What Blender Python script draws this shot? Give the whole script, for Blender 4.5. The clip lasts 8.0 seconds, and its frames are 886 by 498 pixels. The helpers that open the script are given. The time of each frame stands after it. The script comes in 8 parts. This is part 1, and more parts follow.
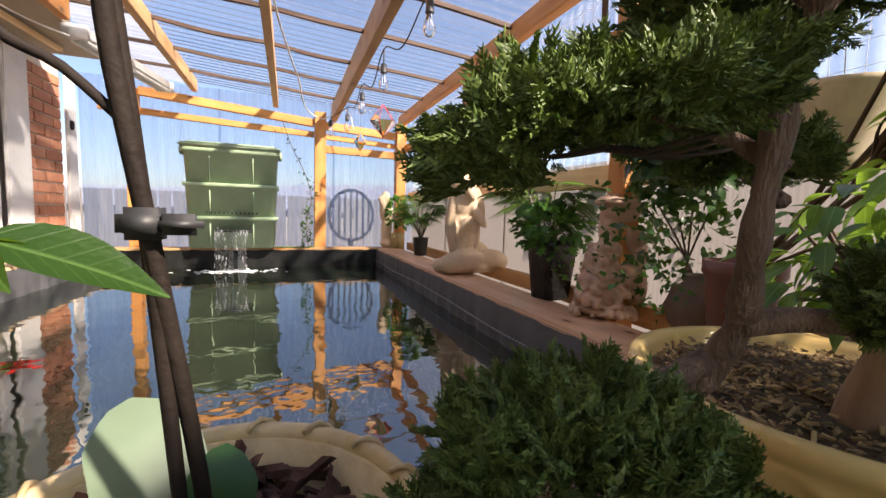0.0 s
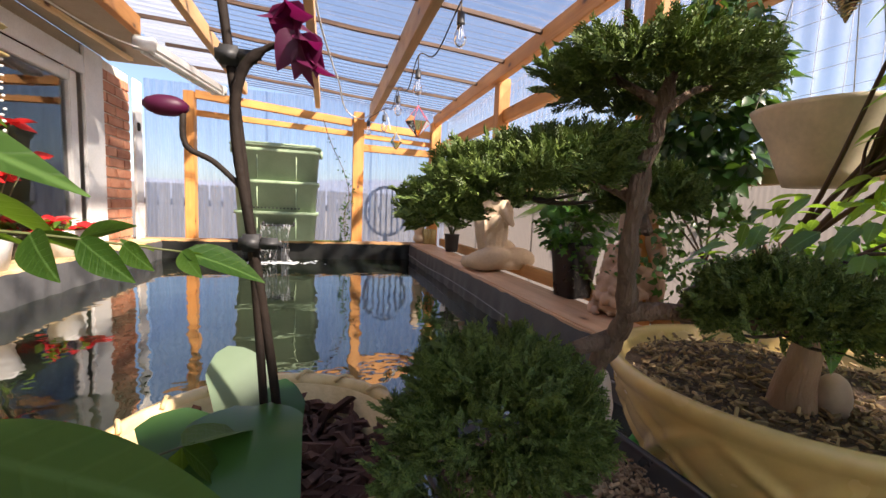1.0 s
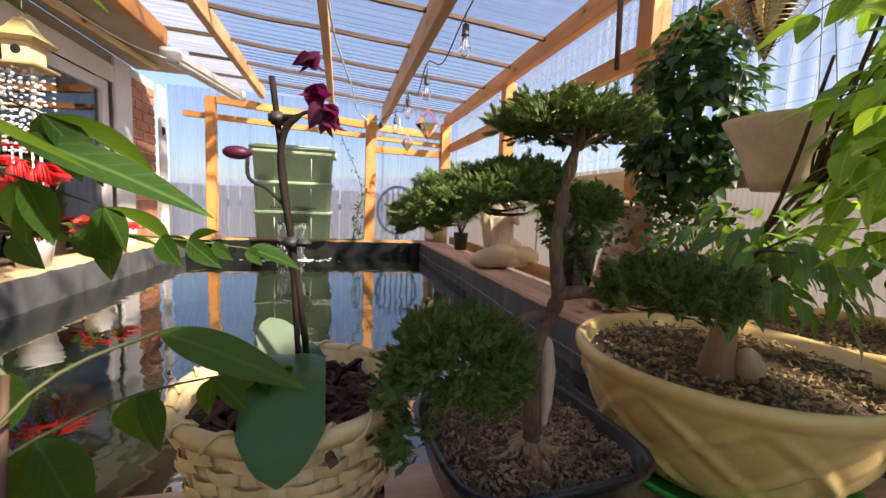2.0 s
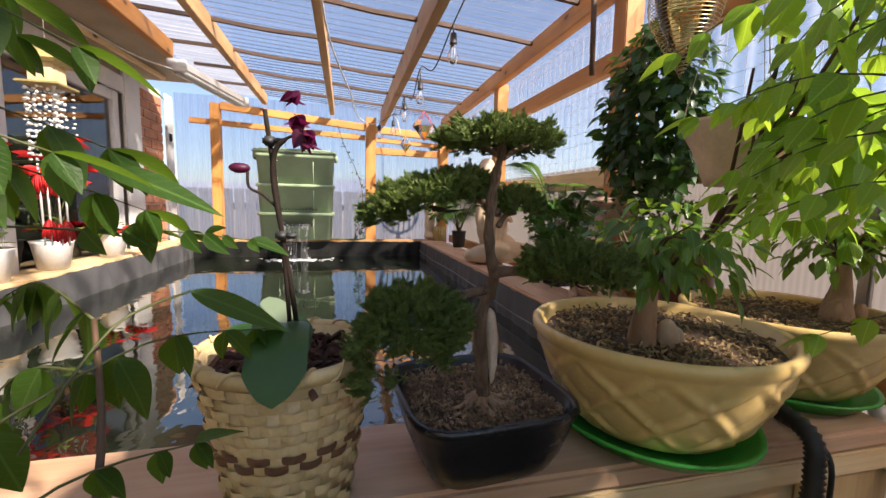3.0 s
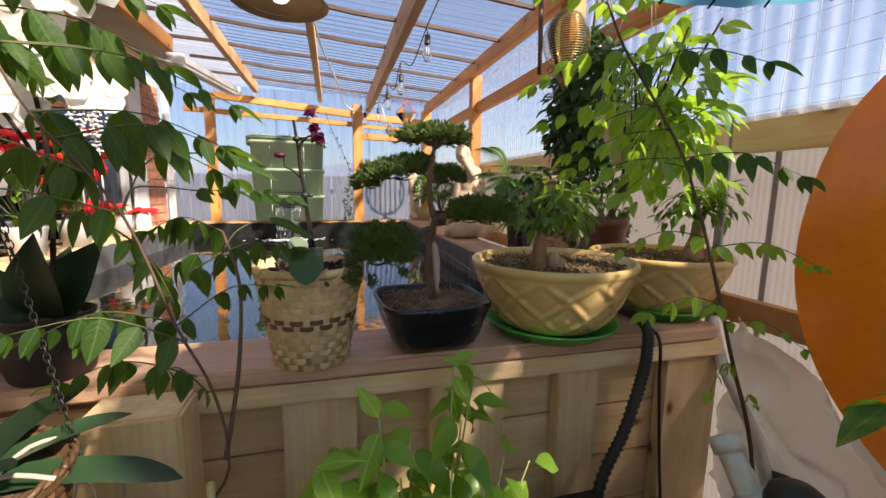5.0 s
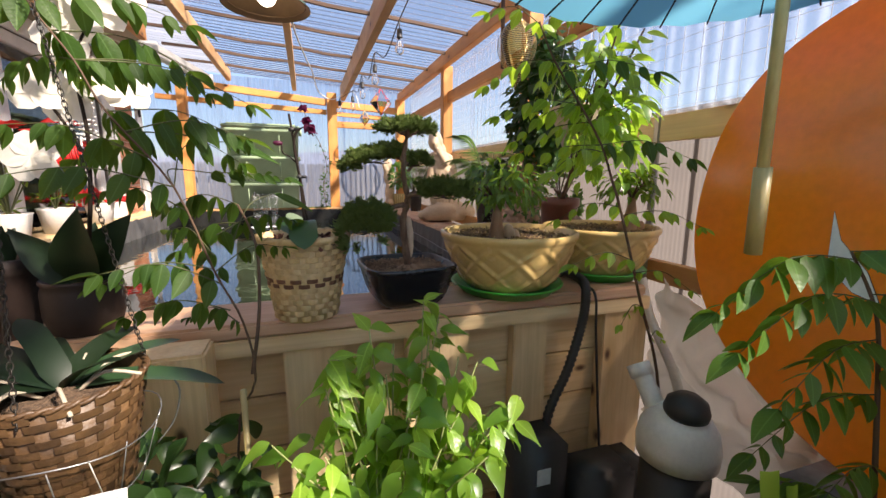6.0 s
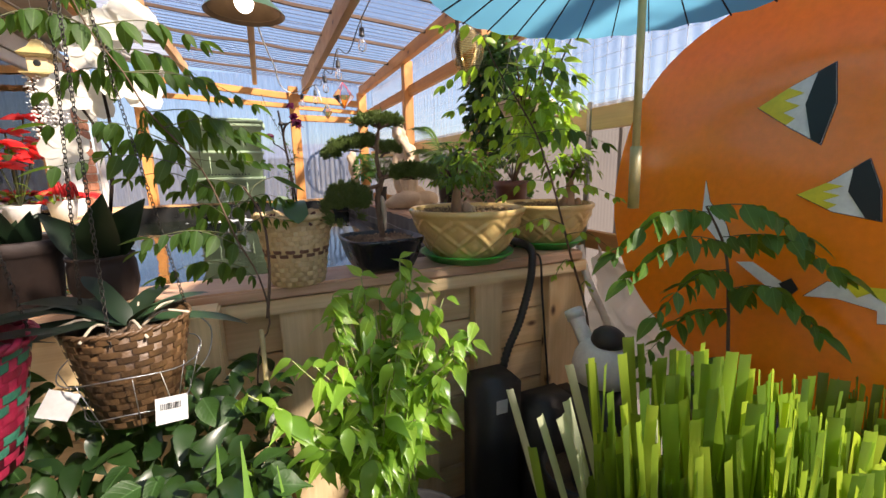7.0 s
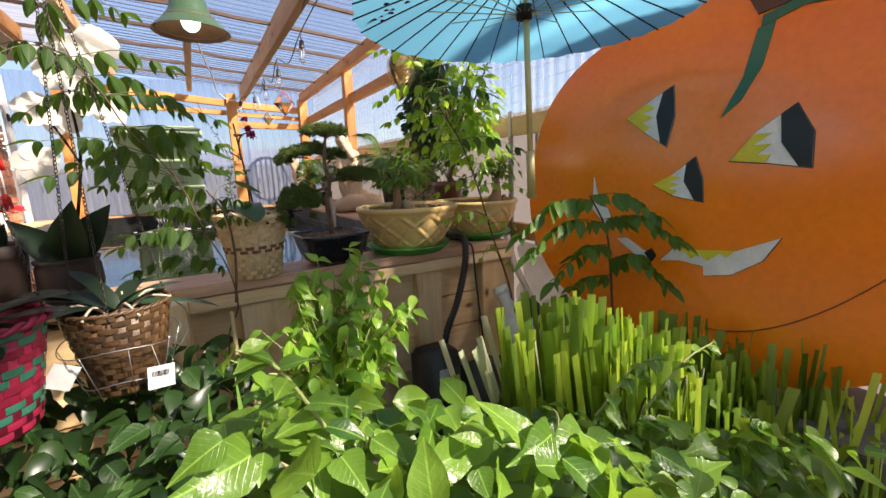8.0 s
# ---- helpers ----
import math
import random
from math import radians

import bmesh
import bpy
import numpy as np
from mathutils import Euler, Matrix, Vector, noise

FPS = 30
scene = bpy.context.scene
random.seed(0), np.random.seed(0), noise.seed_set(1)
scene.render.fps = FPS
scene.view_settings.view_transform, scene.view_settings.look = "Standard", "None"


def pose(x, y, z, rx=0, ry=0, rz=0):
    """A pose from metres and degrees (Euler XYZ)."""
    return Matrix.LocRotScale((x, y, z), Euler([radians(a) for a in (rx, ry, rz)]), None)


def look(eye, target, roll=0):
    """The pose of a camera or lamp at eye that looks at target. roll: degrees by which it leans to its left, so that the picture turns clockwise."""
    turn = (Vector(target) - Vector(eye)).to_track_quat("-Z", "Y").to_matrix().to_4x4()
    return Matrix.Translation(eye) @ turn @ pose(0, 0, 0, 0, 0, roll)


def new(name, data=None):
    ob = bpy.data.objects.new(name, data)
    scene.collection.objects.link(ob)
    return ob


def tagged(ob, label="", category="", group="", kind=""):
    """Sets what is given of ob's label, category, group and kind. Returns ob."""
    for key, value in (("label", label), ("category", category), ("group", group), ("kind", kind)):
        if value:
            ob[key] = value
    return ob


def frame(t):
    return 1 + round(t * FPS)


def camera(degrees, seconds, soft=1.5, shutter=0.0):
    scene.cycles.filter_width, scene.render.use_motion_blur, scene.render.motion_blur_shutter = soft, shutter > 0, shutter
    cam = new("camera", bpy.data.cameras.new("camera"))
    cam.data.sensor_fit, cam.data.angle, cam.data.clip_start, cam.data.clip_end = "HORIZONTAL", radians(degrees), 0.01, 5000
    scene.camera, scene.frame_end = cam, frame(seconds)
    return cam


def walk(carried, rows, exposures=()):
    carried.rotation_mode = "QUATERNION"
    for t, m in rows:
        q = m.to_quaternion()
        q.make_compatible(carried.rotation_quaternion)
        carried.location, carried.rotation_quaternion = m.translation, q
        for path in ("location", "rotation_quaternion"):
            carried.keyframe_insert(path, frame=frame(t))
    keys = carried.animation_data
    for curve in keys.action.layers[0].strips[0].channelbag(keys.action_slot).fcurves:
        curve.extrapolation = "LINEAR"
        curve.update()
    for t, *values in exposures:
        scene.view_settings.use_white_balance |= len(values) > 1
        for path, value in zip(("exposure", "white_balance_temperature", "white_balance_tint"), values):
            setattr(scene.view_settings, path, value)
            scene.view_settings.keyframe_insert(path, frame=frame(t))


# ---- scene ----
cam = camera(94.6, 8.0)
PATH = [
    (0, (-0.064, -0.069, 1.151), (0.649, 1.793, 0.982), 1.7),
    (0.5, (-0.057, -0.11, 1.158), (0.564, 1.782, 0.974), 2.3),
    (1, (-0.064, -0.163, 1.168), (0.487, 1.75, 0.971), 2.5),
    (1.5, (-0.071, -0.214, 1.175), (0.435, 1.71, 0.971), 2.8),
    (3, (-0.04, -0.367, 1.18), (0.427, 1.566, 0.966), 1.3),
    (3.5, (-0.035, -0.426, 1.176), (0.431, 1.506, 0.957), 0.8),
    (4, (-0.038, -0.498, 1.168), (0.438, 1.431, 0.938), 0.5),
    (4.5, (-0.047, -0.586, 1.162), (0.435, 1.339, 0.914), 0.5),
    (5.8, (-0.081, -0.782, 1.15), (0.522, 1.094, 0.808), 0.6),
    (6, (-0.091, -0.82, 1.146), (0.533, 1.049, 0.802), 0.3),
    (6.5, (-0.121, -0.912, 1.134), (0.577, 0.925, 0.763), -0.3),
    (7, (-0.163, -0.996, 1.127), (0.616, 0.806, 0.745), -1.0),
    (7.5, (-0.195, -1.083, 1.125), (0.696, 0.668, 0.749), -1.7),
    (8, (-0.224, -1.168, 1.122), (0.779, 0.522, 0.75), -2.3),
]
EXPOSURE, SKY, SUN = 1.60, 0.07, 4.8
walk(cam, [(t, look(eye, target, roll)) for t, eye, target, roll in PATH], [(t, EXPOSURE + e, 7100, 19) for t, e in ((0.0, 0.10), (1.5, 0.08), (3.5, -0.12), (4.5, -0.16), (6.0, -0.02), (8.0, -0.04))])
rnd = random.Random(7)

# ---- world, sun ----
SUN_DIR = Vector((0.76, -0.90, 1.00)).normalized()
world = bpy.data.worlds.new("sky_world")
scene.world = world
world.use_nodes = True
wn = world.node_tree
sky = wn.nodes.new("ShaderNodeTexSky")
sky.sky_type = "NISHITA"
sky.sun_disc = False
sky.sun_elevation = math.asin(SUN_DIR.z)
sky.sun_rotation = math.atan2(SUN_DIR.x, SUN_DIR.y)
sky.air_density, sky.dust_density, sky.ozone_density = 1.0, 0.9, 3.0
wn.links.new(sky.outputs[0], wn.nodes["Background"].inputs[0])
wn.nodes["Background"].inputs[1].default_value = SKY
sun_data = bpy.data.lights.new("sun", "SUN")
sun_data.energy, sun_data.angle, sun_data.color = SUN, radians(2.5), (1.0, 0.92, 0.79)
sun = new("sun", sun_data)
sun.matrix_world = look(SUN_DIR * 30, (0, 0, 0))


# ---- materials ----
def nodes_of(name):
    m = bpy.data.materials.new(name)
    m.use_nodes = True
    t = m.node_tree
    return m, t, t.nodes["Principled BSDF"], t.nodes["Material Output"]


def noise_at(t, vec, scale, detail=4.0, rough=0.55):
    n = t.nodes.new("ShaderNodeTexNoise")
    n.inputs["Scale"].default_value = scale
    n.inputs["Detail"].default_value = detail
    n.inputs["Roughness"].default_value = rough
    t.links.new(vec, n.inputs["Vector"])
    return n.outputs["Fac"]


def mixc(t, fac, a, b, kind="MIX"):
    n = t.nodes.new("ShaderNodeMix")
    n.data_type, n.blend_type = "RGBA", kind
    for sock, v in ((n.inputs[0], fac), (n.inputs[6], a), (n.inputs[7], b)):
        if isinstance(v, bpy.types.NodeSocket):
            t.links.new(v, sock)
        elif isinstance(v, (int, float)):
            sock.default_value = v
        else:
            sock.default_value = (*v, 1)
    return n.outputs[2]


def ramp(t, fac, lo, hi):
    n = t.nodes.new("ShaderNodeMapRange")
    n.inputs[1].default_value, n.inputs[2].default_value = lo, hi
    t.links.new(fac, n.inputs[0])
    return n.outputs[0]


def coords(t, stretch=(1, 1, 1), shift=True):
    tc = t.nodes.new("ShaderNodeTexCoord")
    mp = t.nodes.new("ShaderNodeMapping")
    mp.inputs["Scale"].default_value = stretch
    t.links.new(tc.outputs["Object"], mp.inputs["Vector"])
    if shift:
        oi = t.nodes.new("ShaderNodeObjectInfo")
        mu = t.nodes.new("ShaderNodeMath")
        mu.operation = "MULTIPLY"
        mu.inputs[1].default_value = 37.0
        t.links.new(oi.outputs["Random"], mu.inputs[0])
        cb = t.nodes.new("ShaderNodeCombineXYZ")
        for i in range(3):
            t.links.new(mu.outputs[0], cb.inputs[i])
        t.links.new(cb.outputs[0], mp.inputs["Location"])
    return mp.outputs["Vector"]


def surf(name, c1, c2, scale=8, fine=90, rough=0.6, bump=0.15, metal=0.0, stretch=(1, 1, 1), spread=0.25, depth=0.004, island=False):
    """Two colours mixed by coarse noise, fine grain, a little random tint, and bump."""
    m, t, p, out = nodes_of(name)
    v = coords(t, stretch)
    big, small = noise_at(t, v, scale), noise_at(t, v, fine, 3)
    col = mixc(t, ramp(t, big, 0.35, 0.65), c1, c2)
    col = mixc(t, 0.35, col, mixc(t, small, (0.55, 0.55, 0.55), (1.3, 1.3, 1.3)), "MULTIPLY")
    src = t.nodes.new("ShaderNodeNewGeometry").outputs["Random Per Island"] if island else t.nodes.new("ShaderNodeObjectInfo").outputs["Random"]
    col = mixc(t, spread, col, mixc(t, src, (0.55, 0.52, 0.5), (1.35, 1.35, 1.3)), "MULTIPLY")
    t.links.new(col, p.inputs["Base Color"])
    p.inputs["Metallic"].default_value = metal
    rr = t.nodes.new("ShaderNodeMapRange")
    rr.inputs[3].default_value, rr.inputs[4].default_value = max(0.03, rough - 0.12), min(1, rough + 0.12)
    t.links.new(big, rr.inputs[0])
    t.links.new(rr.outputs[0], p.inputs["Roughness"])
    if bump:
        b = t.nodes.new("ShaderNodeBump")
        b.inputs["Strength"].default_value = bump
        b.inputs["Distance"].default_value = depth
        t.links.new(small, b.inputs["Height"])
        t.links.new(b.outputs[0], p.inputs["Normal"])
    return m


def leafy(name, c1, c2, glow, rough=0.38, through_=0.45, island=False, gloss=0.5, veins=0.0):
    """A leaf: glossy green face that lets light through."""
    m, t, p, out = nodes_of(name)
    v = coords(t, (1, 1, 1))
    src = t.nodes.new("ShaderNodeNewGeometry").outputs["Random Per Island"] if island else t.nodes.new("ShaderNodeObjectInfo").outputs["Random"]
    col = mixc(t, src, c1, c2)
    col = mixc(t, 0.4, col, mixc(t, noise_at(t, v, 6 if not island else 60), (0.6, 0.65, 0.5), (1.3, 1.25, 1.2)), "MULTIPLY")
    if veins:
        # pale midrib and fainter side veins along the leaf's own axes
        sp = t.nodes.new("ShaderNodeSeparateXYZ")
        t.links.new(t.nodes.new("ShaderNodeTexCoord").outputs["Object"], sp.inputs[0])

        def calc(op, a, b=0.0):
            n = t.nodes.new("ShaderNodeMath")
            n.operation = op
            for i, q in enumerate((a, b)):
                if isinstance(q, bpy.types.NodeSocket):
                    t.links.new(q, n.inputs[i])
                else:
                    n.inputs[i].default_value = q
            return n.outputs[0]

        side = calc("ABSOLUTE", sp.outputs[1])
        rib = ramp(t, side, 0.022, 0.006)
        wave = calc("SINE", calc("SUBTRACT", calc("MULTIPLY", sp.outputs[0], 52.0), calc("MULTIPLY", side, 46.0)))
        vein = calc("MULTIPLY", ramp(t, wave, 0.75, 1.0), 0.22)
        col = mixc(t, calc("MULTIPLY", calc("MAXIMUM", rib, vein), 0.55 * veins), col, tuple(min(0.9, 1.7 * q + 0.03) for q in c2))
        bp_ = t.nodes.new("ShaderNodeBump")
        bp_.inputs["Strength"].default_value, bp_.inputs["Distance"].default_value = 0.35, 0.002
        t.links.new(calc("SUBTRACT", noise_at(t, v, 9, 2), vein), bp_.inputs["Height"])
        t.links.new(bp_.outputs[0], p.inputs["Normal"])
    t.links.new(col, p.inputs["Base Color"])
    p.inputs["Roughness"].default_value = rough
    p.inputs["Specular IOR Level"].default_value = gloss
    tr = t.nodes.new("ShaderNodeBsdfTranslucent")
    t.links.new(mixc(t, 0.6, col, glow), tr.inputs["Color"])
    mx = t.nodes.new("ShaderNodeMixShader")
    mx.inputs[0].default_value = through_
    t.links.new(p.outputs[0], mx.inputs[1])
    t.links.new(tr.outputs[0], mx.inputs[2])
    t.links.new(mx.outputs[0], out.inputs[0])
    return m


def sheet(name, tint, milk, milk_spread, rough=0.12, haze=(0.9, 0.92, 0.95), streak=(1, 1, 1)):
    """Clear corrugated plastic: mostly see-through, a little milky, with gloss by its angle. Noise in the milk,
    stretched by streak, imitates the shading of the corrugations.
    """
    m, t, p, out = nodes_of(name)
    v = coords(t, streak)
    tp = t.nodes.new("ShaderNodeBsdfTransparent")
    tp.inputs[0].default_value = (*tint, 1)
    tl = t.nodes.new("ShaderNodeBsdfTranslucent")
    tl.inputs[0].default_value = (*haze, 1)
    gl = t.nodes.new("ShaderNodeBsdfGlossy")
    gl.inputs["Roughness"].default_value = rough
    n = ramp(t, noise_at(t, v, 2.5, 6, 0.65), 0.3, 0.75)
    mu = t.nodes.new("ShaderNodeMapRange")
    mu.inputs[3].default_value, mu.inputs[4].default_value = milk, milk + milk_spread
    t.links.new(n, mu.inputs[0])
    m1, m2 = t.nodes.new("ShaderNodeMixShader"), t.nodes.new("ShaderNodeMixShader")
    t.links.new(mu.outputs[0], m1.inputs[0])
    t.links.new(tp.outputs[0], m1.inputs[1])
    t.links.new(tl.outputs[0], m1.inputs[2])
    fr = t.nodes.new("ShaderNodeFresnel")
    fr.inputs["IOR"].default_value = 1.4
    t.links.new(fr.outputs[0], m2.inputs[0])
    t.links.new(m1.outputs[0], m2.inputs[1])
    t.links.new(gl.outputs[0], m2.inputs[2])
    t.links.new(m2.outputs[0], out.inputs[0])
    return m


def glass(name, tint=(1, 1, 1), mirror=1.45):
    m, t, p, out = nodes_of(name)
    tp = t.nodes.new("ShaderNodeBsdfTransparent")
    tp.inputs[0].default_value = (*tint, 1)
    gl = t.nodes.new("ShaderNodeBsdfGlossy")
    gl.inputs["Roughness"].default_value = 0.02
    fr = t.nodes.new("ShaderNodeFresnel")
    fr.inputs["IOR"].default_value = mirror
    mx = t.nodes.new("ShaderNodeMixShader")
    t.links.new(fr.outputs[0], mx.inputs[0])
    t.links.new(tp.outputs[0], mx.inputs[1])
    t.links.new(gl.outputs[0], mx.inputs[2])
    t.links.new(mx.outputs[0], out.inputs[0])
    return m


def water_mat():
    m, t, p, out = nodes_of("pond_water")
    v = coords(t, (1, 1, 1), False)
    n1, n2 = noise_at(t, v, 4.2, 1.5), noise_at(t, v, 17, 1.5)
    add = t.nodes.new("ShaderNodeMath")
    add.operation = "MULTIPLY_ADD"
    add.inputs[1].default_value = 0.30
    t.links.new(n2, add.inputs[0])
    t.links.new(n1, add.inputs[2])
    b = t.nodes.new("ShaderNodeBump")
    b.inputs["Strength"].default_value, b.inputs["Distance"].default_value = 0.25, 0.010
    t.links.new(add.outputs[0], b.inputs["Height"])
    t.links.new(b.outputs[0], p.inputs["Normal"])
    t.links.new(mixc(t, noise_at(t, v, 1.7), (0.006, 0.010, 0.007), (0.016, 0.022, 0.012)), p.inputs["Base Color"])
    p.inputs["Roughness"].default_value = 0.02
    p.inputs["IOR"].default_value = 2.7
    return m


def plain(name, c, rough=0.5, metal=0.0):
    return surf(name, c, tuple(x * 0.8 for x in c), 14, 120, rough, 0.06, metal, spread=0.08)


def pine(name, c1, c2, rough=0.6, spread=0.3, knot=0.12):
    """Sawn pine: streaked grain along x, darker late wood, and knots."""
    m, t, p, out = nodes_of(name)
    v = coords(t)

    def stretched(k):
        mp = t.nodes.new("ShaderNodeMapping")
        mp.inputs["Scale"].default_value = k
        t.links.new(v, mp.inputs["Vector"])
        return mp.outputs["Vector"]

    big = noise_at(t, stretched((1.0, 9, 9)), 2.0, 5, 0.6)
    fine = noise_at(t, stretched((2, 70, 70)), 1.6, 4)
    blot = noise_at(t, stretched((3, 6, 6)), 1.3, 3)
    vo = t.nodes.new("ShaderNodeTexVoronoi")
    t.links.new(stretched((4.5, 8.5, 8.5)), vo.inputs["Vector"])
    vo.inputs["Scale"].default_value = 1.0
    kn = ramp(t, vo.outputs["Distance"], knot, knot * 0.45)
    halo = ramp(t, vo.outputs["Distance"], knot * 2.6, knot)
    col = mixc(t, ramp(t, big, 0.36, 0.64), c1, c2)
    col = mixc(t, 0.26, col, mixc(t, ramp(t, fine, 0.3, 0.7), (0.62, 0.55, 0.46), (1.2, 1.2, 1.2)), "MULTIPLY")
    col = mixc(t, 0.4, col, mixc(t, ramp(t, blot, 0.35, 0.65), (0.7, 0.66, 0.6), (1.2, 1.2, 1.2)), "MULTIPLY")
    hm = t.nodes.new("ShaderNodeMath")
    hm.operation = "MULTIPLY"
    hm.inputs[1].default_value = 0.45
    t.links.new(halo, hm.inputs[0])
    col = mixc(t, hm.outputs[0], col, tuple(x * y for x, y in zip(c2, (0.75, 0.6, 0.45))))
    col = mixc(t, kn, col, (0.10, 0.045, 0.02))
    col = mixc(t, spread, col, mixc(t, t.nodes.new("ShaderNodeObjectInfo").outputs["Random"], (0.6, 0.55, 0.5), (1.3, 1.3, 1.28)), "MULTIPLY")
    t.links.new(col, p.inputs["Base Color"])
    p.inputs["Roughness"].default_value = rough
    b = t.nodes.new("ShaderNodeBump")
    b.inputs["Strength"].default_value, b.inputs["Distance"].default_value = 0.25, 0.003
    t.links.new(fine, b.inputs["Height"])
    t.links.new(b.outputs[0], p.inputs["Normal"])
    return m


WOOD = pine("pine_timber", (0.58, 0.36, 0.17), (0.46, 0.26, 0.11))
WOOD_ORANGE = pine("orange_stained_timber", (0.66, 0.31, 0.09), (0.52, 0.22, 0.055))
WOOD_PALE = pine("pale_planed_timber", (0.80, 0.62, 0.37), (0.70, 0.50, 0.265), 0.55, 0.2)
WOOD_RED = pine("reddish_cap_timber", (0.66, 0.44, 0.30), (0.56, 0.35, 0.22), 0.5, 0.15)
WOOD_DARK = surf("weathered_strip_and_dim_room", (0.10, 0.055, 0.03), (0.06, 0.03, 0.02), 6, 60, 0.7, 0.2, stretch=(0.6, 9, 9))
LINER = surf("black_rubber_liner", (0.055, 0.056, 0.058), (0.088, 0.088, 0.09), 7, 60, 0.5, 0.25, spread=0)
# far side of the pond: a darker, smoother black than LINER
LINER_FAR = surf("far_black_liner", (0.010, 0.011, 0.011), (0.018, 0.018, 0.017), 7, 60, 0.3, 0.25, spread=0)
LINER_FAR.node_tree.nodes["Principled BSDF"].inputs["Specular IOR Level"].default_value = 0.15
WATER = water_mat()
FOAM = plain("white_foam", (0.8, 0.83, 0.85), 0.4)
FALL = sheet("falling_water", (0.92, 0.95, 0.96), 0.12, 0.25, 0.03)
ROOF_SHEET = sheet("roof_sheet_plastic", (0.93, 0.96, 1.0), 0.015, 0.07, streak=(0.5, 12, 1))
EAVE_SHEET = sheet("white_eave_plastic", (0.9, 0.92, 0.94), 0.40, 0.35, 0.2, (0.62, 0.64, 0.67), streak=(0.5, 12, 1))
BLADE_PALE = leafy("pale_blade", (0.50, 0.54, 0.34), (0.60, 0.62, 0.44), (0.6, 0.7, 0.3), 0.45, 0.35)
# bluish haze colours put the sky's reflected blue into the wall plastic
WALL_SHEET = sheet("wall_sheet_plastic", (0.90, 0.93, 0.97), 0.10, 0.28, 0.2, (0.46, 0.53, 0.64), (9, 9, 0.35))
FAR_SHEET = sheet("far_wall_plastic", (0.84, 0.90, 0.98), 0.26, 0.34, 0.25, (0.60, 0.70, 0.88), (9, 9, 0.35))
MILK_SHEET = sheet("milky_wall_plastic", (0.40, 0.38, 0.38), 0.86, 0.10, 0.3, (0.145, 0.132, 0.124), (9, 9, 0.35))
BIN = surf("sage_green_plastic", (0.27, 0.35, 0.22), (0.22, 0.30, 0.185), 6, 120, 0.42, 0.08, spread=0.1)
BRICK = surf("red_brick", (0.42, 0.16, 0.085), (0.54, 0.26, 0.16), 18, 140, 0.85, 0.5, spread=0.5, depth=0.006)
MORTAR = surf("pale_mortar", (0.68, 0.60, 0.50), (0.60, 0.52, 0.43), 20, 150, 0.9, 0.4)
WHITE = surf("white_paint", (0.70, 0.69, 0.67), (0.60, 0.59, 0.57), 5, 90, 0.5, 0.08, spread=0.05)
SOFFIT = surf("beige_soffit_paint", (0.38, 0.31, 0.22), (0.32, 0.26, 0.18), 4, 70, 0.7, 0.1, spread=0.05)
GLASS = glass("door_glass", (0.7, 0.75, 0.78), 2.3)
BULB = glass("bulb_glass", (0.97, 0.97, 0.97), 1.5)
BLACK = surf("black_glazed_pot", (0.012, 0.013, 0.016), (0.02, 0.02, 0.024), 10, 90, 0.28, 0.1, spread=0.05)
BLACKPLASTIC = surf("black_plastic", (0.018, 0.018, 0.02), (0.03, 0.03, 0.03), 10, 90, 0.5, 0.1, spread=0.05)
YELLOW = surf("yellow_glazed_ceramic", (0.70, 0.50, 0.21), (0.60, 0.41, 0.15), 9, 60, 0.25, 0.06, spread=0.08)
SAUCER = plain("green_plastic", (0.03, 0.36, 0.04), 0.35)
SOIL = surf("dark_potting_soil", (0.06, 0.035, 0.02), (0.12, 0.075, 0.045), 25, 160, 0.95, 1.0, depth=0.008)
SOIL_TAN = surf("tan_gritty_soil", (0.15, 0.09, 0.055), (0.08, 0.048, 0.03), 30, 160, 0.95, 1.0, depth=0.008)
MULCH = surf("bark_chips", (0.13, 0.055, 0.04), (0.07, 0.03, 0.022), 40, 160, 0.85, 0.5, island=True, spread=0.7)
GRIT_TAN = surf("tan_crumbs", (0.40, 0.27, 0.17), (0.14, 0.085, 0.05), 40, 160, 0.9, 0.4, island=True, spread=0.6)
GRIT = surf("soil_crumbs", (0.46, 0.32, 0.16), (0.15, 0.095, 0.05), 40, 160, 0.9, 0.4, island=True, spread=0.7)
BARK = surf("grey_brown_bark", (0.27, 0.175, 0.12), (0.115, 0.072, 0.048), 14, 110, 0.85, 0.8, stretch=(5, 5, 1), depth=0.006)
BARK_PALE = surf("smooth_tan_bark", (0.36, 0.22, 0.13), (0.28, 0.165, 0.095), 14, 110, 0.6, 0.4, stretch=(3, 3, 1))
STONE_PALE = surf("pale_river_stone", (0.60, 0.45, 0.32), (0.45, 0.32, 0.22), 12, 110, 0.55, 0.2)
JUNIPER = leafy("juniper_green", (0.045, 0.088, 0.021), (0.19, 0.26, 0.065), (0.33, 0.44, 0.08), 0.5, 0.30, True, 0.35)
DRYTWIG = plain("dark_twig", (0.06, 0.04, 0.025), 0.8)
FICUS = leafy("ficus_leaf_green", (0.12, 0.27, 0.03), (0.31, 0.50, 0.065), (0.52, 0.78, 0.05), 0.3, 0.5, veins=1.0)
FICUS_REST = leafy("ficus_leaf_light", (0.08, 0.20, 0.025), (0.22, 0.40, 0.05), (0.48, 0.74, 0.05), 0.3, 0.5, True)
FICUS_DARK = leafy("ginseng_ficus_leaf", (0.035, 0.10, 0.018), (0.11, 0.23, 0.035), (0.40, 0.62, 0.05), 0.25, 0.42, gloss=0.6, veins=1.0)
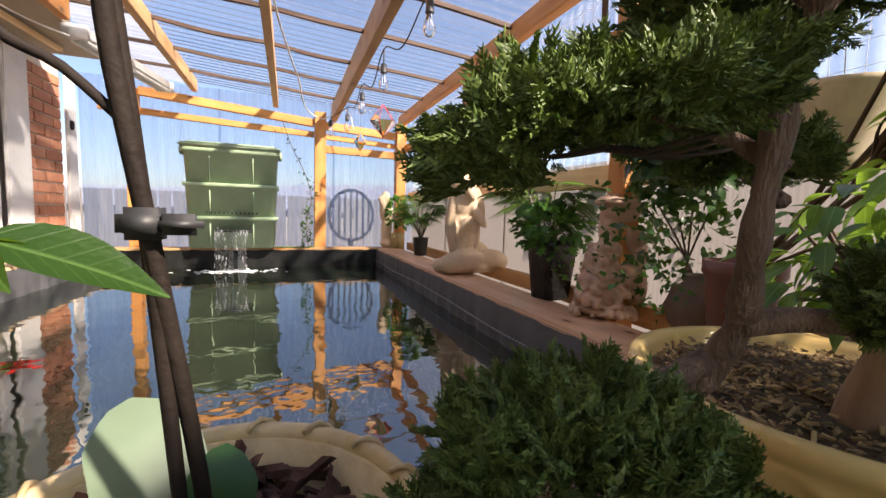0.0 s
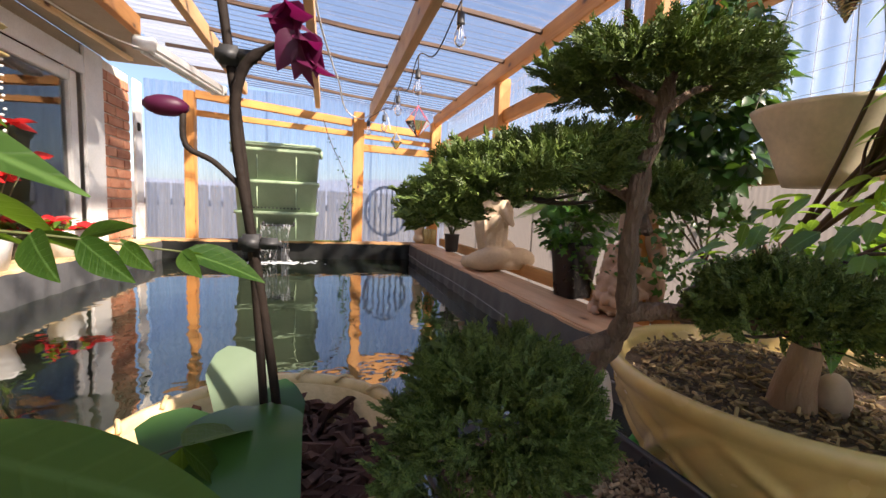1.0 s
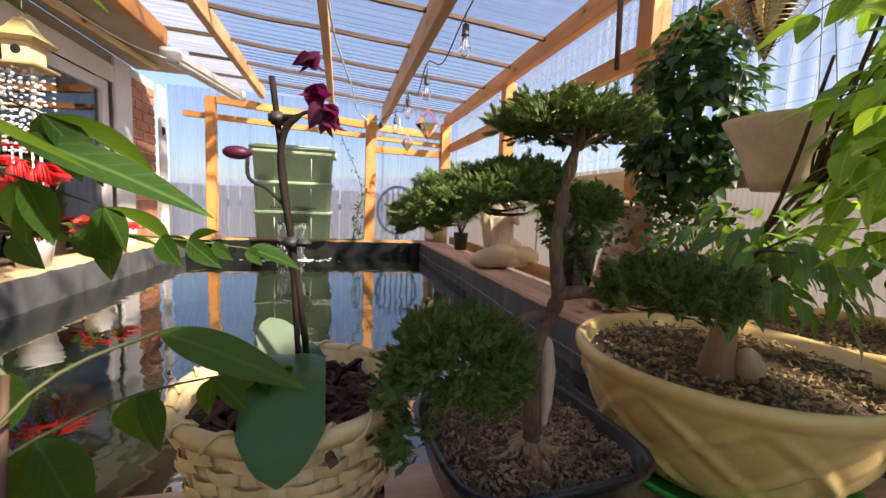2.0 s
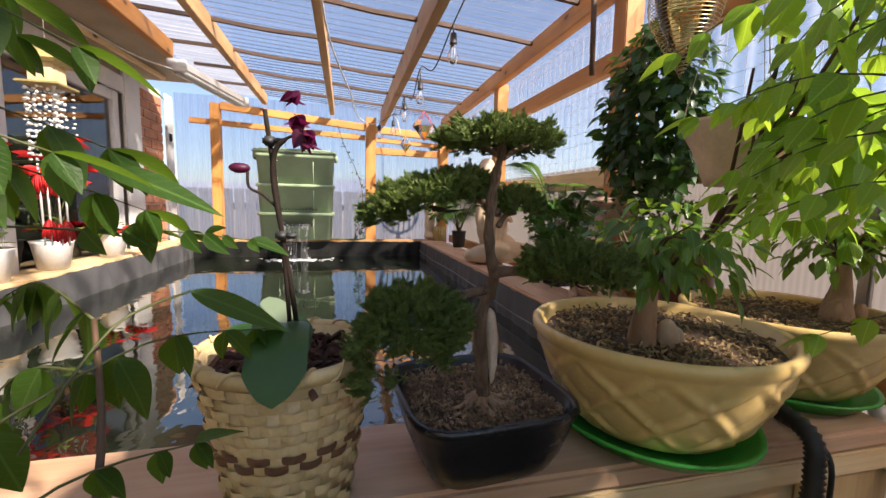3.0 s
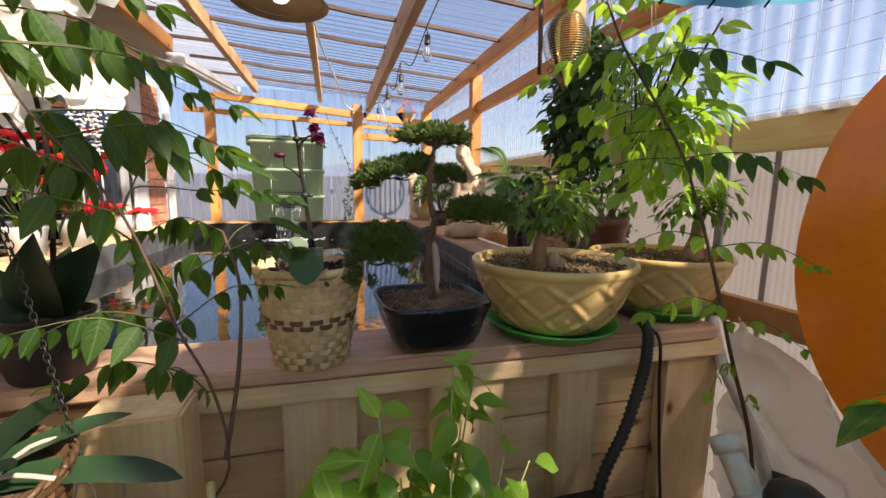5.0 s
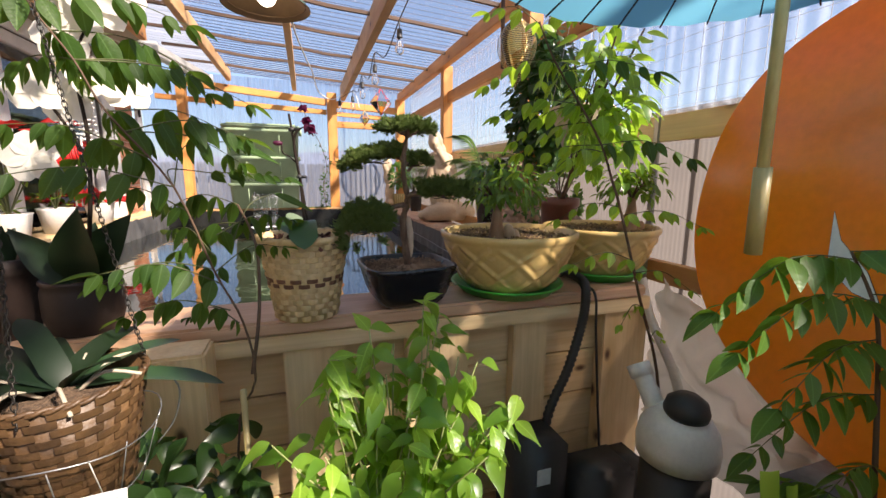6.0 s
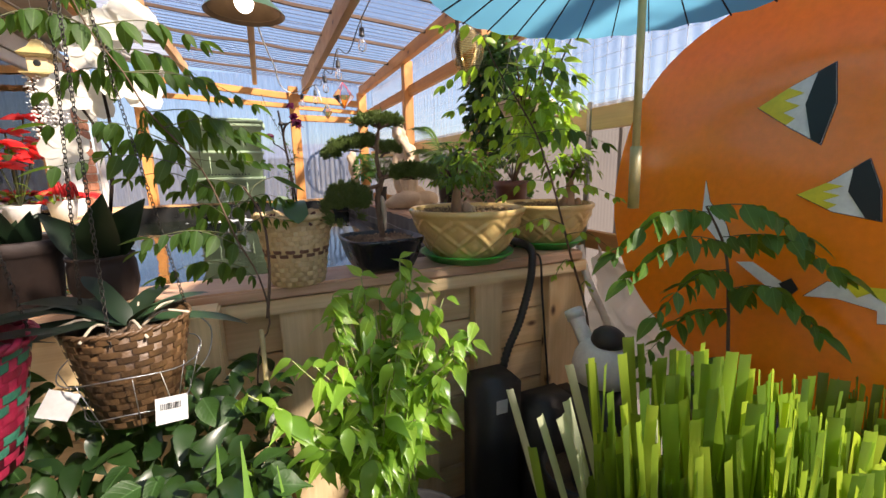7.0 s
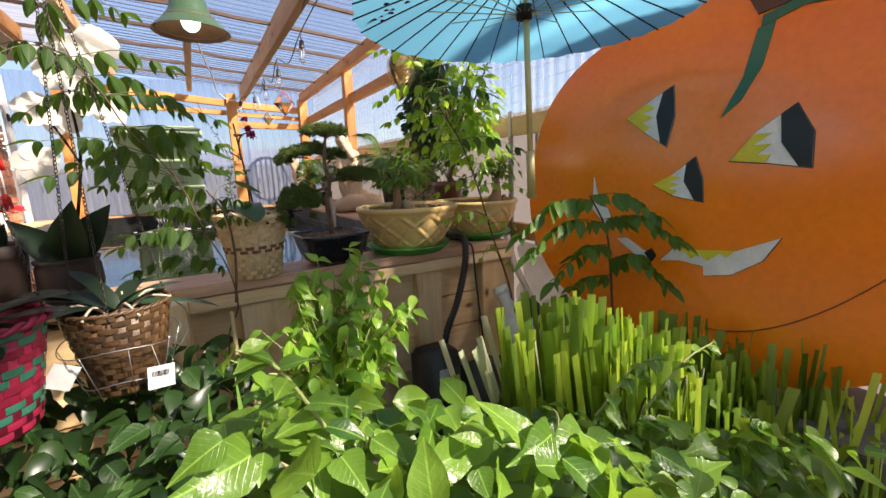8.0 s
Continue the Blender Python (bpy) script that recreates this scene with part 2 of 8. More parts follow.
PINNATE = leafy("feather_leaf_green", (0.020, 0.060, 0.010), (0.050, 0.112, 0.017), (0.20, 0.34, 0.022), 0.5, 0.45, gloss=0.3, veins=1.0)
PINNATE_LIGHT = leafy("light_feather_leaf", (0.10, 0.22, 0.022), (0.27, 0.45, 0.045), (0.58, 0.82, 0.05), 0.35, 0.55, veins=1.0)
FROND_MID = leafy("mid_feather_leaf", (0.040, 0.115, 0.018), (0.095, 0.205, 0.030), (0.26, 0.45, 0.03), 0.4, 0.45, gloss=0.4, veins=1.0)
VINE = leafy("dark_vine_leaf", (0.012, 0.05, 0.014), (0.035, 0.10, 0.022), (0.16, 0.32, 0.03), 0.35, 0.3, True)
PALM = leafy("palm_leaflet_green", (0.05, 0.13, 0.04), (0.10, 0.22, 0.06), (0.3, 0.5, 0.08), 0.4, 0.4, True)
# greens range widely to stand for sunlit and shaded leaves
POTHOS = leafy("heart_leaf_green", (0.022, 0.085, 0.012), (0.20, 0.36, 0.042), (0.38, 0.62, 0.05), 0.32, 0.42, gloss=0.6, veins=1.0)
# deeper leaves: shade within the bed is put into this darker green
POTHOS_SHADED = leafy("heart_leaf_shaded", (0.025, 0.08, 0.012), (0.12, 0.23, 0.038), (0.36, 0.56, 0.05), 0.4, 0.42, True)
# heart-leaf greens darkened: shade under the baskets is put into these colours
VINE_SHADE = leafy("shade_toned_ivy_leaf", (0.008, 0.026, 0.006), (0.028, 0.075, 0.013), (0.15, 0.28, 0.03), 0.45, 0.28, gloss=0.3, veins=1.0)
VINE_SHADE_REST = leafy("shade_toned_ivy_inner", (0.006, 0.02, 0.005), (0.02, 0.05, 0.011), (0.13, 0.24, 0.03), 0.35, 0.28, True)
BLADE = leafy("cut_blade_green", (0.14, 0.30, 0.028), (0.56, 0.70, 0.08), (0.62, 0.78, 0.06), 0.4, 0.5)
# darker copy of BLADE: shade between the blades is put into the colour
BLADE_SHADED = leafy("cut_blade_shaded", (0.05, 0.12, 0.018), (0.20, 0.31, 0.045), (0.5, 0.7, 0.06), 0.4, 0.5, True)
ORCHID_LEAF = leafy("thick_orchid_leaf", (0.022, 0.075, 0.016), (0.034, 0.095, 0.022), (0.15, 0.3, 0.05), 0.3, 0.15, gloss=0.6)
# pale copy of the orchid leaf: sun sheen and backlight put into its colour
ORCHID_SHEEN = leafy("sheen_pale_orchid_leaf", (0.15, 0.22, 0.15), (0.17, 0.24, 0.16), (0.30, 0.42, 0.26), 0.4, 0.35, gloss=0.5)
# orchid leaf green darkened: shade at the hanging basket is in the colour
ORCHID_SHADE = leafy("shade_toned_orchid_leaf", (0.018, 0.048, 0.020), (0.026, 0.062, 0.026), (0.06, 0.13, 0.03), 0.38, 0.1, gloss=0.5)
PETAL = leafy("purple_orchid_petal", (0.11, 0.006, 0.045), (0.06, 0.004, 0.03), (0.35, 0.012, 0.13), 0.5, 0.3)
PETAL_WHITE = leafy("white_orchid_petal", (0.75, 0.73, 0.68), (0.8, 0.78, 0.74), (0.9, 0.85, 0.75), 0.5, 0.5)
PETAL_RED = leafy("red_bract", (0.55, 0.012, 0.015), (0.65, 0.03, 0.03), (0.9, 0.05, 0.04), 0.45, 0.4)
STEM_DARK = surf("dark_stem", (0.014, 0.010, 0.008), (0.024, 0.016, 0.012), 30, 160, 0.75, 0.3)
STEM_DARK.node_tree.nodes["Principled BSDF"].inputs["Specular IOR Level"].default_value = 0.2
STEM_GREEN = plain("green_stem", (0.075, 0.085, 0.025), 0.6)
STEM_BROWN = plain("brown_stem", (0.10, 0.055, 0.03), 0.7)
RATTAN = surf("pale_split_bamboo", (0.66, 0.50, 0.28), (0.52, 0.37, 0.18), 40, 140, 0.5, 0.25, island=True, spread=0.25)
RATTAN_DARK = surf("dark_brown_splint", (0.13, 0.06, 0.035), (0.19, 0.09, 0.05), 40, 140, 0.5, 0.25, island=True, spread=0.4)
WICKER = surf("brown_wicker", (0.115, 0.062, 0.027), (0.062, 0.033, 0.015), 40, 140, 0.5, 0.3, island=True, spread=0.5)
PINK = surf("pink_dyed_splint", (0.27, 0.012, 0.042), (0.21, 0.010, 0.034), 40, 140, 0.5, 0.25, island=True, spread=0.3)
TEAL = surf("green_dyed_splint", (0.03, 0.17, 0.11), (0.02, 0.12, 0.08), 40, 140, 0.5, 0.25, island=True, spread=0.3)
STATUE = surf("cream_cast_stone", (0.62, 0.48, 0.33), (0.52, 0.39, 0.26), 7, 80, 0.7, 0.2, spread=0)
STATUE_PINK = surf("pinkish_cast_stone", (0.55, 0.38, 0.28), (0.42, 0.28, 0.20), 9, 80, 0.75, 0.4, spread=0)
ORANGE = surf("orange_gloss_paint", (0.96, 0.235, 0.008), (0.92, 0.20, 0.007), 3, 60, 0.22, 0.04, spread=0)
ORANGE.node_tree.nodes["Principled BSDF"].inputs["Coat Weight"].default_value = 0.6
ORANGE.node_tree.nodes["Principled BSDF"].inputs["Coat Roughness"].default_value = 0.16
PAINT_WHITE = plain("white_sign_paint", (0.78, 0.78, 0.74), 0.45)
PAINT_YELLOW = plain("yellow_sign_paint", (0.72, 0.62, 0.03), 0.45)
PAINT_BLACK = plain("black_sign_paint", (0.012, 0.014, 0.014), 0.45)
PAINT_GREEN = plain("green_sign_paint", (0.02, 0.16, 0.09), 0.45)
PAINT_BROWN = plain("brown_sign_paint", (0.10, 0.045, 0.02), 0.5)
PAINT_RED = plain("red_sign_paint", (0.6, 0.03, 0.03), 0.5)
PAPER_BLUE = leafy("blue_oiled_paper", (0.05, 0.28, 0.43), (0.04, 0.24, 0.38), (0.20, 0.54, 0.72), 0.5, 0.70)
BAMBOO = surf("varnished_bamboo", (0.45, 0.36, 0.16), (0.36, 0.28, 0.11), 12, 90, 0.4, 0.1, stretch=(4, 4, 1))
WIRE = plain("thin_pale_wire", (0.6, 0.62, 0.66), 0.5, 0.3)
METAL = plain("galvanised_wire", (0.45, 0.46, 0.47), 0.4, 0.9)
CHAIN = plain("dark_chain", (0.05, 0.045, 0.04), 0.45, 0.7)
CORD = plain("white_cord", (0.75, 0.74, 0.7), 0.6)
LAMP_GREEN = plain("green_enamel", (0.05, 0.10, 0.055), 0.3)
LAMP_IN = plain("lamp_inside_bronze", (0.24, 0.15, 0.08), 0.4, 0.3)
PVC = plain("white_pvc", (0.75, 0.75, 0.72), 0.4)
FELT = plain("beige_fired_clay", (0.72, 0.60, 0.42), 0.75)
SHELL = plain("white_shell", (0.8, 0.78, 0.74), 0.35)
AMBER = glass("amber_glass", (0.80, 0.66, 0.36), 1.6)
GROUND = surf("grey_gravel_ground", (0.24, 0.21, 0.18), (0.32, 0.28, 0.24), 3, 70, 0.95, 0.8, spread=0, depth=0.02)
FAR_HILL = surf("far_hazy_hill", (0.22, 0.25, 0.33), (0.27, 0.28, 0.34), 0.02, 0.3, 1.0, 0, spread=0)
FENCE = surf("grey_weathered_fence", (0.17, 0.165, 0.17), (0.13, 0.125, 0.125), 5, 60, 0.8, 0.2, stretch=(9, 9, 0.6), spread=0.4)
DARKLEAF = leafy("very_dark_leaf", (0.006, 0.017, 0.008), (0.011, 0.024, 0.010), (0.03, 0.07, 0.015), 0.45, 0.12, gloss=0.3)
STONEWARE = surf("dark_brown_stoneware", (0.030, 0.016, 0.012), (0.018, 0.010, 0.008), 9, 80, 0.7, 0.2)
ROOT_PALE = plain("pale_dry_root", (0.42, 0.36, 0.27), 0.8)
TAG = plain("white_card", (0.78, 0.78, 0.78), 0.5)


# ---- builders ----
def root(name, at, label, category, group="", kind=""):
    ob = new(name)
    ob.empty_display_size = 0.05
    ob.matrix_basis = Matrix.Translation(at)
    return tagged(ob, label, category, group, kind)


def attach(ob, parent):
    if parent is not None:
        ob.parent = parent
        ob.matrix_parent_inverse = parent.matrix_basis.inverted() if parent.type == "EMPTY" else Matrix.Identity(4)
    return ob


def part(name, bm, material, parent=None, label="", smooth=True):
    """Links a bmesh, in world coordinates, as one mesh object under a thing."""
    me = bpy.data.meshes.new(name)
    bm.to_mesh(me)
    bm.free()
    me.materials.append(material)
    if smooth:
        me.shade_smooth()
    ob = new(name, me)
    if label:
        tagged(ob, label)
    return attach(ob, parent)


def from_arrays(name, verts, faces, material, parent=None, label="", smooth=True):
    me = bpy.data.meshes.new(name)
    me.from_pydata([tuple(v) for v in verts], [], faces)
    me.materials.append(material)
    if smooth:
        me.shade_smooth()
    ob = new(name, me)
    if label:
        tagged(ob, label)
    return attach(ob, parent)


def add_box(bm, at, size, turn=None, bevel=0.0):
    m = Matrix.Translation(at) @ (turn or Matrix.Identity(4)) @ Matrix.Diagonal((*size, 1))
    vs = bmesh.ops.create_cube(bm, size=1.0, matrix=m)["verts"]
    if bevel:
        es = list({e for v in vs for e in v.link_edges})
        bmesh.ops.bevel(bm, geom=es, offset=bevel, segments=2, affect="EDGES")


def add_ball(bm, at, size, turn=None, u=14, v=9):
    m = Matrix.Translation(at) @ (turn or Matrix.Identity(4)) @ Matrix.Diagonal((*size, 1))
    bmesh.ops.create_uvsphere(bm, u_segments=u, v_segments=v, radius=1.0, matrix=m)


def add_tube(bm, pts, radii, n=8, cap=True):
    """A round tube along points."""
    pts = [Vector(p) for p in pts]
    if isinstance(radii, (int, float)):
        radii = [radii] * len(pts)
    rings, side = [], None
    for i, p in enumerate(pts):
        d = (pts[min(i + 1, len(pts) - 1)] - pts[max(i - 1, 0)]).normalized()
        if side is None:
            side = d.orthogonal().normalized()
        side = (side - d * side.dot(d)).normalized()
        other = d.cross(side)
        rings.append([bm.verts.new(p + (side * math.cos(a) + other * math.sin(a)) * radii[i]) for a in (2 * math.pi * k / n for k in range(n))])
    for a, b in zip(rings, rings[1:]):
        for k in range(n):
            bm.faces.new((a[k], a[(k + 1) % n], b[(k + 1) % n], b[k]))
    if cap and n > 2:
        bm.faces.new(rings[0][::-1])
        bm.faces.new(rings[-1])


def smooth_line(pts, n=6):
    """Points of a smooth curve through the given ones."""
    pts = [Vector(p) for p in pts]
    out = []
    for i in range(len(pts) - 1):
        a, b, c, d = pts[max(i - 1, 0)], pts[i], pts[i + 1], pts[min(i + 2, len(pts) - 1)]
        for k in range(n):
            s = k / n
            out.append(0.5 * ((2 * b) + (c - a) * s + (2 * a - 5 * b + 4 * c - d) * s * s + (3 * b - a - 3 * c + d) * s ** 3))
    return out + [pts[-1]]


def add_lathe(bm, at, profile, n=32, wob=None):
    """Turns (radius, height) pairs round the upright axis at a place."""
    at, rings = Vector(at), []
    for r, z in profile:
        ring = []
        for k in range(n):
            a = 2 * math.pi * k / n
            rr = r + (wob(a, r, z) if wob else 0)
            ring.append(bm.verts.new(at + Vector((math.cos(a) * rr, math.sin(a) * rr, z))))
        rings.append(ring)
    for a, b in zip(rings, rings[1:]):
        for k in range(n):
            bm.faces.new((a[k], a[(k + 1) % n], b[(k + 1) % n], b[k]))
    return rings


def tube(name, pts, r, material, parent=None, n=8, label=""):
    bm = bmesh.new()
    add_tube(bm, pts, r, n)
    return part(name, bm, material, parent, label)


def board(name, a, b, wide, high, material, parent=None, label="", up=(0, 0, 1), bevel=0.003):
    """A sawn board whose middle line runs from a to b; its own x axis follows the grain."""
    a, b = Vector(a), Vector(b)
    x = (b - a).normalized()
    y = Vector(up).cross(x).normalized()
    z = x.cross(y)
    m = Matrix.Translation((a + b) / 2) @ Matrix((x, y, z)).transposed().to_4x4()
    bm = bmesh.new()
    add_box(bm, (0, 0, 0), ((b - a).length, wide, high), None, min(bevel, wide / 4, high / 4))
    me = bpy.data.meshes.new(name)
    bm.to_mesh(me)
    bm.free()
    me.materials.append(material)
    ob = new(name, me)
    attach(ob, parent)
    ob.matrix_basis = m
    if label:
        tagged(ob, label)
    return ob


def turn_to(at, d, up, s=1.0, roll=0.0):
    """A pose whose x axis follows d and whose z axis is as near to up as can be."""
    x = Vector(d).normalized()
    y = Vector(up).cross(x)
    y = y.normalized() if y.length > 1e-4 else x.orthogonal().normalized()
    z = x.cross(y)
    m = Matrix((x, y, z)).transposed().to_4x4()
    if roll:
        m = m @ Matrix.Rotation(roll, 4, "X")
    return Matrix.Translation(at) @ m @ Matrix.Scale(s, 4)


def leaf_form(width, kind="ovate", fold=0.18, droop=0.25, seg=6, wave=0.0):
    """Points and faces of a leaf one unit long along x."""
    vs, fs = [], []
    for i in range(seg + 1):
        x = i / seg
        if kind == "ovate":
            w = math.sin(math.pi * x ** 0.72) ** 0.9 if 0 < x < 1 else 0
        elif kind == "lance":
            w = math.sin(math.pi * x ** 0.68) ** 1.35 if 0 < x < 1 else 0
        elif kind == "heart":
            w = (1 - x) ** 0.75 * (0.75 + 0.65 * math.sin(math.pi * min(1, x * 1.5))) if x > 0 else 0.45
        elif kind == "strap":
            w = min(1.0, (4.5 * x) ** 0.5, (5 * (1 - x)) ** 0.5) if 0 < x < 1 else (0.35 if x == 0 else 0.0)
        else:
            w = math.sqrt(max(0, 1 - (2 * x - 1) ** 2))
        w = max(w, 0.03) * width / 2
        z = -droop * x * x
        k = wave * math.sin(x * 9)
        vs += [(x, -w, z + fold * w + k * w), (x, 0, z), (x, w, z + fold * w - k * w)]
    for i in range(seg):
        a = 3 * i
        fs += [(a, a + 3, a + 4, a + 1), (a + 1, a + 4, a + 5, a + 2)]
    return np.array(vs), fs


def form_mesh(name, form, material):
    me = bpy.data.meshes.new(name)
    me.from_pydata([tuple(v) for v in form[0]], [], form[1])
    me.materials.append(material)
    me.shade_smooth()
    return me


def piece(name, me, m, parent):
    ob = new(name, me)
    attach(ob, parent)
    ob.matrix_basis = m
    return ob


def bake(name, form, poses, material, parent=None, label="", kind="", smooth=True):
    """Many copies of a form joined into one mesh."""
    v = np.c_[form[0], np.ones(len(form[0]))]
    ms = np.array([np.array(m) for m in poses])
    allv = np.einsum("nij,vj->nvi", ms, v)[:, :, :3].reshape(-1, 3)
    k, faces = len(form[0]), []
    for i in range(len(poses)):
        faces += [tuple(j + i * k for j in f) for f in form[1]]
    ob = from_arrays(name, allv, faces, material, parent, label, smooth)
    return tagged(ob, kind=kind) if kind else ob


PATH_LINE = [(Vector(a[1]), Vector(b[1])) for a, b in zip(PATH, PATH[1:])]


def clear_of_path(p, gap=0.06):
    for a, b in PATH_LINE:
        s = max(0, min(1, (p - a).dot(b - a) / max(1e-9, (b - a).length_squared)))
        if (p - a - (b - a) * s).length < gap:
            return False
    return True


def rdir(zlo=-1.0, zhi=1.0):
    a, z = rnd.uniform(0, 2 * math.pi), rnd.uniform(zlo, zhi)
    r = math.sqrt(max(0, 1 - z * z))
    return Vector((r * math.cos(a), r * math.sin(a), z))


def corrugated(name, at, across, along, pitch, amp, material, parent, n=8):
    """A corrugated sheet: waves run across, straight along."""
    at, across, along = Vector(at), Vector(across), Vector(along)
    nrm = across.cross(along).normalized()
    k = int(across.length / pitch * n)
    vs, fs = [], []
    for i in range(k + 1):
        s = i / k
        off = nrm * (amp * math.sin(2 * math.pi * s * across.length / pitch))
        for e in (0.0, 0.5, 1.0):
            vs.append(at + across * s + along * e + off)
    for i in range(k):
        a = 3 * i
        fs += [(a, a + 3, a + 4, a + 1), (a + 1, a + 4, a + 5, a + 2)]
    return from_arrays(name, vs, fs, material, parent)

# ---- ground, distance ----
def roof_z(x):
    return 2.045 - 0.064 * x


bm = bmesh.new()
bmesh.ops.create_grid(bm, x_segments=2, y_segments=2, size=400)
tagged(part("ground", bm, GROUND), "brown gravelly ground round the pond house", "ground", kind="structure")

# far hills as a long low ridge
vs, fs = [], []
for i in range(61):
    a = math.pi * 2 * i / 60
    r, top = 190, 9 + 3 * math.sin(a * 3 + 1) + 1.5 * math.sin(a * 7)
    vs += [(r * math.sin(a), r * math.cos(a), -1), (r * math.sin(a), r * math.cos(a), top)]
for i in range(60):
    fs.append((2 * i, 2 * i + 2, 2 * i + 3, 2 * i + 1))
tagged(from_arrays("backdrop_hills", vs, fs, FAR_HILL), "hazy blue-grey hills on the horizon", "hills", kind="structure")

# board fence outside the far end
fence = root("garden_fence", (0, 6.2, 0), "grey weathered board fence outside the clear wall", "fence")
fb = bmesh.new()
add_box(fb, (0, 0, 0), (0.14, 0.02, 1.35), None, 0.004)
fence_me = bpy.data.meshes.new("fence_board")
fb.to_mesh(fence_me)
fb.free()
fence_me.materials.append(FENCE)
for i in range(46):
    piece("fence_board", fence_me, pose(-3.4 + 0.155 * i, 6.2, 0.675, 0, rnd.uniform(-0.6, 0.6), 0), fence)
board("fence_rail", (-3.4, 6.24, 1.1), (3.6, 6.24, 1.1), 0.04, 0.09, FENCE, fence)

# ---- timber frame ----
far = 3.51
frame_ = root("timber_frame", (0, 1.5, 0), "orange-stained timber posts and rails of the pond house", "timber frame", kind="structure")
for x, top, w in ((-1.09, 1.98, 0.07), (0.193, 1.95, 0.089), (0.875, 1.93, 0.085)):
    board("post", (x, far, 0), (x, far, top), w, 0.089, WOOD_ORANGE, frame_, up=(0, 1, 0))
for y in (2.1, 0.92, -0.35, -1.7):
    board("post", (0.905, y, 0), (0.905, y, 1.92), 0.07, 0.07, WOOD_ORANGE, frame_, up=(0, 1, 0))
board("header", (-1.05, far, 1.965), (0.145, far, 1.862), 0.04, 0.062, WOOD_ORANGE, frame_)
board("header", (0.24, far, 1.85), (0.83, far, 1.815), 0.04, 0.062, WOOD_ORANGE, frame_)
board("rail", (-1.30, far + 0.03, 1.84), (0.145, far + 0.03, 1.775), 0.03, 0.045, WOOD_ORANGE, frame_)
board("rail", (0.24, far + 0.03, 1.765), (0.83, far + 0.03, 1.735), 0.03, 0.04, WOOD_ORANGE, frame_)
board("rail", (0.24, far, 1.66), (0.83, far, 1.65), 0.035, 0.06, WOOD_ORANGE, frame_)
board("rail", (0.92, far - 0.05, 1.71), (0.92, -2.3, 1.71), 0.04, 0.07, WOOD_ORANGE, frame_)
board("rail", (0.955, far - 0.05, 1.295), (0.955, -2.3, 1.295), 0.035, 0.075, WOOD_PALE, frame_)
board("rail", (0.955, far - 0.05, 0.86), (0.955, -2.3, 0.86), 0.035, 0.065, WOOD, frame_)
board("metal_strip", (0.940, 0.20, 0.30), (0.940, 0.20, 1.355), 0.014, 0.022, METAL, frame_, "grey aluminium strip", up=(0, 1, 0))
# beams under the roof, along the pond
board("beam", (-1.0, 2.35, 2.02), (-1.0, -2.35, 2.02), 0.04, 0.09, WOOD_ORANGE, frame_)
board("beam", (-0.70, 3.5, 2.043), (-0.70, -2.35, 2.043), 0.038, 0.089, WOOD, frame_)
board("beam", (-0.145, 3.5, 2.0), (-0.145, -2.35, 2.0), 0.038, 0.1, WOOD, frame_)
board("beam", (0.30, 3.5, 1.955), (0.30, -2.35, 1.955), 0.042, 0.135, WOOD, frame_)
board("beam", (0.87, 3.5, 1.943), (0.87, -2.35, 1.943), 0.045, 0.085, WOOD_ORANGE, frame_)
# thin dark strips across the beams, where the roof sheets overlap, slightly sagging
for i in range(14):
    y = 3.24 - 0.42 * i
    pts = [(x, y + 0.012 * math.sin(3 * x + i), roof_z(x) - 0.012 - 0.014 * abs(math.sin((x + 0.145) * 5.2)) * (0.4 + 0.6 * ((i * 37) % 5) / 4)) for x in (-1.02, -0.85, -0.7, -0.42, -0.145, 0.08, 0.3, 0.6, 0.87)]
    bm = bmesh.new()
    add_tube(bm, smooth_line(pts, 3), 0.0125, 4)
    part("batten", bm, WOOD_DARK, frame_, smooth=False)

# ---- roof and clear walls ----
roof = root("roof", (0, 0.6, 2.05), "clear corrugated plastic roof sheets", "roof", kind="structure")
for i in range(7):
    y0 = 3.62 - 0.84 * (i + 1)
    dz = 0.004 * (i % 2)
    corrugated("roof_sheet", (-1.12, y0, roof_z(-1.12) + 0.014 + dz), (0, 0.87, 0), (2.22, 0, roof_z(1.10) - roof_z(-1.12)), 0.066, 0.008, ROOF_SHEET, roof, 8)
for i in range(7):
    y0 = 3.62 - 0.84 * (i + 1)
    corrugated("eave_sheet", (-1.12, y0, roof_z(-1.12) + 0.0 + 0.003 * (i % 2)), (0, 0.87, 0), (0.40, 0, roof_z(-0.72) - roof_z(-1.12)), 0.066, 0.008, EAVE_SHEET, roof, 8)
end_wall = root("wall_far", (0, 3.56, 0), "clear corrugated plastic end wall", "wall", kind="structure")
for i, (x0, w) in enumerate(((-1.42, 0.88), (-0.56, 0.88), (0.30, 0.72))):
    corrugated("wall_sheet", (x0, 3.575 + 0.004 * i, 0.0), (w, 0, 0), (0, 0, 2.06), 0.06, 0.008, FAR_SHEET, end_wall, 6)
side_wall = root("wall_side", (0.985, 0.5, 0), "clear corrugated plastic side wall with milky lower sheets", "wall", kind="structure")
for i in range(7):
    corrugated("wall_sheet", (1.0 + 0.004 * (i % 2), 3.57 - 0.86 * i, 1.28), (0, -0.88, 0), (0, 0, 0.69), 0.05, 0.006, WALL_SHEET, side_wall, 6)
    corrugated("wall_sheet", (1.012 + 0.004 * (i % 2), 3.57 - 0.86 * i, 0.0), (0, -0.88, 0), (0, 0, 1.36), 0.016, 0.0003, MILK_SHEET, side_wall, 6)
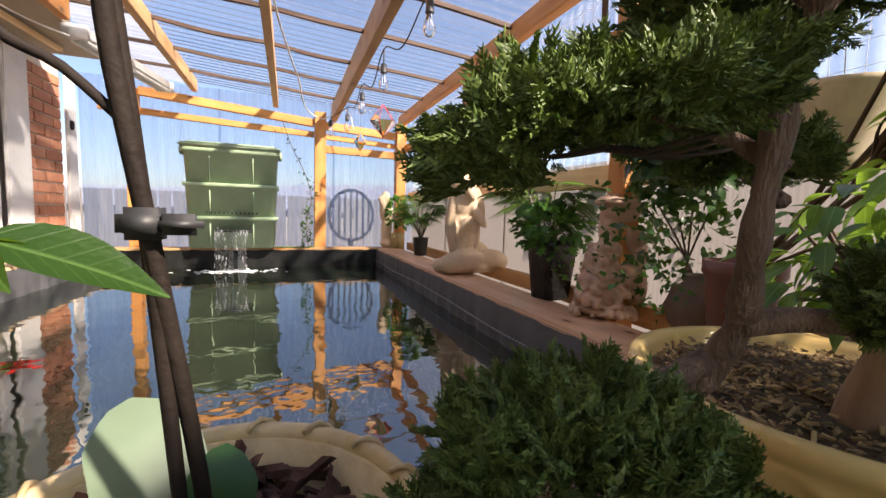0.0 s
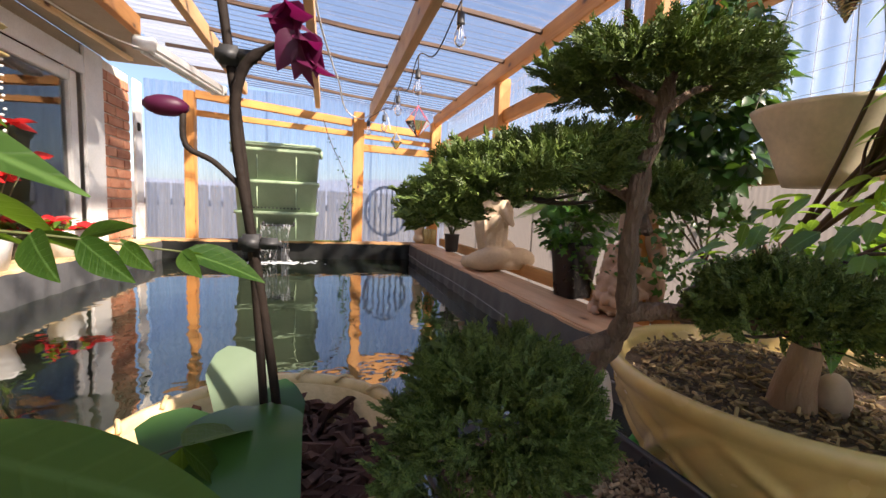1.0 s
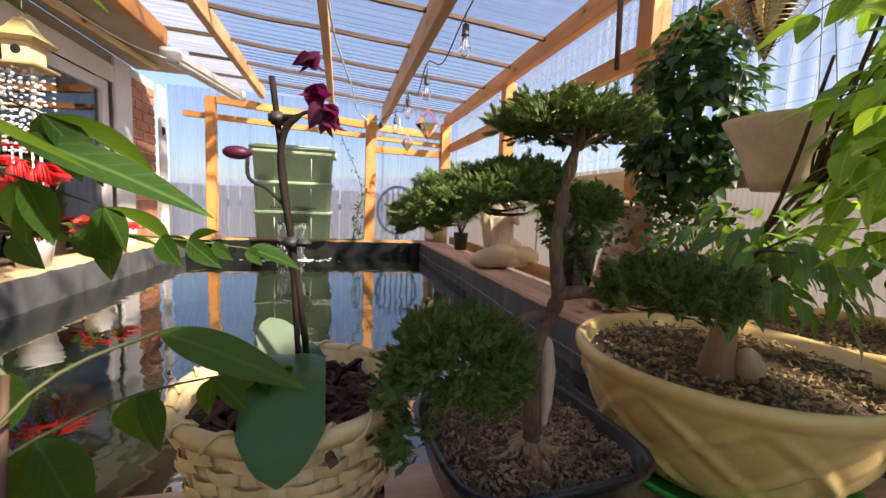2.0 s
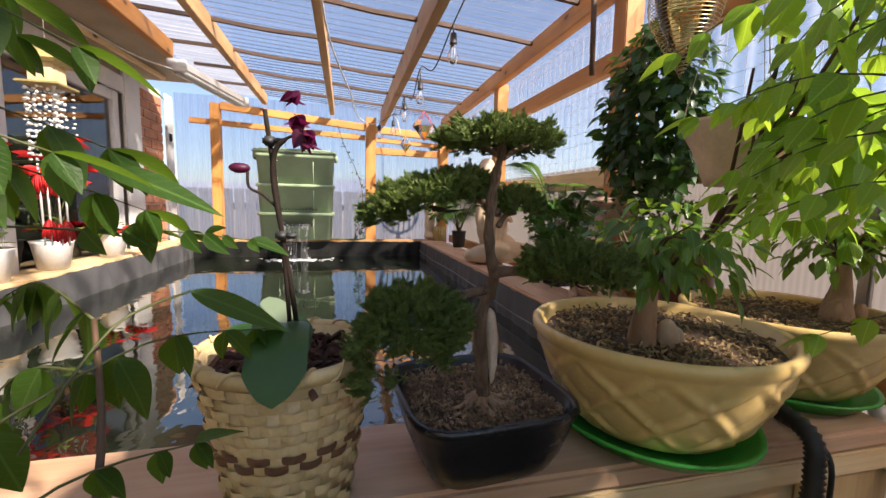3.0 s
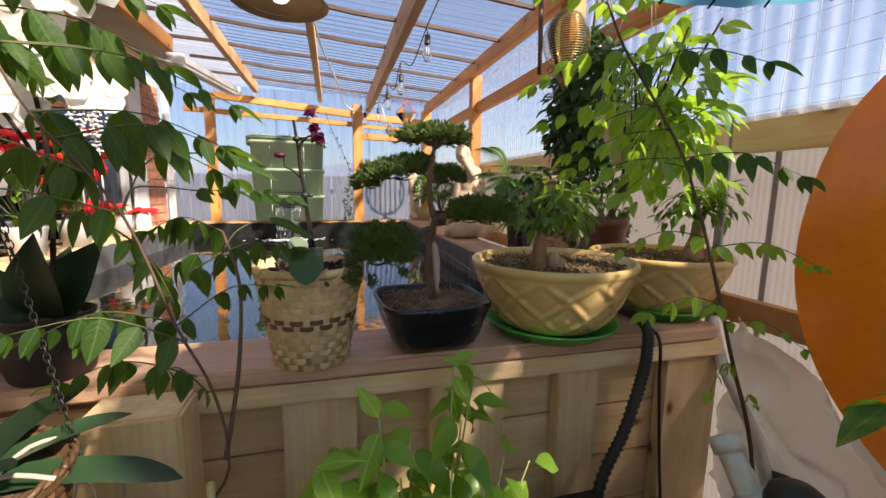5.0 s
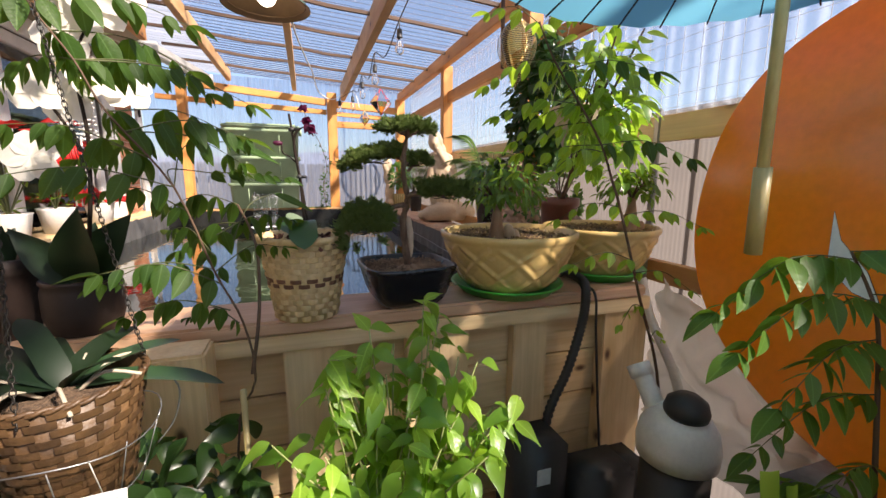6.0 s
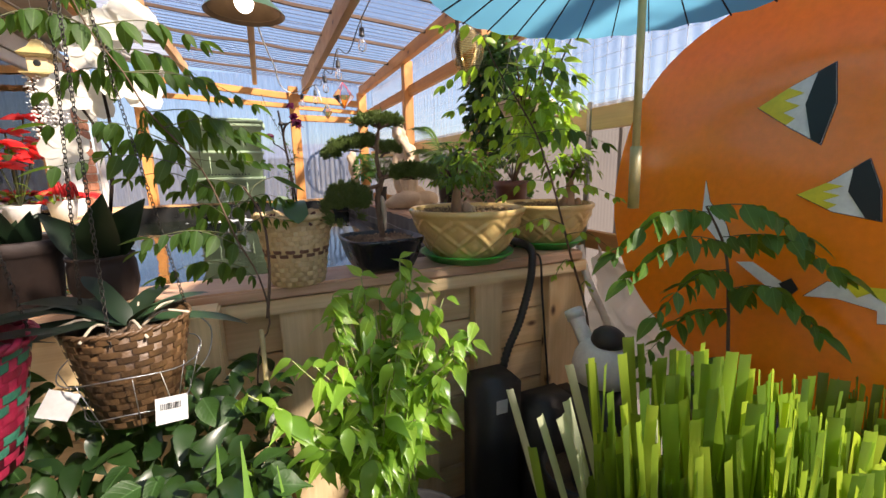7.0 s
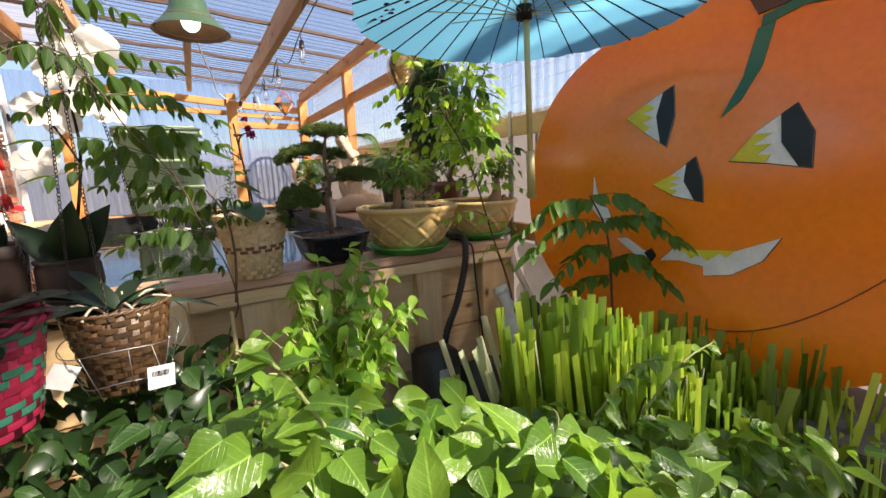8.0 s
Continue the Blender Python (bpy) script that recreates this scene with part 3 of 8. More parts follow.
back_wall = root("wall_back", (0, -2.4, 0), "clear corrugated plastic wall at the near end", "wall", kind="structure")
corrugated("wall_sheet", (-1.42, -2.4, 0.0), (2.43, 0, 0), (0, 0, 2.08), 0.06, 0.007, WALL_SHEET, back_wall, 6)

# wire mesh along the side wall
bm = bmesh.new()
for k in range(13):
    z = 1.30 + 0.05 * k
    add_tube(bm, [(0.962, 3.4, z), (0.962 + 0.006 * math.sin(k), 0.6, z + 0.01 * math.sin(2.3 * k)), (0.962, -2.2, z)], 0.0007, 3, False)
for k in range(94):
    y = 3.4 - 0.06 * k
    add_tube(bm, [(0.964, y, 1.28), (0.964, y + 0.006 * math.sin(k), 1.92)], 0.0007, 3, False)
tagged(part("wire_mesh", bm, WIRE), "galvanised wire mesh fixed along the clear side wall", "wire mesh", kind="structure")

# ---- house wall with glass door, brick pier and eave ----
HX = -1.40
house = root("wall_house", (HX - 0.1, 0, 0), "house wall with brick pier and white door trim", "house wall", kind="structure")
bm = bmesh.new()
add_box(bm, (HX - 0.1, 3.10, 1.0), (0.16, 0.42, 2.0))
part("mortar_core", bm, MORTAR, house, "pale mortar", False)
bm = bmesh.new()
add_box(bm, (HX - 0.08, -0.85, 1.0), (0.16, 3.1, 2.0))
add_box(bm, (HX - 0.08, 1.79, 1.955), (0.16, 2.18, 0.09))
add_box(bm, (HX - 0.08, 1.79, 0.21), (0.16, 2.18, 0.42))
part("painted_wall", bm, SOFFIT, house, "beige painted boards", False)
for name, y0, y1, z0, z1, d in (("trim", 2.68, 2.885, 0.0, 1.99, 0.02), ("corner_trim", 3.315, 3.44, 0.0, 1.99, 0.016), ("trim", 0.72, 2.68, 1.83, 1.93, 0.02), ("trim", 0.70, 0.80, 0.42, 1.83, 0.02)):
    bm = bmesh.new()
    add_box(bm, (HX + d / 2, (y0 + y1) / 2, (z0 + z1) / 2), (d, y1 - y0, z1 - z0), None, 0.004)
    part(name, bm, WHITE, house, "white painted trim", False)
bm = bmesh.new()
add_box(bm, (HX + 0.022, 3.36, 1.66), (0.02, 0.03, 0.06), None, 0.006)
part("bracket", bm, CHAIN, house, "dark metal bracket")
door = root("door_glass", (HX, 1.7, 0.45), "white-framed sliding glass door in the house wall", "glass door", kind="structure")
bm = bmesh.new()
for y in (0.84, 1.72, 2.62):
    add_box(bm, (HX - 0.03, y, 1.13), (0.05, 0.07, 1.40), None, 0.004)
for z in (0.45, 1.80):
    add_box(bm, (HX - 0.03, 1.73, z), (0.045, 1.80, 0.06), None, 0.004)
part("door_frame", bm, WHITE, door, "white door frame", False)
bm = bmesh.new()
add_box(bm, (HX - 0.03, 1.73, 1.13), (0.006, 1.78, 1.36))
pane = part("pane", bm, GLASS, door, "reflecting door glass", False)
# room box in dark wood: the dimness indoors is put into its colour
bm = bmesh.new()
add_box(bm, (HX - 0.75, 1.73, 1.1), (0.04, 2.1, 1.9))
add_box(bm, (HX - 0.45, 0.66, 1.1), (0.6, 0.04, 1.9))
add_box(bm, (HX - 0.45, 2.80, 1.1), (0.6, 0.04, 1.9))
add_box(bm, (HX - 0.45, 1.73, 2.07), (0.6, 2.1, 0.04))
tagged(part("wall_room", bm, WOOD_DARK, None, smooth=False), "room behind the glass door, walls coloured dark brown to look unlit", "room wall", kind="structure")
bm = bmesh.new()
add_box(bm, (HX + 0.16, 0.75, 2.03), (0.36, 4.6, 0.03))
tagged(part("soffit", bm, SOFFIT, None, smooth=False), "beige painted soffit under the house eave", "soffit", kind="structure")
trim_ = board("soffit_trim", (-1.22, 2.85, 1.985), (-1.36, 1.0, 1.985), 0.03, 0.02, WOOD_PALE)
tagged(trim_, "pale timber strip under the soffit", "trim", kind="structure")
brick_me = []
for ln in (0.195, 0.092):
    bm = bmesh.new()
    add_box(bm, (0, 0, 0), (0.012, ln, 0.057), None, 0.003)
    me = bpy.data.meshes.new("brick")
    bm.to_mesh(me)
    bm.free()
    me.materials.append(BRICK)
    brick_me.append(me)

# ---- pond ----
PX0, PX1, PY0, PY1, CAP = -1.25, 0.645, 0.224, 3.345, 0.85
bm = bmesh.new()
bmesh.ops.create_grid(bm, x_segments=4, y_segments=4, size=0.5, matrix=Matrix.Translation(((PX0 + PX1) / 2, (PY0 + PY1) / 2, 0.708)) @ Matrix.Diagonal((PX1 - PX0 - 0.002, PY1 - PY0 - 0.002, 1, 1)))
tagged(part("water", bm, WATER), "dark rippled pond water mirroring the roof and walls", "water", kind="structure")
pond = root("pond_wall", ((PX0 + PX1) / 2, (PY0 + PY1) / 2, 0), "raised timber pond wall lined with black rubber", "pond", kind="structure")


def liner_side(a, b, inward, rubber=None):
    """Loose rubber sheet over the pond's inner side, with folds."""
    a, b, inward = Vector(a), Vector(b), Vector(inward)
    n, vs, fs = int((b - a).length / 0.02), [], []
    for i in range(n + 1):
        s = i / n
        p = a.lerp(b, s)
        u = s * (b - a).length
        f = 0.007 * math.sin(u * 31) * math.sin(u * 7.3) + 0.005 * math.sin(u * 63 + 1) * math.sin(u * 5.1 + 2)
        for z, k in ((0.838, 0.002), (0.815, 0.006), (0.76, 0.010 + 0.6 * f), (0.72, 0.012 + f), (0.45, 0.012 + f)):
            q = p + inward * k
            vs.append((q.x, q.y, z + (0.4 * f if z > 0.8 else 0)))
    for i in range(n):
        for j in range(4):
            k = 5 * i + j
            fs.append((k, k + 5, k + 6, k + 1))
    part_ = from_arrays("liner", vs, fs, rubber or LINER, pond, "black rubber liner")
    return part_


liner_side((PX1 - 0.004, PY0, 0), (PX1 - 0.004, PY1, 0), (-1, 0, 0))
liner_side((PX0 + 0.004, PY0, 0), (PX0 + 0.004, PY1, 0), (1, 0, 0))
liner_side((PX0, PY1 - 0.004, 0), (PX1, PY1 - 0.004, 0), (0, -1, 0), LINER_FAR)
liner_side((PX0, PY0 + 0.004, 0), (PX1, PY0 + 0.004, 0), (0, 1, 0))
# a thin beaded seam on the liner
bm = bmesh.new()
for i in range(150):
    y = PY0 + 0.02 + 0.0205 * i
    add_box(bm, (PX1 - 0.021 + 0.002 * math.sin(y * 9), y, 0.757 + 0.006 * math.sin(y * 4)), (0.005, 0.010, 0.0045))
part("liner_seam", bm, plain("pale_welt", (0.34, 0.34, 0.36), 0.5), pond, "pale stitched seam", False)
# caps
board("cap_board", (-1.48, 0.1405, CAP - 0.0155), (0.81, 0.1405, CAP - 0.0155), 0.167, 0.031, WOOD_RED, pond, bevel=0.006)
board("cap_board", (0.745, 0.23, CAP - 0.0195), (0.745, 3.345, CAP - 0.0195), 0.20, 0.037, WOOD_RED, pond, bevel=0.006)
board("cap_board", (-1.345, 0.23, CAP - 0.0195), (-1.345, 3.345, CAP - 0.0195), 0.19, 0.037, WOOD_PALE, pond, bevel=0.006)
board("cap_board", (-1.48, 3.43, CAP - 0.019), (0.85, 3.43, CAP - 0.019), 0.165, 0.038, WOOD, pond, bevel=0.006)
# front: fascia, studs, planks
board("fascia", (-0.29, 0.078, 0.7965), (0.83, 0.078, 0.7965), 0.036, 0.037, WOOD_PALE, pond)
for x0, x1 in ((-0.155, -0.022), (0.12, 0.279), (0.406, 0.506), (0.69, 0.846)):
    board("stud", ((x0 + x1) / 2, 0.0975, 0.02), ((x0 + x1) / 2, 0.0975, 0.776), 0.036, x1 - x0, WOOD_PALE, pond, up=(1, 0, 0))
for k in range(6):
    z = 0.07 + 0.13 * k
    board("plank", (-1.4, 0.133, z), (0.83, 0.133, z), 0.03, 0.125, WOOD_PALE, pond)
    board("plank", (0.815, 0.155, z), (0.815, 3.4, z), 0.03, 0.125, WOOD_PALE, pond)
for x in (-0.345, -1.05):
    board("corner_post", (x, 0.008, 0.0), (x, 0.008, 0.832), 0.085, 0.135, WOOD_PALE, pond, "pale square post", up=(1, 0, 0), bevel=0.005)

# ---- stack of green tubs with the waterfall ----
tub = root("filter_tub_stack", (-0.46, 3.36, CAP), "stack of sage-green plastic tubs with a lid and a spout", "plastic tub")


def tub_shell(name, z0, z1, w0, w1, d0, d1):
    bm = bmesh.new()
    rings = []
    for z, w, d in ((z0, w0, d0), (z1 - 0.028, w1, d1), (z1 - 0.026, w1 + 0.026, d1 + 0.026), (z1, w1 + 0.028, d1 + 0.028), (z1, w1 - 0.02, d1 - 0.02)):
        ring = []
        for sx, sy in ((-1, -1), (1, -1), (1, 1), (-1, 1)):
            for k in range(5):
                a = math.atan2(sy, sx) - math.pi / 4 + k * math.pi / 8
                rr = 0.04
                ring.append(bm.verts.new((-0.46 + sx * (w / 2 - rr) + rr * math.cos(a), 3.40 + sy * (d / 2 - rr) + rr * math.sin(a), z)))
        rings.append(ring)
    for a, b in zip(rings, rings[1:]):
        for k in range(20):
            bm.faces.new((a[k], a[(k + 1) % 20], b[(k + 1) % 20], b[k]))
    bm.faces.new(rings[0][::-1])
    bm.faces.new(rings[-1])
    return part(name, bm, BIN, tub)


levels = [(0.862, 1.09), (1.09, 1.325), (1.325, 1.565)]
for i, (z0, z1) in enumerate(levels):
    body = tub_shell("tub", z0, z1, 0.56 + 0.012 * i, 0.585 + 0.012 * i, 0.30, 0.32)
    for k in (-0.14, 0.14):
        bm = bmesh.new()
        add_box(bm, (-0.46 + k, 3.40 - 0.158, (z0 + z1) / 2 - 0.02), (0.010, 0.008, z1 - z0 - 0.06), None, 0.003)
        part("rib", bm, BIN, body)
bm = bmesh.new()
add_box(bm, (-0.46, 3.40, 1.583), (0.655, 0.37, 0.028), None, 0.010)
add_box(bm, (-0.46, 3.40, 1.602), (0.58, 0.31, 0.018), None, 0.008)
part("lid", bm, BIN, tub, "flat green lid")
for x in (-0.785, -0.135):
    bm = bmesh.new()
    add_box(bm, (x, 3.34, 1.55), (0.022, 0.08, 0.06), None, 0.006)
    part("clip_handle", bm, BIN, tub)
bm = bmesh.new()
add_box(bm, (-0.44, 3.225, 0.985), (0.23, 0.10, 0.012), None, 0.004)
add_box(bm, (-0.55, 3.225, 0.998), (0.012, 0.10, 0.03), None, 0.004)
add_box(bm, (-0.33, 3.225, 0.998), (0.012, 0.10, 0.03), None, 0.004)
part("spout", bm, BLACKPLASTIC, tub, "dark spillway lip")
bm = bmesh.new()
for k in range(13):
    add_box(bm, (-0.62 + 0.027 * k, 3.24, 1.115), (0.014, 0.004, 0.012))
part("vent_strip", bm, BLACKPLASTIC, tub, "row of dark slots", False)
# falling water
fall = root("waterfall", (-0.44, 3.16, 0.708), "clear sheet of falling water splashing into the pond", "waterfall")
for x0, w, seed in ((-0.505, 0.10, 1), (-0.375, 0.09, 2), (-0.44, 0.05, 5)):
    vs, fs = [], []
    n = 14
    for j in range(15):
        s = j / 14
        z = 0.992 - 0.285 * s * s
        y = 3.185 - 0.06 * s
        ww = w * (1 - 0.45 * s)
        for i in range(n + 1):
            u = i / n - 0.5
            vs.append((x0 + u * ww + 0.012 * s * math.sin(seed * 3 + 7 * u), y + 0.008 * math.sin(u * 24 + seed + 3 * s) - 0.006 * math.cos(u * 9 * seed), z))
    for j in range(14):
        for i in range(n):
            k = j * (n + 1) + i
            fs.append((k, k + 1, k + n + 2, k + n + 1))
    from_arrays("water_sheet", vs, fs, FALL, fall)
bm = bmesh.new()
for i in range(150):
    a, r = rnd.uniform(0, 6.28), abs(rnd.gauss(0, 0.10))
    add_ball(bm, (-0.42 + 1.5 * r * math.cos(a), 3.10 + 0.55 * r * math.sin(a), 0.709), (rnd.uniform(0.006, 0.02), rnd.uniform(0.005, 0.012), rnd.uniform(0.001, 0.004)), None, 7, 4)
for i in range(60):
    s = rnd.random()
    x0 = rnd.choice((-0.505, -0.375)) + rnd.uniform(-0.04, 0.04)
    add_ball(bm, (x0, 3.18 - 0.06 * s, 0.99 - 0.28 * s * s), (0.0018, 0.002, rnd.uniform(0.006, 0.02)), None, 5, 4)
tagged(part("foam", bm, FOAM, fall, "white foam"), kind="stuff")
tub.matrix_basis = Matrix.Translation((-0.435, 3.36, CAP))
fall.matrix_basis = Matrix.Translation((-0.43, 3.16, 0.708))
# moss on the far cap
bm = bmesh.new()
for i in range(260):
    add_ball(bm, (rnd.uniform(-0.2, 0.12) + rnd.gauss(0, 0.03), 3.43 + rnd.uniform(-0.07, 0.06), CAP), (rnd.uniform(0.004, 0.012), rnd.uniform(0.004, 0.012), 0.004), None, 5, 4)
tagged(part("moss", bm, leafy("moss_green", (0.07, 0.12, 0.02), (0.12, 0.15, 0.03), (0.2, 0.25, 0.03), 0.8, 0.1, True)), "patch of green moss on the far cap board", "moss", kind="stuff")

# round slatted thing outside the far wall
ring = root("round_garden_screen", (0.5, 3.85, 0), "round dark-rimmed slatted garden screen outside the clear wall", "garden screen")
bm = bmesh.new()
add_tube(bm, [(0.5 + 0.205 * math.cos(a), 3.85, 1.115 + 0.235 * math.sin(a)) for a in np.linspace(0, 2 * math.pi, 37)], 0.014, 8)
part("rim", bm, BLACKPLASTIC, ring)
for k in range(7):
    x = 0.5 - 0.165 + 0.055 * k
    hgt = 0.235 * math.sqrt(max(0.02, 1 - ((x - 0.5) / 0.205) ** 2))
    board("slat", (x, 3.86, 1.115 - hgt), (x, 3.86, 1.115 + hgt), 0.012, 0.03, FENCE, ring, up=(0, 1, 0))
board("leg", (0.5, 3.88, 0), (0.5, 3.88, 0.9), 0.04, 0.04, FENCE, ring, up=(0, 1, 0))

# ---- woven baskets ----
def weave(name, at, r0, r1, z0, z1, rows, stakes, material, parent, skip=(), thick=0.004, label="", single=False):
    """Bands of splint that pass over and under upright stakes."""
    bm = bmesh.new()
    hgt = (z1 - z0) / rows
    for j in range(rows):
        if j in skip:
            continue
        for k in range(stakes):
            over = (j + k) % 2 == 0
            if not over:
                continue
            a0, a1 = 2 * math.pi * (k - 0.42) / stakes, 2 * math.pi * (k + 0.92 - 0.42 + 0.45) / stakes
            cols = []
            for i in range(5):
                s = i / 4
                a = a0 + (a1 - a0) * s
                out_ = thick * (math.sin(math.pi * s) * 1.5 - 0.4)
                col = []
                for e, push in ((0.06, -0.2), (0.5, 0.25), (0.94, -0.2)):
                    z = z0 + hgt * (j + e)
                    r = r0 + (r1 - r0) * (z - z0) / (z1 - z0) + out_ + push * thick
                    col.append(bm.verts.new((at[0] + r * math.cos(a), at[1] + r * math.sin(a), z)))
                cols.append(col)
            for p, q in zip(cols, cols[1:]):
                for e in range(2):
                    bm.faces.new((p[e], q[e], q[e + 1], p[e + 1]))
            if single:
                part(name, bm, material, parent, label)
                bm = bmesh.new()
    return None if single else part(name, bm, material, parent, label)


def basket_core(name, at, r0, r1, z0, z1, material, parent):
    bm = bmesh.new()
    add_lathe(bm, (at[0], at[1], 0), [(0.001, z0), (r0, z0), (r1, z1), (r1 - 0.005, z1), (r0 - 0.006, z0 + 0.008), (0.001, z0 + 0.008)], 40)
    return part(name, bm, material, parent)


def twisted_rim(name, at, r, z, material, parent, thick=0.006, turns=22):
    ob = None
    for ph in (0, math.pi):
        pts = []
        for i in range(turns * 5 + 1):
            a = 2 * math.pi * i / (turns * 5)
            b = a * turns / 2 + ph
            pts.append((at[0] + (r + thick * 0.7 * math.cos(b)) * math.cos(a), at[1] + (r + thick * 0.7 * math.cos(b)) * math.sin(a), z + thick * 0.7 * math.sin(b)))
        ob = tube(name, pts, thick, material, parent, 6)
    return ob


def soil_disc(name, at, r, z, material, parent, hump=0.006, n=28, square=False):
    bm = bmesh.new()
    rings = []
    for j in range(9):
        rr, ring = max(0.001, r * j / 8), []
        for k in range(n):
            a = 2 * math.pi * k / n
            sc = 1.0
            if square:
                sc = 1 / (abs(math.cos(a)) ** 6 + abs(math.sin(a)) ** 6) ** (1 / 6)
            x, y = at[0] + rr * sc * math.cos(a), at[1] + rr * sc * math.sin(a)
            ring.append(bm.verts.new((x, y, z + hump * (1 - (j / 8) ** 2) + 0.006 * noise.noise((x * 40, y * 40, 0)))))
        rings.append(ring)
    for a, b in zip(rings, rings[1:]):
        for k in range(n):
            bm.faces.new((a[k], a[(k + 1) % n], b[(k + 1) % n], b[k]))
    return part(name, bm, material, parent)


CHIP = (np.array([(-0.5, -0.12, -0.06), (0.5, -0.1, -0.05), (0.5, 0.12, -0.05), (-0.5, 0.1, -0.06), (-0.42, -0.1, 0.06), (0.44, -0.07, 0.05), (0.4, 0.09, 0.06), (-0.4, 0.08, 0.05)]),
        [(0, 3, 2, 1), (4, 5, 6, 7), (0, 1, 5, 4), (1, 2, 6, 5), (2, 3, 7, 6), (3, 0, 4, 7)])


def chips(name, at, r, z, count, lo, hi, material, parent, label="", fat=1.0, tilt=0.5, square=False):
    ps = []
    for _ in range(count):
        a, q = rnd.uniform(0, 6.283), r * math.sqrt(rnd.random())
        sc = 1.0
        if square:
            sc = 1 / (abs(math.cos(a)) ** 6 + abs(math.sin(a)) ** 6) ** (1 / 6)
        d = Vector((rnd.gauss(0, 1), rnd.gauss(0, 1), rnd.gauss(0, tilt))).normalized()
        m = turn_to((at[0] + q * sc * math.cos(a), at[1] + q * sc * math.sin(a), z + rnd.uniform(0, 0.008)), d, rdir(0.2, 1), rnd.uniform(lo, hi))
        ps.append(m @ Matrix.Diagonal((1, fat, fat, 1)))
    ob = bake(name, CHIP, ps, material, parent, label, "stuff", smooth=False)
    return ob


# orchid in a split-bamboo basket
BX, BY, RIM = -0.099, 0.090, 1.022
basket = root("orchid_basket", (BX, BY, CAP), "pale split-bamboo basket with a dark woven band, holding bark chips", "basket")
basket_core("basket_wall", (BX, BY), 0.063, 0.0885, CAP + 0.001, RIM, RATTAN, basket)
weave("weave", (BX, BY), 0.0645, 0.0748, CAP + 0.003, 0.926, 6, 30, RATTAN, basket, thick=0.0026)
weave("dark_splint", (BX, BY), 0.0752, 0.0778, 0.925, 0.945, 2, 30, RATTAN_DARK, basket, label="dark brown splint", thick=0.0026, single=True)
weave("weave", (BX, BY), 0.0782, 0.0905, 0.944, RIM - 0.008, 6, 30, RATTAN, basket, thick=0.0026)
bm = bmesh.new()
add_lathe(bm, (BX, BY, RIM), [(0.0870, -0.006), (0.0925, -0.008), (0.0948, 0.0), (0.0928, 0.006), (0.0882, 0.006), (0.0860, 0.0), (0.0870, -0.006)], 48)
rim_ = part("rim", bm, RATTAN, basket, "pale wrapped rim")
for k in range(17):
    a = 2 * math.pi * k / 17
    pts = []
    for i in range(9):
        s = i / 8
        b = a + 0.30 * s
        w = -math.pi * 0.75 + 1.6 * math.pi * s
        r = 0.0904 + 0.0060 * math.cos(w)
        pts.append((BX + r * math.cos(b), BY + r * math.sin(b), RIM + 0.0082 * math.sin(w)))
    tube("wrap", pts, 0.0016, RATTAN, rim_, 5)
soil_disc("bark_bed", (BX, BY), 0.082, RIM - 0.028, MULCH, basket, 0.012)
chips("bark_mulch", (BX, BY), 0.079, RIM - 0.019, 420, 0.014, 0.042, MULCH, basket, "dark red-brown bark chips", 0.8)

orchid = root("purple_orchid", (BX + 0.015, BY - 0.02, 0.985), "orchid with thick green leaves and dark purple blooms", "orchid")
stem_pts = smooth_line([(-0.094, 0.086, 0.985), (-0.097, 0.078, 1.06), (-0.101, 0.070, 1.14), (-0.108, 0.070, 1.21), (-0.115, 0.070, 1.268)], 4)
tube("stake", stem_pts, 0.0023, STEM_DARK, orchid, 7, "black plant stake")
tube("flower_stem", smooth_line([(-0.087, 0.088, 0.985), (-0.091, 0.080, 1.06), (-0.100, 0.069, 1.14), (-0.108, 0.066, 1.20), (-0.105, 0.062, 1.228), (-0.094, 0.058, 1.24), (-0.084, 0.055, 1.243)], 4), [0.0026] * 20 + [0.0015] * 5, STEM_DARK, orchid, 7)
tube("side_stem", smooth_line([(-0.104, 0.069, 1.172), (-0.118, 0.068, 1.186), (-0.130, 0.066, 1.193), (-0.131, 0.066, 1.208)], 4), 0.0016, STEM_DARK, orchid, 6)
for z, x, y in ((1.146, -0.101, 0.068), (1.238, -0.111, 0.069)):
    bm = bmesh.new()
    add_box(bm, (x, y, z), (0.012, 0.012, 0.009), None, 0.002)
    add_box(bm, (x + 0.009, y - 0.004, z), (0.012, 0.006, 0.006), None, 0.002)
    part("clip", bm, BLACKPLASTIC, orchid, "black plastic clip")
bud_me = form_mesh("petal", leaf_form(0.75, "ovate", 0.5, 0.35), PETAL)
for c, dirs, s in (((-0.084, 0.055, 1.262), 6, 0.018), ((-0.077, 0.053, 1.248), 7, 0.019), ((-0.089, 0.057, 1.284), 6, 0.016), ((-0.073, 0.052, 1.240), 5, 0.015)):
    for k in range(dirs):
        d = Vector((math.cos(k * 1.05) * 0.42 + 0.1, math.sin(k * 1.05) * 0.42 - 0.1, -0.85 + 0.35 * (k % 2)))
        piece("petal", bud_me, turn_to(c, d, rdir(), s * rnd.uniform(0.8, 1.1)), orchid)
bm = bmesh.new()
add_ball(bm, (-0.138, 0.066, 1.211), (0.010, 0.006, 0.005), None, 10, 7)
part("bud", bm, PETAL, orchid, "closed purple bud")
sheen_me = form_mesh("leaf", leaf_form(0.46, "strap", 0.22, 0.22, 26), ORCHID_SHEEN)
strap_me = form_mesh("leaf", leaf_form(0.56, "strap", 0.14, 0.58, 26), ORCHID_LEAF)
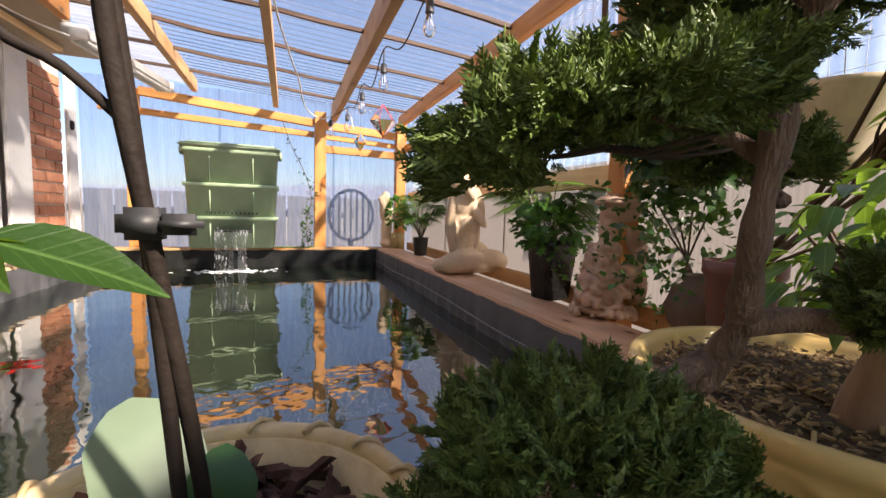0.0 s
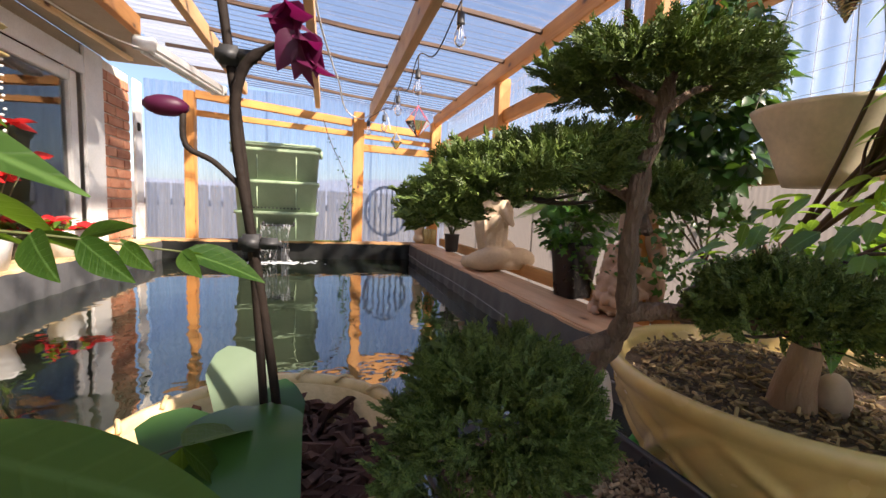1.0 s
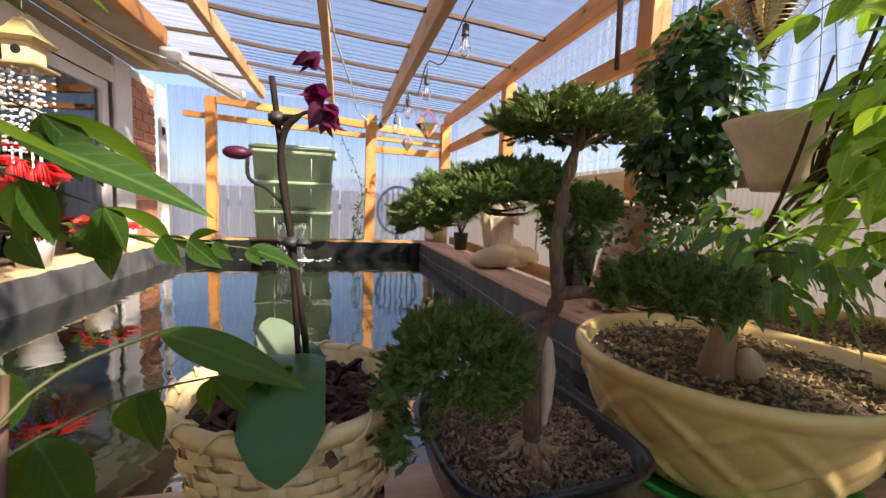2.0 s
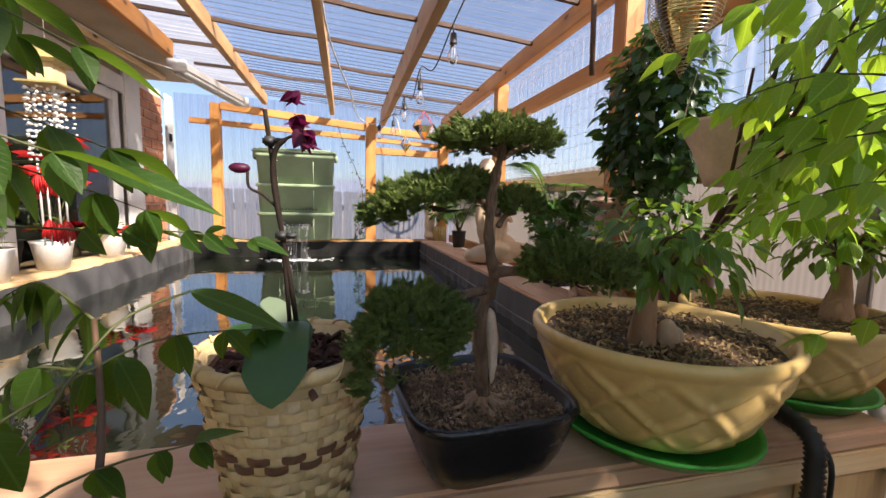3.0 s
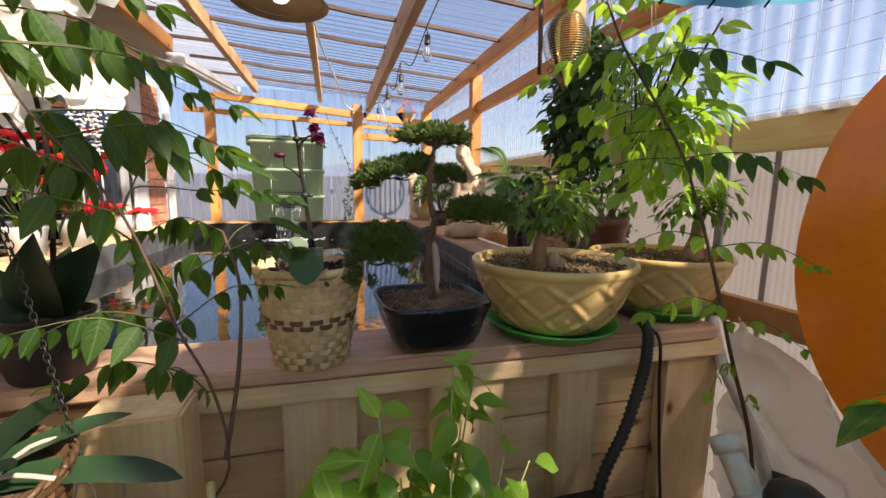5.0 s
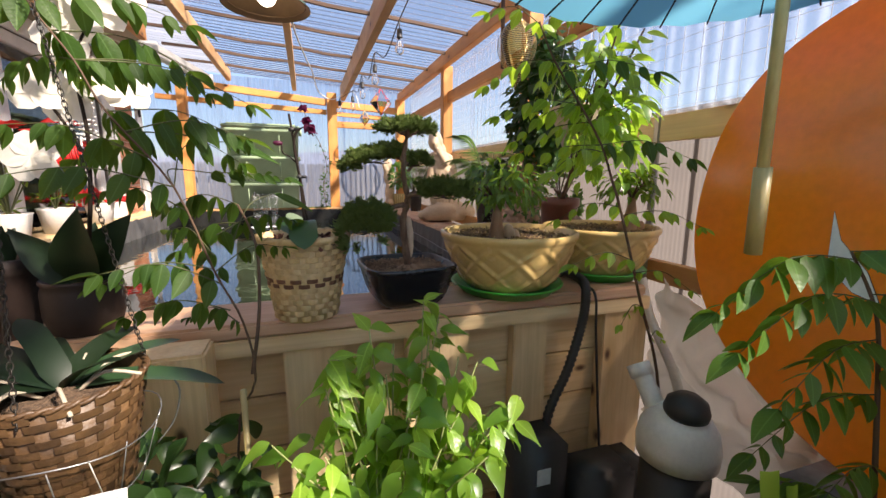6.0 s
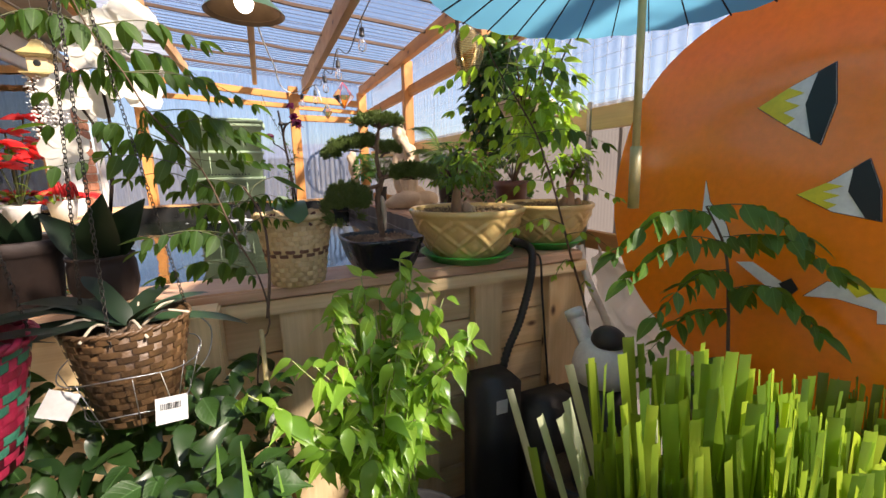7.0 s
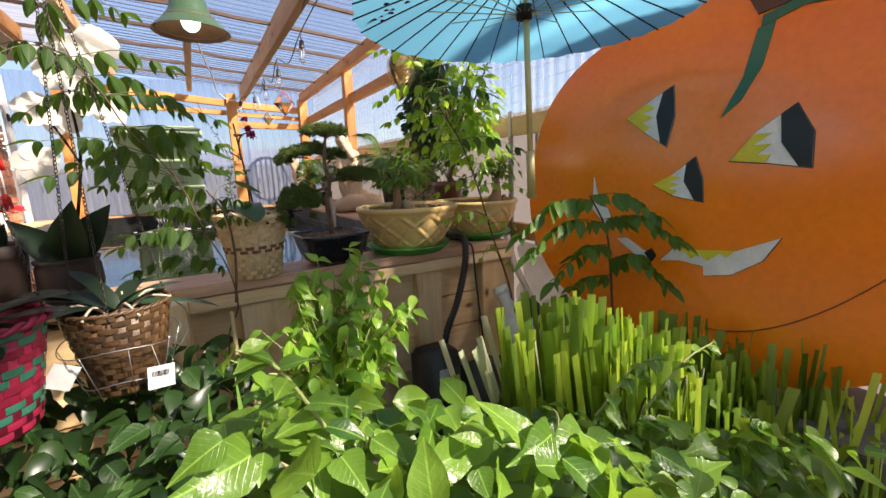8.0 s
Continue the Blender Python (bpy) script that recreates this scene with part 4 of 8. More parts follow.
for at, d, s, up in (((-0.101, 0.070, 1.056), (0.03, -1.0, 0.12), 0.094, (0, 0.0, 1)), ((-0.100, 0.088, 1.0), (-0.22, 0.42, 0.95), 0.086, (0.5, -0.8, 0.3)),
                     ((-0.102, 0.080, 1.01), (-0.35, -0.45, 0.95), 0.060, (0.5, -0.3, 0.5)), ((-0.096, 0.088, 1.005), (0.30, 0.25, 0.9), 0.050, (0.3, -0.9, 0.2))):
    piece("leaf", sheen_me if d[1] > 0.4 else strap_me, turn_to(at, d, up, s), orchid)

# ---- juniper bonsai in a black square pot ----
PXc, PYc = 0.128, 0.120
pot = root("bonsai_pot", (PXc, PYc, CAP), "black glazed square bonsai pot with rounded corners", "pot")
bm = bmesh.new()


def square_ring(bm, c, half, z, n=40, power=5.0, turn=0.08):
    ring = []
    for k in range(n):
        a = 2 * math.pi * k / n
        sc = half / (abs(math.cos(a)) ** power + abs(math.sin(a)) ** power) ** (1 / power)
        ring.append(bm.verts.new((c[0] + sc * math.cos(a + turn), c[1] + sc * math.sin(a + turn), z)))
    return ring


prev = None
for half, z in ((0.001, CAP + 0.002), (0.058, CAP + 0.002), (0.068, CAP + 0.006), (0.079, CAP + 0.018), (0.087, 0.885), (0.0945, 0.910), (0.0995, 0.930), (0.1035, 0.938), (0.1055, 0.943), (0.1050, 0.9475), (0.1015, 0.949), (0.0985, 0.945), (0.093, 0.918), (0.001, 0.914)):
    ring_ = square_ring(bm, (PXc, PYc), half, z)
    if prev:
        for k in range(40):
            bm.faces.new((prev[k], prev[(k + 1) % 40], ring_[(k + 1) % 40], ring_[k]))
    prev = ring_
part("pot_body", bm, BLACK, pot)
soil_disc("soil", (PXc, PYc), 0.092, 0.926, SOIL_TAN, pot, 0.008, 32, True)
chips("crumbled_soil", (PXc, PYc), 0.090, 0.932, 2600, 0.002, 0.007, GRIT_TAN, pot, "tan soil crumbs", 2.2, 0.8, True)

bonsai = root("juniper_bonsai", (0.12, 0.085, 0.93), "small clipped juniper bonsai with cloud-shaped dark green pads", "bonsai tree")
trunk_line = smooth_line([(0.130, 0.100, 0.920), (0.129, 0.098, 0.941), (0.120, 0.085, 0.993), (0.112, 0.072, 1.050), (0.117, 0.058, 1.084), (0.117, 0.046, 1.108), (0.107, 0.037, 1.142), (0.106, 0.031, 1.189), (0.111, 0.026, 1.225), (0.114, 0.024, 1.246)], 5)
bm = bmesh.new()
nT = len(trunk_line)
add_tube(bm, trunk_line, [0.0100 - 0.0066 * (i / nT) ** 0.8 + 0.008 * max(0, 1 - i / 7) ** 2 + 0.0009 * math.sin(i * 1.7) for i in range(nT)], 14)
for v in bm.verts:
    v.co += Vector((noise.noise(v.co * 120), noise.noise(v.co * 120 + Vector((9, 0, 0))), 0)) * 0.0018
part("trunk", bm, BARK, bonsai, "gnarled dark grey-brown trunk")
bm = bmesh.new()
add_tube(bm, smooth_line([(0.1235, 0.073, 1.062), (0.128, 0.074, 1.035), (0.131, 0.078, 1.0), (0.134, 0.085, 0.965)], 4), [0.0015, 0.0045, 0.006, 0.0066, 0.007, 0.007, 0.0068, 0.0064, 0.006, 0.005, 0.004, 0.003, 0.0015], 9)
for v in bm.verts:
    v.co += Vector((noise.noise(v.co * 160), noise.noise(v.co * 160 + Vector((9, 0, 0))), 0)) * 0.0014
part("stripped_wood", bm, surf("bleached_deadwood", (0.62, 0.52, 0.42), (0.48, 0.38, 0.3), 20, 120, 0.7, 0.4), bonsai, "bleached bare wood on the trunk")
for k in range(16):
    a = k * 0.393 + 0.3 + 0.2 * math.sin(k * 2.2)
    p0 = Vector((0.129, 0.097, 0.944))
    reach = 0.035 + 0.022 * ((k * 5) % 4) / 3
    pl = smooth_line([p0, p0 + Vector((0.018 * math.cos(a), 0.018 * math.sin(a), -0.006)), p0 + Vector((0.6 * reach * math.cos(a + 0.25), 0.6 * reach * math.sin(a + 0.25), -0.009)), p0 + Vector((reach * math.cos(a + 0.1), reach * math.sin(a + 0.1), -0.014))], 4)
    tube("root_", pl, [0.0060 - 0.00037 * i for i in range(13)], BARK_PALE, bonsai, 6)
for pts, r in (([(0.118, 0.058, 1.088), (0.085, 0.055, 1.082), (0.04, 0.055, 1.062)], 0.0065), ([(0.116, 0.034, 1.172), (0.098, 0.048, 1.186), (0.065, 0.058, 1.192)], 0.0045),
               ([(0.117, 0.046, 1.108), (0.136, 0.032, 1.112), (0.165, 0.012, 1.110), (0.185, 0.0, 1.11)], 0.0065), ([(0.116, 0.034, 1.160), (0.132, 0.055, 1.170), (0.15, 0.07, 1.172)], 0.0035), ([(0.115, 0.026, 1.228), (0.09, 0.036, 1.242), (0.07, 0.040, 1.247)], 0.003), ([(0.115, 0.026, 1.228), (0.14, 0.033, 1.242), (0.16, 0.035, 1.247)], 0.003)):
    pl = smooth_line(pts, 5)
    tube("branch", pl, [r * (1 - 0.6 * i / len(pl)) for i in range(len(pl))], BARK, bonsai, 8)


def sprig_form():
    """A flat forked spray of scale leaves."""
    vs, fs = [], []

    def needle(a, b, r):
        a, b = Vector(a), Vector(b)
        d = (b - a).normalized()
        s = d.orthogonal().normalized()
        o = d.cross(s)
        k = len(vs)
        for j in range(3):
            w = 2.0944 * j
            vs.append(a + (s * math.cos(w) + o * math.sin(w)) * r)
        vs.append(b)
        for j in range(3):
            fs.append((k + j, k + (j + 1) % 3, k + 3))

    rr = random.Random(3)
    needle((0, 0, 0), (1.0, 0, 0.03), 0.058)
    for i in range(8):
        x, sg_ = 0.16 + 0.095 * i, 1 if i % 2 else -1
        ln = 0.46 * (1.0 - 0.07 * i)
        a = Vector((x, 0, 0))
        e = a + Vector((ln * 0.78, sg_ * ln * 0.55, ln * rr.uniform(-0.3, 0.4)))
        needle(a, e, 0.058)
        for q, side in ((0.35, 1), (0.55, -1), (0.72, 1)):
            m_ = a.lerp(e, q)
            needle(m_, m_ + Vector((0.15, side * 0.10, rr.uniform(-0.07, 0.10))), 0.05)
    return np.array([tuple(v) for v in vs]), fs


SPRIG = sprig_form()


def pad(c, r, tufts, flat=-0.25, extra=(), tilt=0.0):
    """A clipped cloud of juniper: tufts of sprays with gaps between, flat below and domed above."""
    ps, c = [], Vector(c)
    spots = []
    for _ in range(tufts * 2):
        d = rdir(flat, 1.0)
        lump = 1 + 0.20 * noise.noise((d.x * 2.1 + c.x * 50, d.y * 2.1, d.z * 2.1 + c.z * 20))
        spots.append((c + Vector((d.x * r[0], d.y * r[1], d.z * r[2] * (1.0 if d.z > 0 else 0.8))) * rnd.uniform(0.55, 0.95) * lump, Vector((d.x * 0.9, d.y * 0.9, 0.35 + 0.7 * max(0, d.z)))))
    spots += [(Vector(e) + rdir() * 0.006, Vector((e[0] - c.x, e[1] - c.y, 0.02)) * 20) for e in extra for _ in range(3)]
    for p, o in spots:
        p.z += tilt * (p.x - c.x)
        for _ in range(15):
            out_ = o + rdir() * 0.7
            q = p + rdir() * 0.0065
            sz = rnd.uniform(0.0075, 0.0140)
            if clear_of_path(q + out_.normalized() * sz, 0.05):
                ps.append(turn_to(q, out_, rdir(), sz))
    return bake("foliage_pad", SPRIG, ps, JUNIPER, bonsai, "dense dark green needle pad", "", smooth=False)


pad((0.116, 0.040, 1.245), (0.064, 0.052, 0.016), 70, -0.3)
pad((0.050, 0.058, 1.188), (0.066, 0.048, 0.019), 100, -0.35, ((-0.010, 0.050, 1.187), (-0.008, 0.06, 1.180), (0.006, 0.062, 1.180), (0.02, 0.06, 1.178)), 0.24)
pad((0.150, 0.070, 1.178), (0.030, 0.030, 0.018), 26)
pad((0.186, -0.002, 1.116), (0.054, 0.045, 0.024), 78, -0.35)
pad((0.028, 0.034, 1.055), (0.054, 0.048, 0.044), 105, -0.55, ((-0.024, 0.0, 1.02), (-0.03, 0.02, 1.03), (-0.02, 0.0, 1.006), (-0.012, 0.03, 1.012), (-0.028, 0.01, 1.045), (0.01, 0.045, 1.0), (0.06, 0.05, 1.01)))
for k in range(14):
    a = rnd.uniform(0, 6.28)
    c = rnd.choice(((0.116, 0.040, 1.240, 0.04), (0.05, 0.058, 1.178, 0.04), (0.185, 0.0, 1.106, 0.03), (0.03, 0.045, 1.03, 0.035)))
    e = Vector((c[0] + c[3] * math.cos(a), c[1] + c[3] * math.sin(a), c[2] + rnd.uniform(-0.004, 0.004)))
    tube("twig", smooth_line([Vector(c[:3]), Vector(c[:3]).lerp(e, 0.5) + Vector((0, 0, -0.003)), e], 3), [0.0016, 0.0014, 0.0012, 0.001, 0.0009, 0.0007, 0.0005], DRYTWIG, bonsai, 5)


# ---- yellow diamond-relief planters ----
def planter(x, y, r, top, label):
    p = root("ceramic_planter", (x, y, CAP), label, "planter", "yellow planters on the pond cap")
    base, h = CAP + 0.016, top - CAP - 0.016

    def relief(a, rr, z):
        s = (z - base) / h
        if s < 0.06 or s > 0.84 or rr < 0.6 * r:
            return 0.0
        u = a * 10 / (2 * math.pi)
        k = 1.75
        d1 = abs(((u + s * k) % 1) - 0.5) * 2
        d2 = abs(((u - s * k) % 1) - 0.5) * 2
        fade = min(1, (0.84 - s) * 7, (s - 0.06) * 9)
        r1, r2 = math.exp(-((1 - d1) / 0.17) ** 2), math.exp(-((1 - d2) / 0.17) ** 2)
        groove = math.exp(-((0.62 - d1) / 0.10) ** 2) + math.exp(-((0.62 - d2) / 0.10) ** 2)
        return (0.0052 * max(r1, r2) - 0.0016 * groove + 0.0022 * (1 - d1) * (1 - d2)) * fade

    prof = [(0.001, base), (0.56 * r, base)]
    for i in range(1, 54):
        s = i / 54
        prof.append((r * (0.56 + 0.41 * s ** 0.62), base + h * 0.87 * s))
    prof += [(r * 0.985, base + h * 0.88), (r * 1.0, base + h * 0.92), (r * 1.0, base + h * 0.97), (r * 0.975, base + h), (r * 0.93, base + h * 0.985), (r * 0.91, base + h * 0.93), (r * 0.84, base + h * 0.75), (0.001, base + h * 0.74)]
    bm = bmesh.new()
    add_lathe(bm, (x, y, 0), prof, 240, relief)
    part("pot_body", bm, YELLOW, p)
    soil_disc("soil", (x, y), r * 0.885, base + h * 0.86, SOIL, p, 0.008, 36)
    chips("crumbled_soil", (x, y), r * 0.85, base + h * 0.885, 1500, 0.004, 0.011, GRIT, p, "brown soil crumbs and dry bits", 1.6, 0.5)
    s = root("plant_saucer", (x, y, CAP), "bright green plastic plant saucer", "saucer", "green saucers")
    bm = bmesh.new()
    add_lathe(bm, (x, y, 0), [(0.001, CAP + 0.001), (0.66 * r, CAP + 0.001), (0.80 * r, CAP + 0.022), (0.83 * r, CAP + 0.025), (0.82 * r, CAP + 0.029), (0.78 * r, CAP + 0.026), (0.64 * r, CAP + 0.010), (0.001, CAP + 0.010)], 48, lambda a, rr, z: 0.002 * math.sin(a * 3) if rr > 0.1 else 0)
    part("dish", bm, SAUCER, s)
    return p


planter(0.412, 0.142, 0.178, 1.012, "yellow glazed ceramic planter with a raised diamond pattern")
planter(0.762, 0.215, 0.172, 1.005, "yellow glazed diamond-pattern planter on the corner of the cap")


def crown_leaves(plant, me, centre, radius, count, lo, hi, droop=0.35, hole=0.35, keep=None):
    centre = Vector(centre)
    for _ in range(count):
        d = rdir(-0.75, 1.0)
        q = rnd.uniform(hole, 1.0)
        p = centre + Vector((d.x * radius[0], d.y * radius[1], d.z * radius[2])) * q
        if not clear_of_path(p, 0.09) or (keep and not keep(p)):
            continue
        dd = Vector((d.x, d.y, 0.35 * d.z - droop)) + rdir() * 0.6
        piece("leaf", me, turn_to(p, dd, Vector((0, 0, 1)) + 0.5 * d + rdir() * 0.4, rnd.uniform(lo, hi)), plant)


def twigs(plant, base, centre, radius, count, r, material):
    base, centre = Vector(base), Vector(centre)
    for _ in range(count):
        d = rdir(-0.3, 1.0)
        e = centre + Vector((d.x * radius[0], d.y * radius[1], d.z * radius[2])) * 0.85
        mid = base.lerp(e, 0.5) + Vector((0, 0, 0.02)) + rdir() * 0.015
        pl = smooth_line([base, mid, e], 4)
        tube("twig", pl, [r * (1 - 0.75 * i / len(pl)) for i in range(len(pl))], material, plant, 5)


# ginseng ficus in the first planter
gin = root("ginseng_ficus", (0.362, 0.10, 0.995), "ginseng ficus with a swollen pale root and small glossy leaves", "ficus plant")
bm = bmesh.new()
gt = smooth_line([(0.358, 0.10, 0.985), (0.356, 0.098, 1.015), (0.352, 0.09, 1.05), (0.354, 0.086, 1.085)], 5)
add_tube(bm, gt, [0.022 - 0.0009 * i for i in range(len(gt))], 12)
part("trunk", bm, BARK_PALE, gin, "thick tan trunk")
for x, y, r, h in ((0.385, 0.085, 0.015, 0.030), (0.405, 0.092, 0.012, 0.018), (0.378, 0.112, 0.014, 0.026)):
    bm = bmesh.new()
    add_ball(bm, (x, y, 0.998 + h * 0.3), (r, r, h), pose(0, 0, 0, 12, -16, 0), 14, 10)
    part("swollen_root", bm, STONE_PALE, gin, "pale swollen root")
gin_me = form_mesh("leaf", leaf_form(0.44, "ovate", 0.25, 0.3, 6), FICUS_DARK)
twigs(gin, (0.354, 0.086, 1.08), (0.358, 0.085, 1.125), (0.09, 0.09, 0.06), 14, 0.003, STEM_BROWN)
crown_leaves(gin, gin_me, (0.372, 0.09, 1.125), (0.115, 0.11, 0.075), 295, 0.020, 0.036, 0.6, 0.3)

# second ginseng ficus in the corner planter
gin2 = root("ginseng_ficus", (0.83, 0.19, 0.99), "ginseng ficus with a thick orange-brown root in the corner planter", "ficus plant")
bm = bmesh.new()
gt = smooth_line([(0.835, 0.175, 0.975), (0.838, 0.178, 1.01), (0.846, 0.18, 1.045), (0.842, 0.178, 1.09)], 5)
add_tube(bm, gt, [0.030 - 0.0014 * i for i in range(len(gt))], 12)
part("trunk", bm, BARK_PALE, gin2, "thick tan trunk")
for x, y, r, h in ((0.805, 0.165, 0.016, 0.032), (0.865, 0.165, 0.014, 0.024)):
    bm = bmesh.new()
    add_ball(bm, (x, y, 0.990 + h * 0.3), (r, r, h), pose(0, 0, 0, 10, 18, 0), 14, 10)
    part("swollen_root", bm, BARK_PALE, gin2, "tan swollen root")
twigs(gin2, (0.842, 0.178, 1.085), (0.83, 0.17, 1.13), (0.09, 0.08, 0.06), 10, 0.003, STEM_BROWN)
crown_leaves(gin2, gin_me, (0.82, 0.17, 1.13), (0.11, 0.10, 0.075), 150, 0.024, 0.040, 0.5, 0.3)

# taller ficus in a red-brown pot behind the planters
fpot = root("terracotta_pot", (0.79, 0.475, CAP), "dark red-brown glazed pot on the side cap board", "pot")
bm = bmesh.new()
add_lathe(bm, (0.79, 0.475, CAP), [(0.001, 0.001), (0.048, 0.001), (0.066, 0.19), (0.072, 0.20), (0.072, 0.225), (0.064, 0.225), (0.060, 0.20), (0.001, 0.195)], 32)
part("pot_body", bm, plain("red_brown_glaze", (0.16, 0.055, 0.035), 0.35), fpot)
soil_disc("soil", (0.79, 0.475), 0.060, CAP + 0.20, SOIL, fpot)
fic = root("weeping_ficus", (0.79, 0.475, CAP + 0.2), "leafy ficus with thin red-brown stems and bright green leaves", "ficus plant")
for k in range(6):
    e = Vector((0.66 + 0.10 * math.cos(k * 1.1), 0.12 + 0.08 * math.sin(k * 1.1), 1.34 + 0.035 * k))
    pl = smooth_line([(0.785 + 0.010 * math.cos(k), 0.475 + 0.010 * math.sin(k), 1.04), Vector((0.74, 0.33, 1.19)) + rdir() * 0.03, e], 5)
    tube("stem", pl, [0.007 * (1 - 0.75 * i / len(pl)) for i in range(len(pl))], STEM_BROWN, fic, 8)
FIC_FORM = leaf_form(0.56, "ovate", 0.15, 0.28, 7)
fic_me = form_mesh("leaf", FIC_FORM, FICUS)
crown_leaves(fic, fic_me, (0.66, 0.10, 1.34), (0.14, 0.12, 0.22), 150, 0.040, 0.064, 0.5, 0.45)
crown_leaves(fic, fic_me, (0.72, 0.16, 1.20), (0.12, 0.12, 0.11), 45, 0.040, 0.064, 0.5, 0.5)
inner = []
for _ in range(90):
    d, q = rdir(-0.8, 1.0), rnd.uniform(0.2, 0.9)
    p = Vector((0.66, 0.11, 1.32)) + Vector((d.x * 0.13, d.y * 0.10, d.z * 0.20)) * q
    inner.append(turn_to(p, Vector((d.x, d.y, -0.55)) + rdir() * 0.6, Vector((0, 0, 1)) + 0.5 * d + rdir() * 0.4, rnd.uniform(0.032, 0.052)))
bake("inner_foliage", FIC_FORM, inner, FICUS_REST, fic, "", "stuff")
twigs(fic, (0.70, 0.26, 1.24), (0.66, 0.11, 1.32), (0.13, 0.12, 0.20), 18, 0.0028, STEM_BROWN)


# ---- tall plants with feather leaves ----
LEAFLET = form_mesh("leaflet", leaf_form(0.49, "ovate", 0.30, 0.14, 9), PINNATE)
LEAFLET_ROUND = form_mesh("leaflet", leaf_form(0.58, "ovate", 0.14, 0.15, 6), PINNATE_LIGHT)
LEAFLET_NARROW = form_mesh("leaflet", leaf_form(0.48, "ovate", 0.16, 0.2, 6), PINNATE)
LEAFLET_MID = form_mesh("leaflet", leaf_form(0.48, "ovate", 0.16, 0.2, 6), FROND_MID)
LEAFLET_LONG = form_mesh("leaflet", leaf_form(0.30, "ovate", 0.14, 0.10, 22), PINNATE)



def frond(plant, a, b, n, size, sag=0.02, spread=0.9, up=(0, 0, 1), hang=-0.45, form=None):
    """A rachis from a to b with pairs of leaflets and one at the tip."""
    a, b, up, form = Vector(a), Vector(b), Vector(up), form or LEAFLET
    pl = smooth_line([a, a.lerp(b, 0.5) + Vector((0, 0, sag)), b], 5)
    tube("rachis", pl, [0.0011 - 0.00006 * i for i in range(len(pl))], STEM_GREEN, plant, 5)
    axis = (b - a).normalized()
    side = up.cross(axis).normalized()
    for k in range(n):
        s = 0.14 + 0.84 * k / (n - 1)
        p = pl[min(len(pl) - 1, int(s * (len(pl) - 1) + 0.5))]
        for sg in (-1, 1):
            d = axis * (0.40 if hang > -1 else 0.22) + side * sg * spread * 0.6 + Vector((0, 0, hang)) + rdir() * 0.25
            sz = size * rnd.uniform(0.8, 1.15) * (0.75 + 0.4 * math.sin(math.pi * min(1, s + 0.15)))
            if clear_of_path(p + d.normalized() * sz * 0.6, 0.055) and clear_of_path(p + d.normalized() * sz, 0.05) and clear_of_path(p, 0.05):
                piece("leaflet", form, turn_to(p, d, side * sg * 0.8 + up * 0.5 + rdir() * 0.35, sz), plant)
    if clear_of_path(b + axis * size * 0.7, 0.055):
        piece("leaflet", form, turn_to(b, axis + Vector((0, 0, -0.25)), up, size * 1.25), plant)


def nursery_pot(x, y, r, h, z=0.0):
    p = root("nursery_pot", (x, y, z), "black plastic nursery pot filled with dark soil", "pot", "nursery pots on the ground")
    bm = bmesh.new()
    add_lathe(bm, (x, y, z), [(0.001, 0), (r * 0.75, 0), (r * 0.98, h * 0.9), (r * 1.04, h * 0.9), (r * 1.04, h), (r * 0.97, h), (r * 0.9, h * 0.85), (0.001, h * 0.84)], 28)
    part("pot_body", bm, BLACKPLASTIC, p)
    soil_disc("soil", (x, y), r * 0.92, z + h * 0.9, SOIL, p)
    return p


nursery_pot(-0.2, -0.2, 0.12, 0.30)
fe = root("feather_leaf_plant", (-0.2, -0.2, 0.27), "slender young tree with feather-shaped green leaves tied to a cane", "potted tree", "feather-leaf plants")
tube("cane", [(-0.192, -0.216, 0.25), (-0.19, -0.216, 0.845)], 0.0045, BAMBOO, fe, 7, "cut bamboo cane")
tube("stem", smooth_line([(-0.205, -0.2, 0.26), (-0.206, -0.2, 0.74), (-0.175, -0.2, 0.85), (-0.185, -0.2, 0.94), (-0.215, -0.2, 1.016), (-0.253, -0.2, 1.132), (-0.316, -0.2, 1.223), (-0.341, -0.2, 1.28), (-0.376, -0.2, 1.34), (-0.40, -0.2, 1.42)], 4), [0.0019 - 0.000025 * i for i in range(37)], STEM_BROWN, fe, 7)
tube("stem", smooth_line([(-0.178, -0.2, 0.86), (-0.166, -0.17, 0.95), (-0.17, -0.12, 1.04), (-0.20, -0.06, 1.10)], 4), [0.003 - 0.0001 * i for i in range(13)], STEM_BROWN, fe, 6)
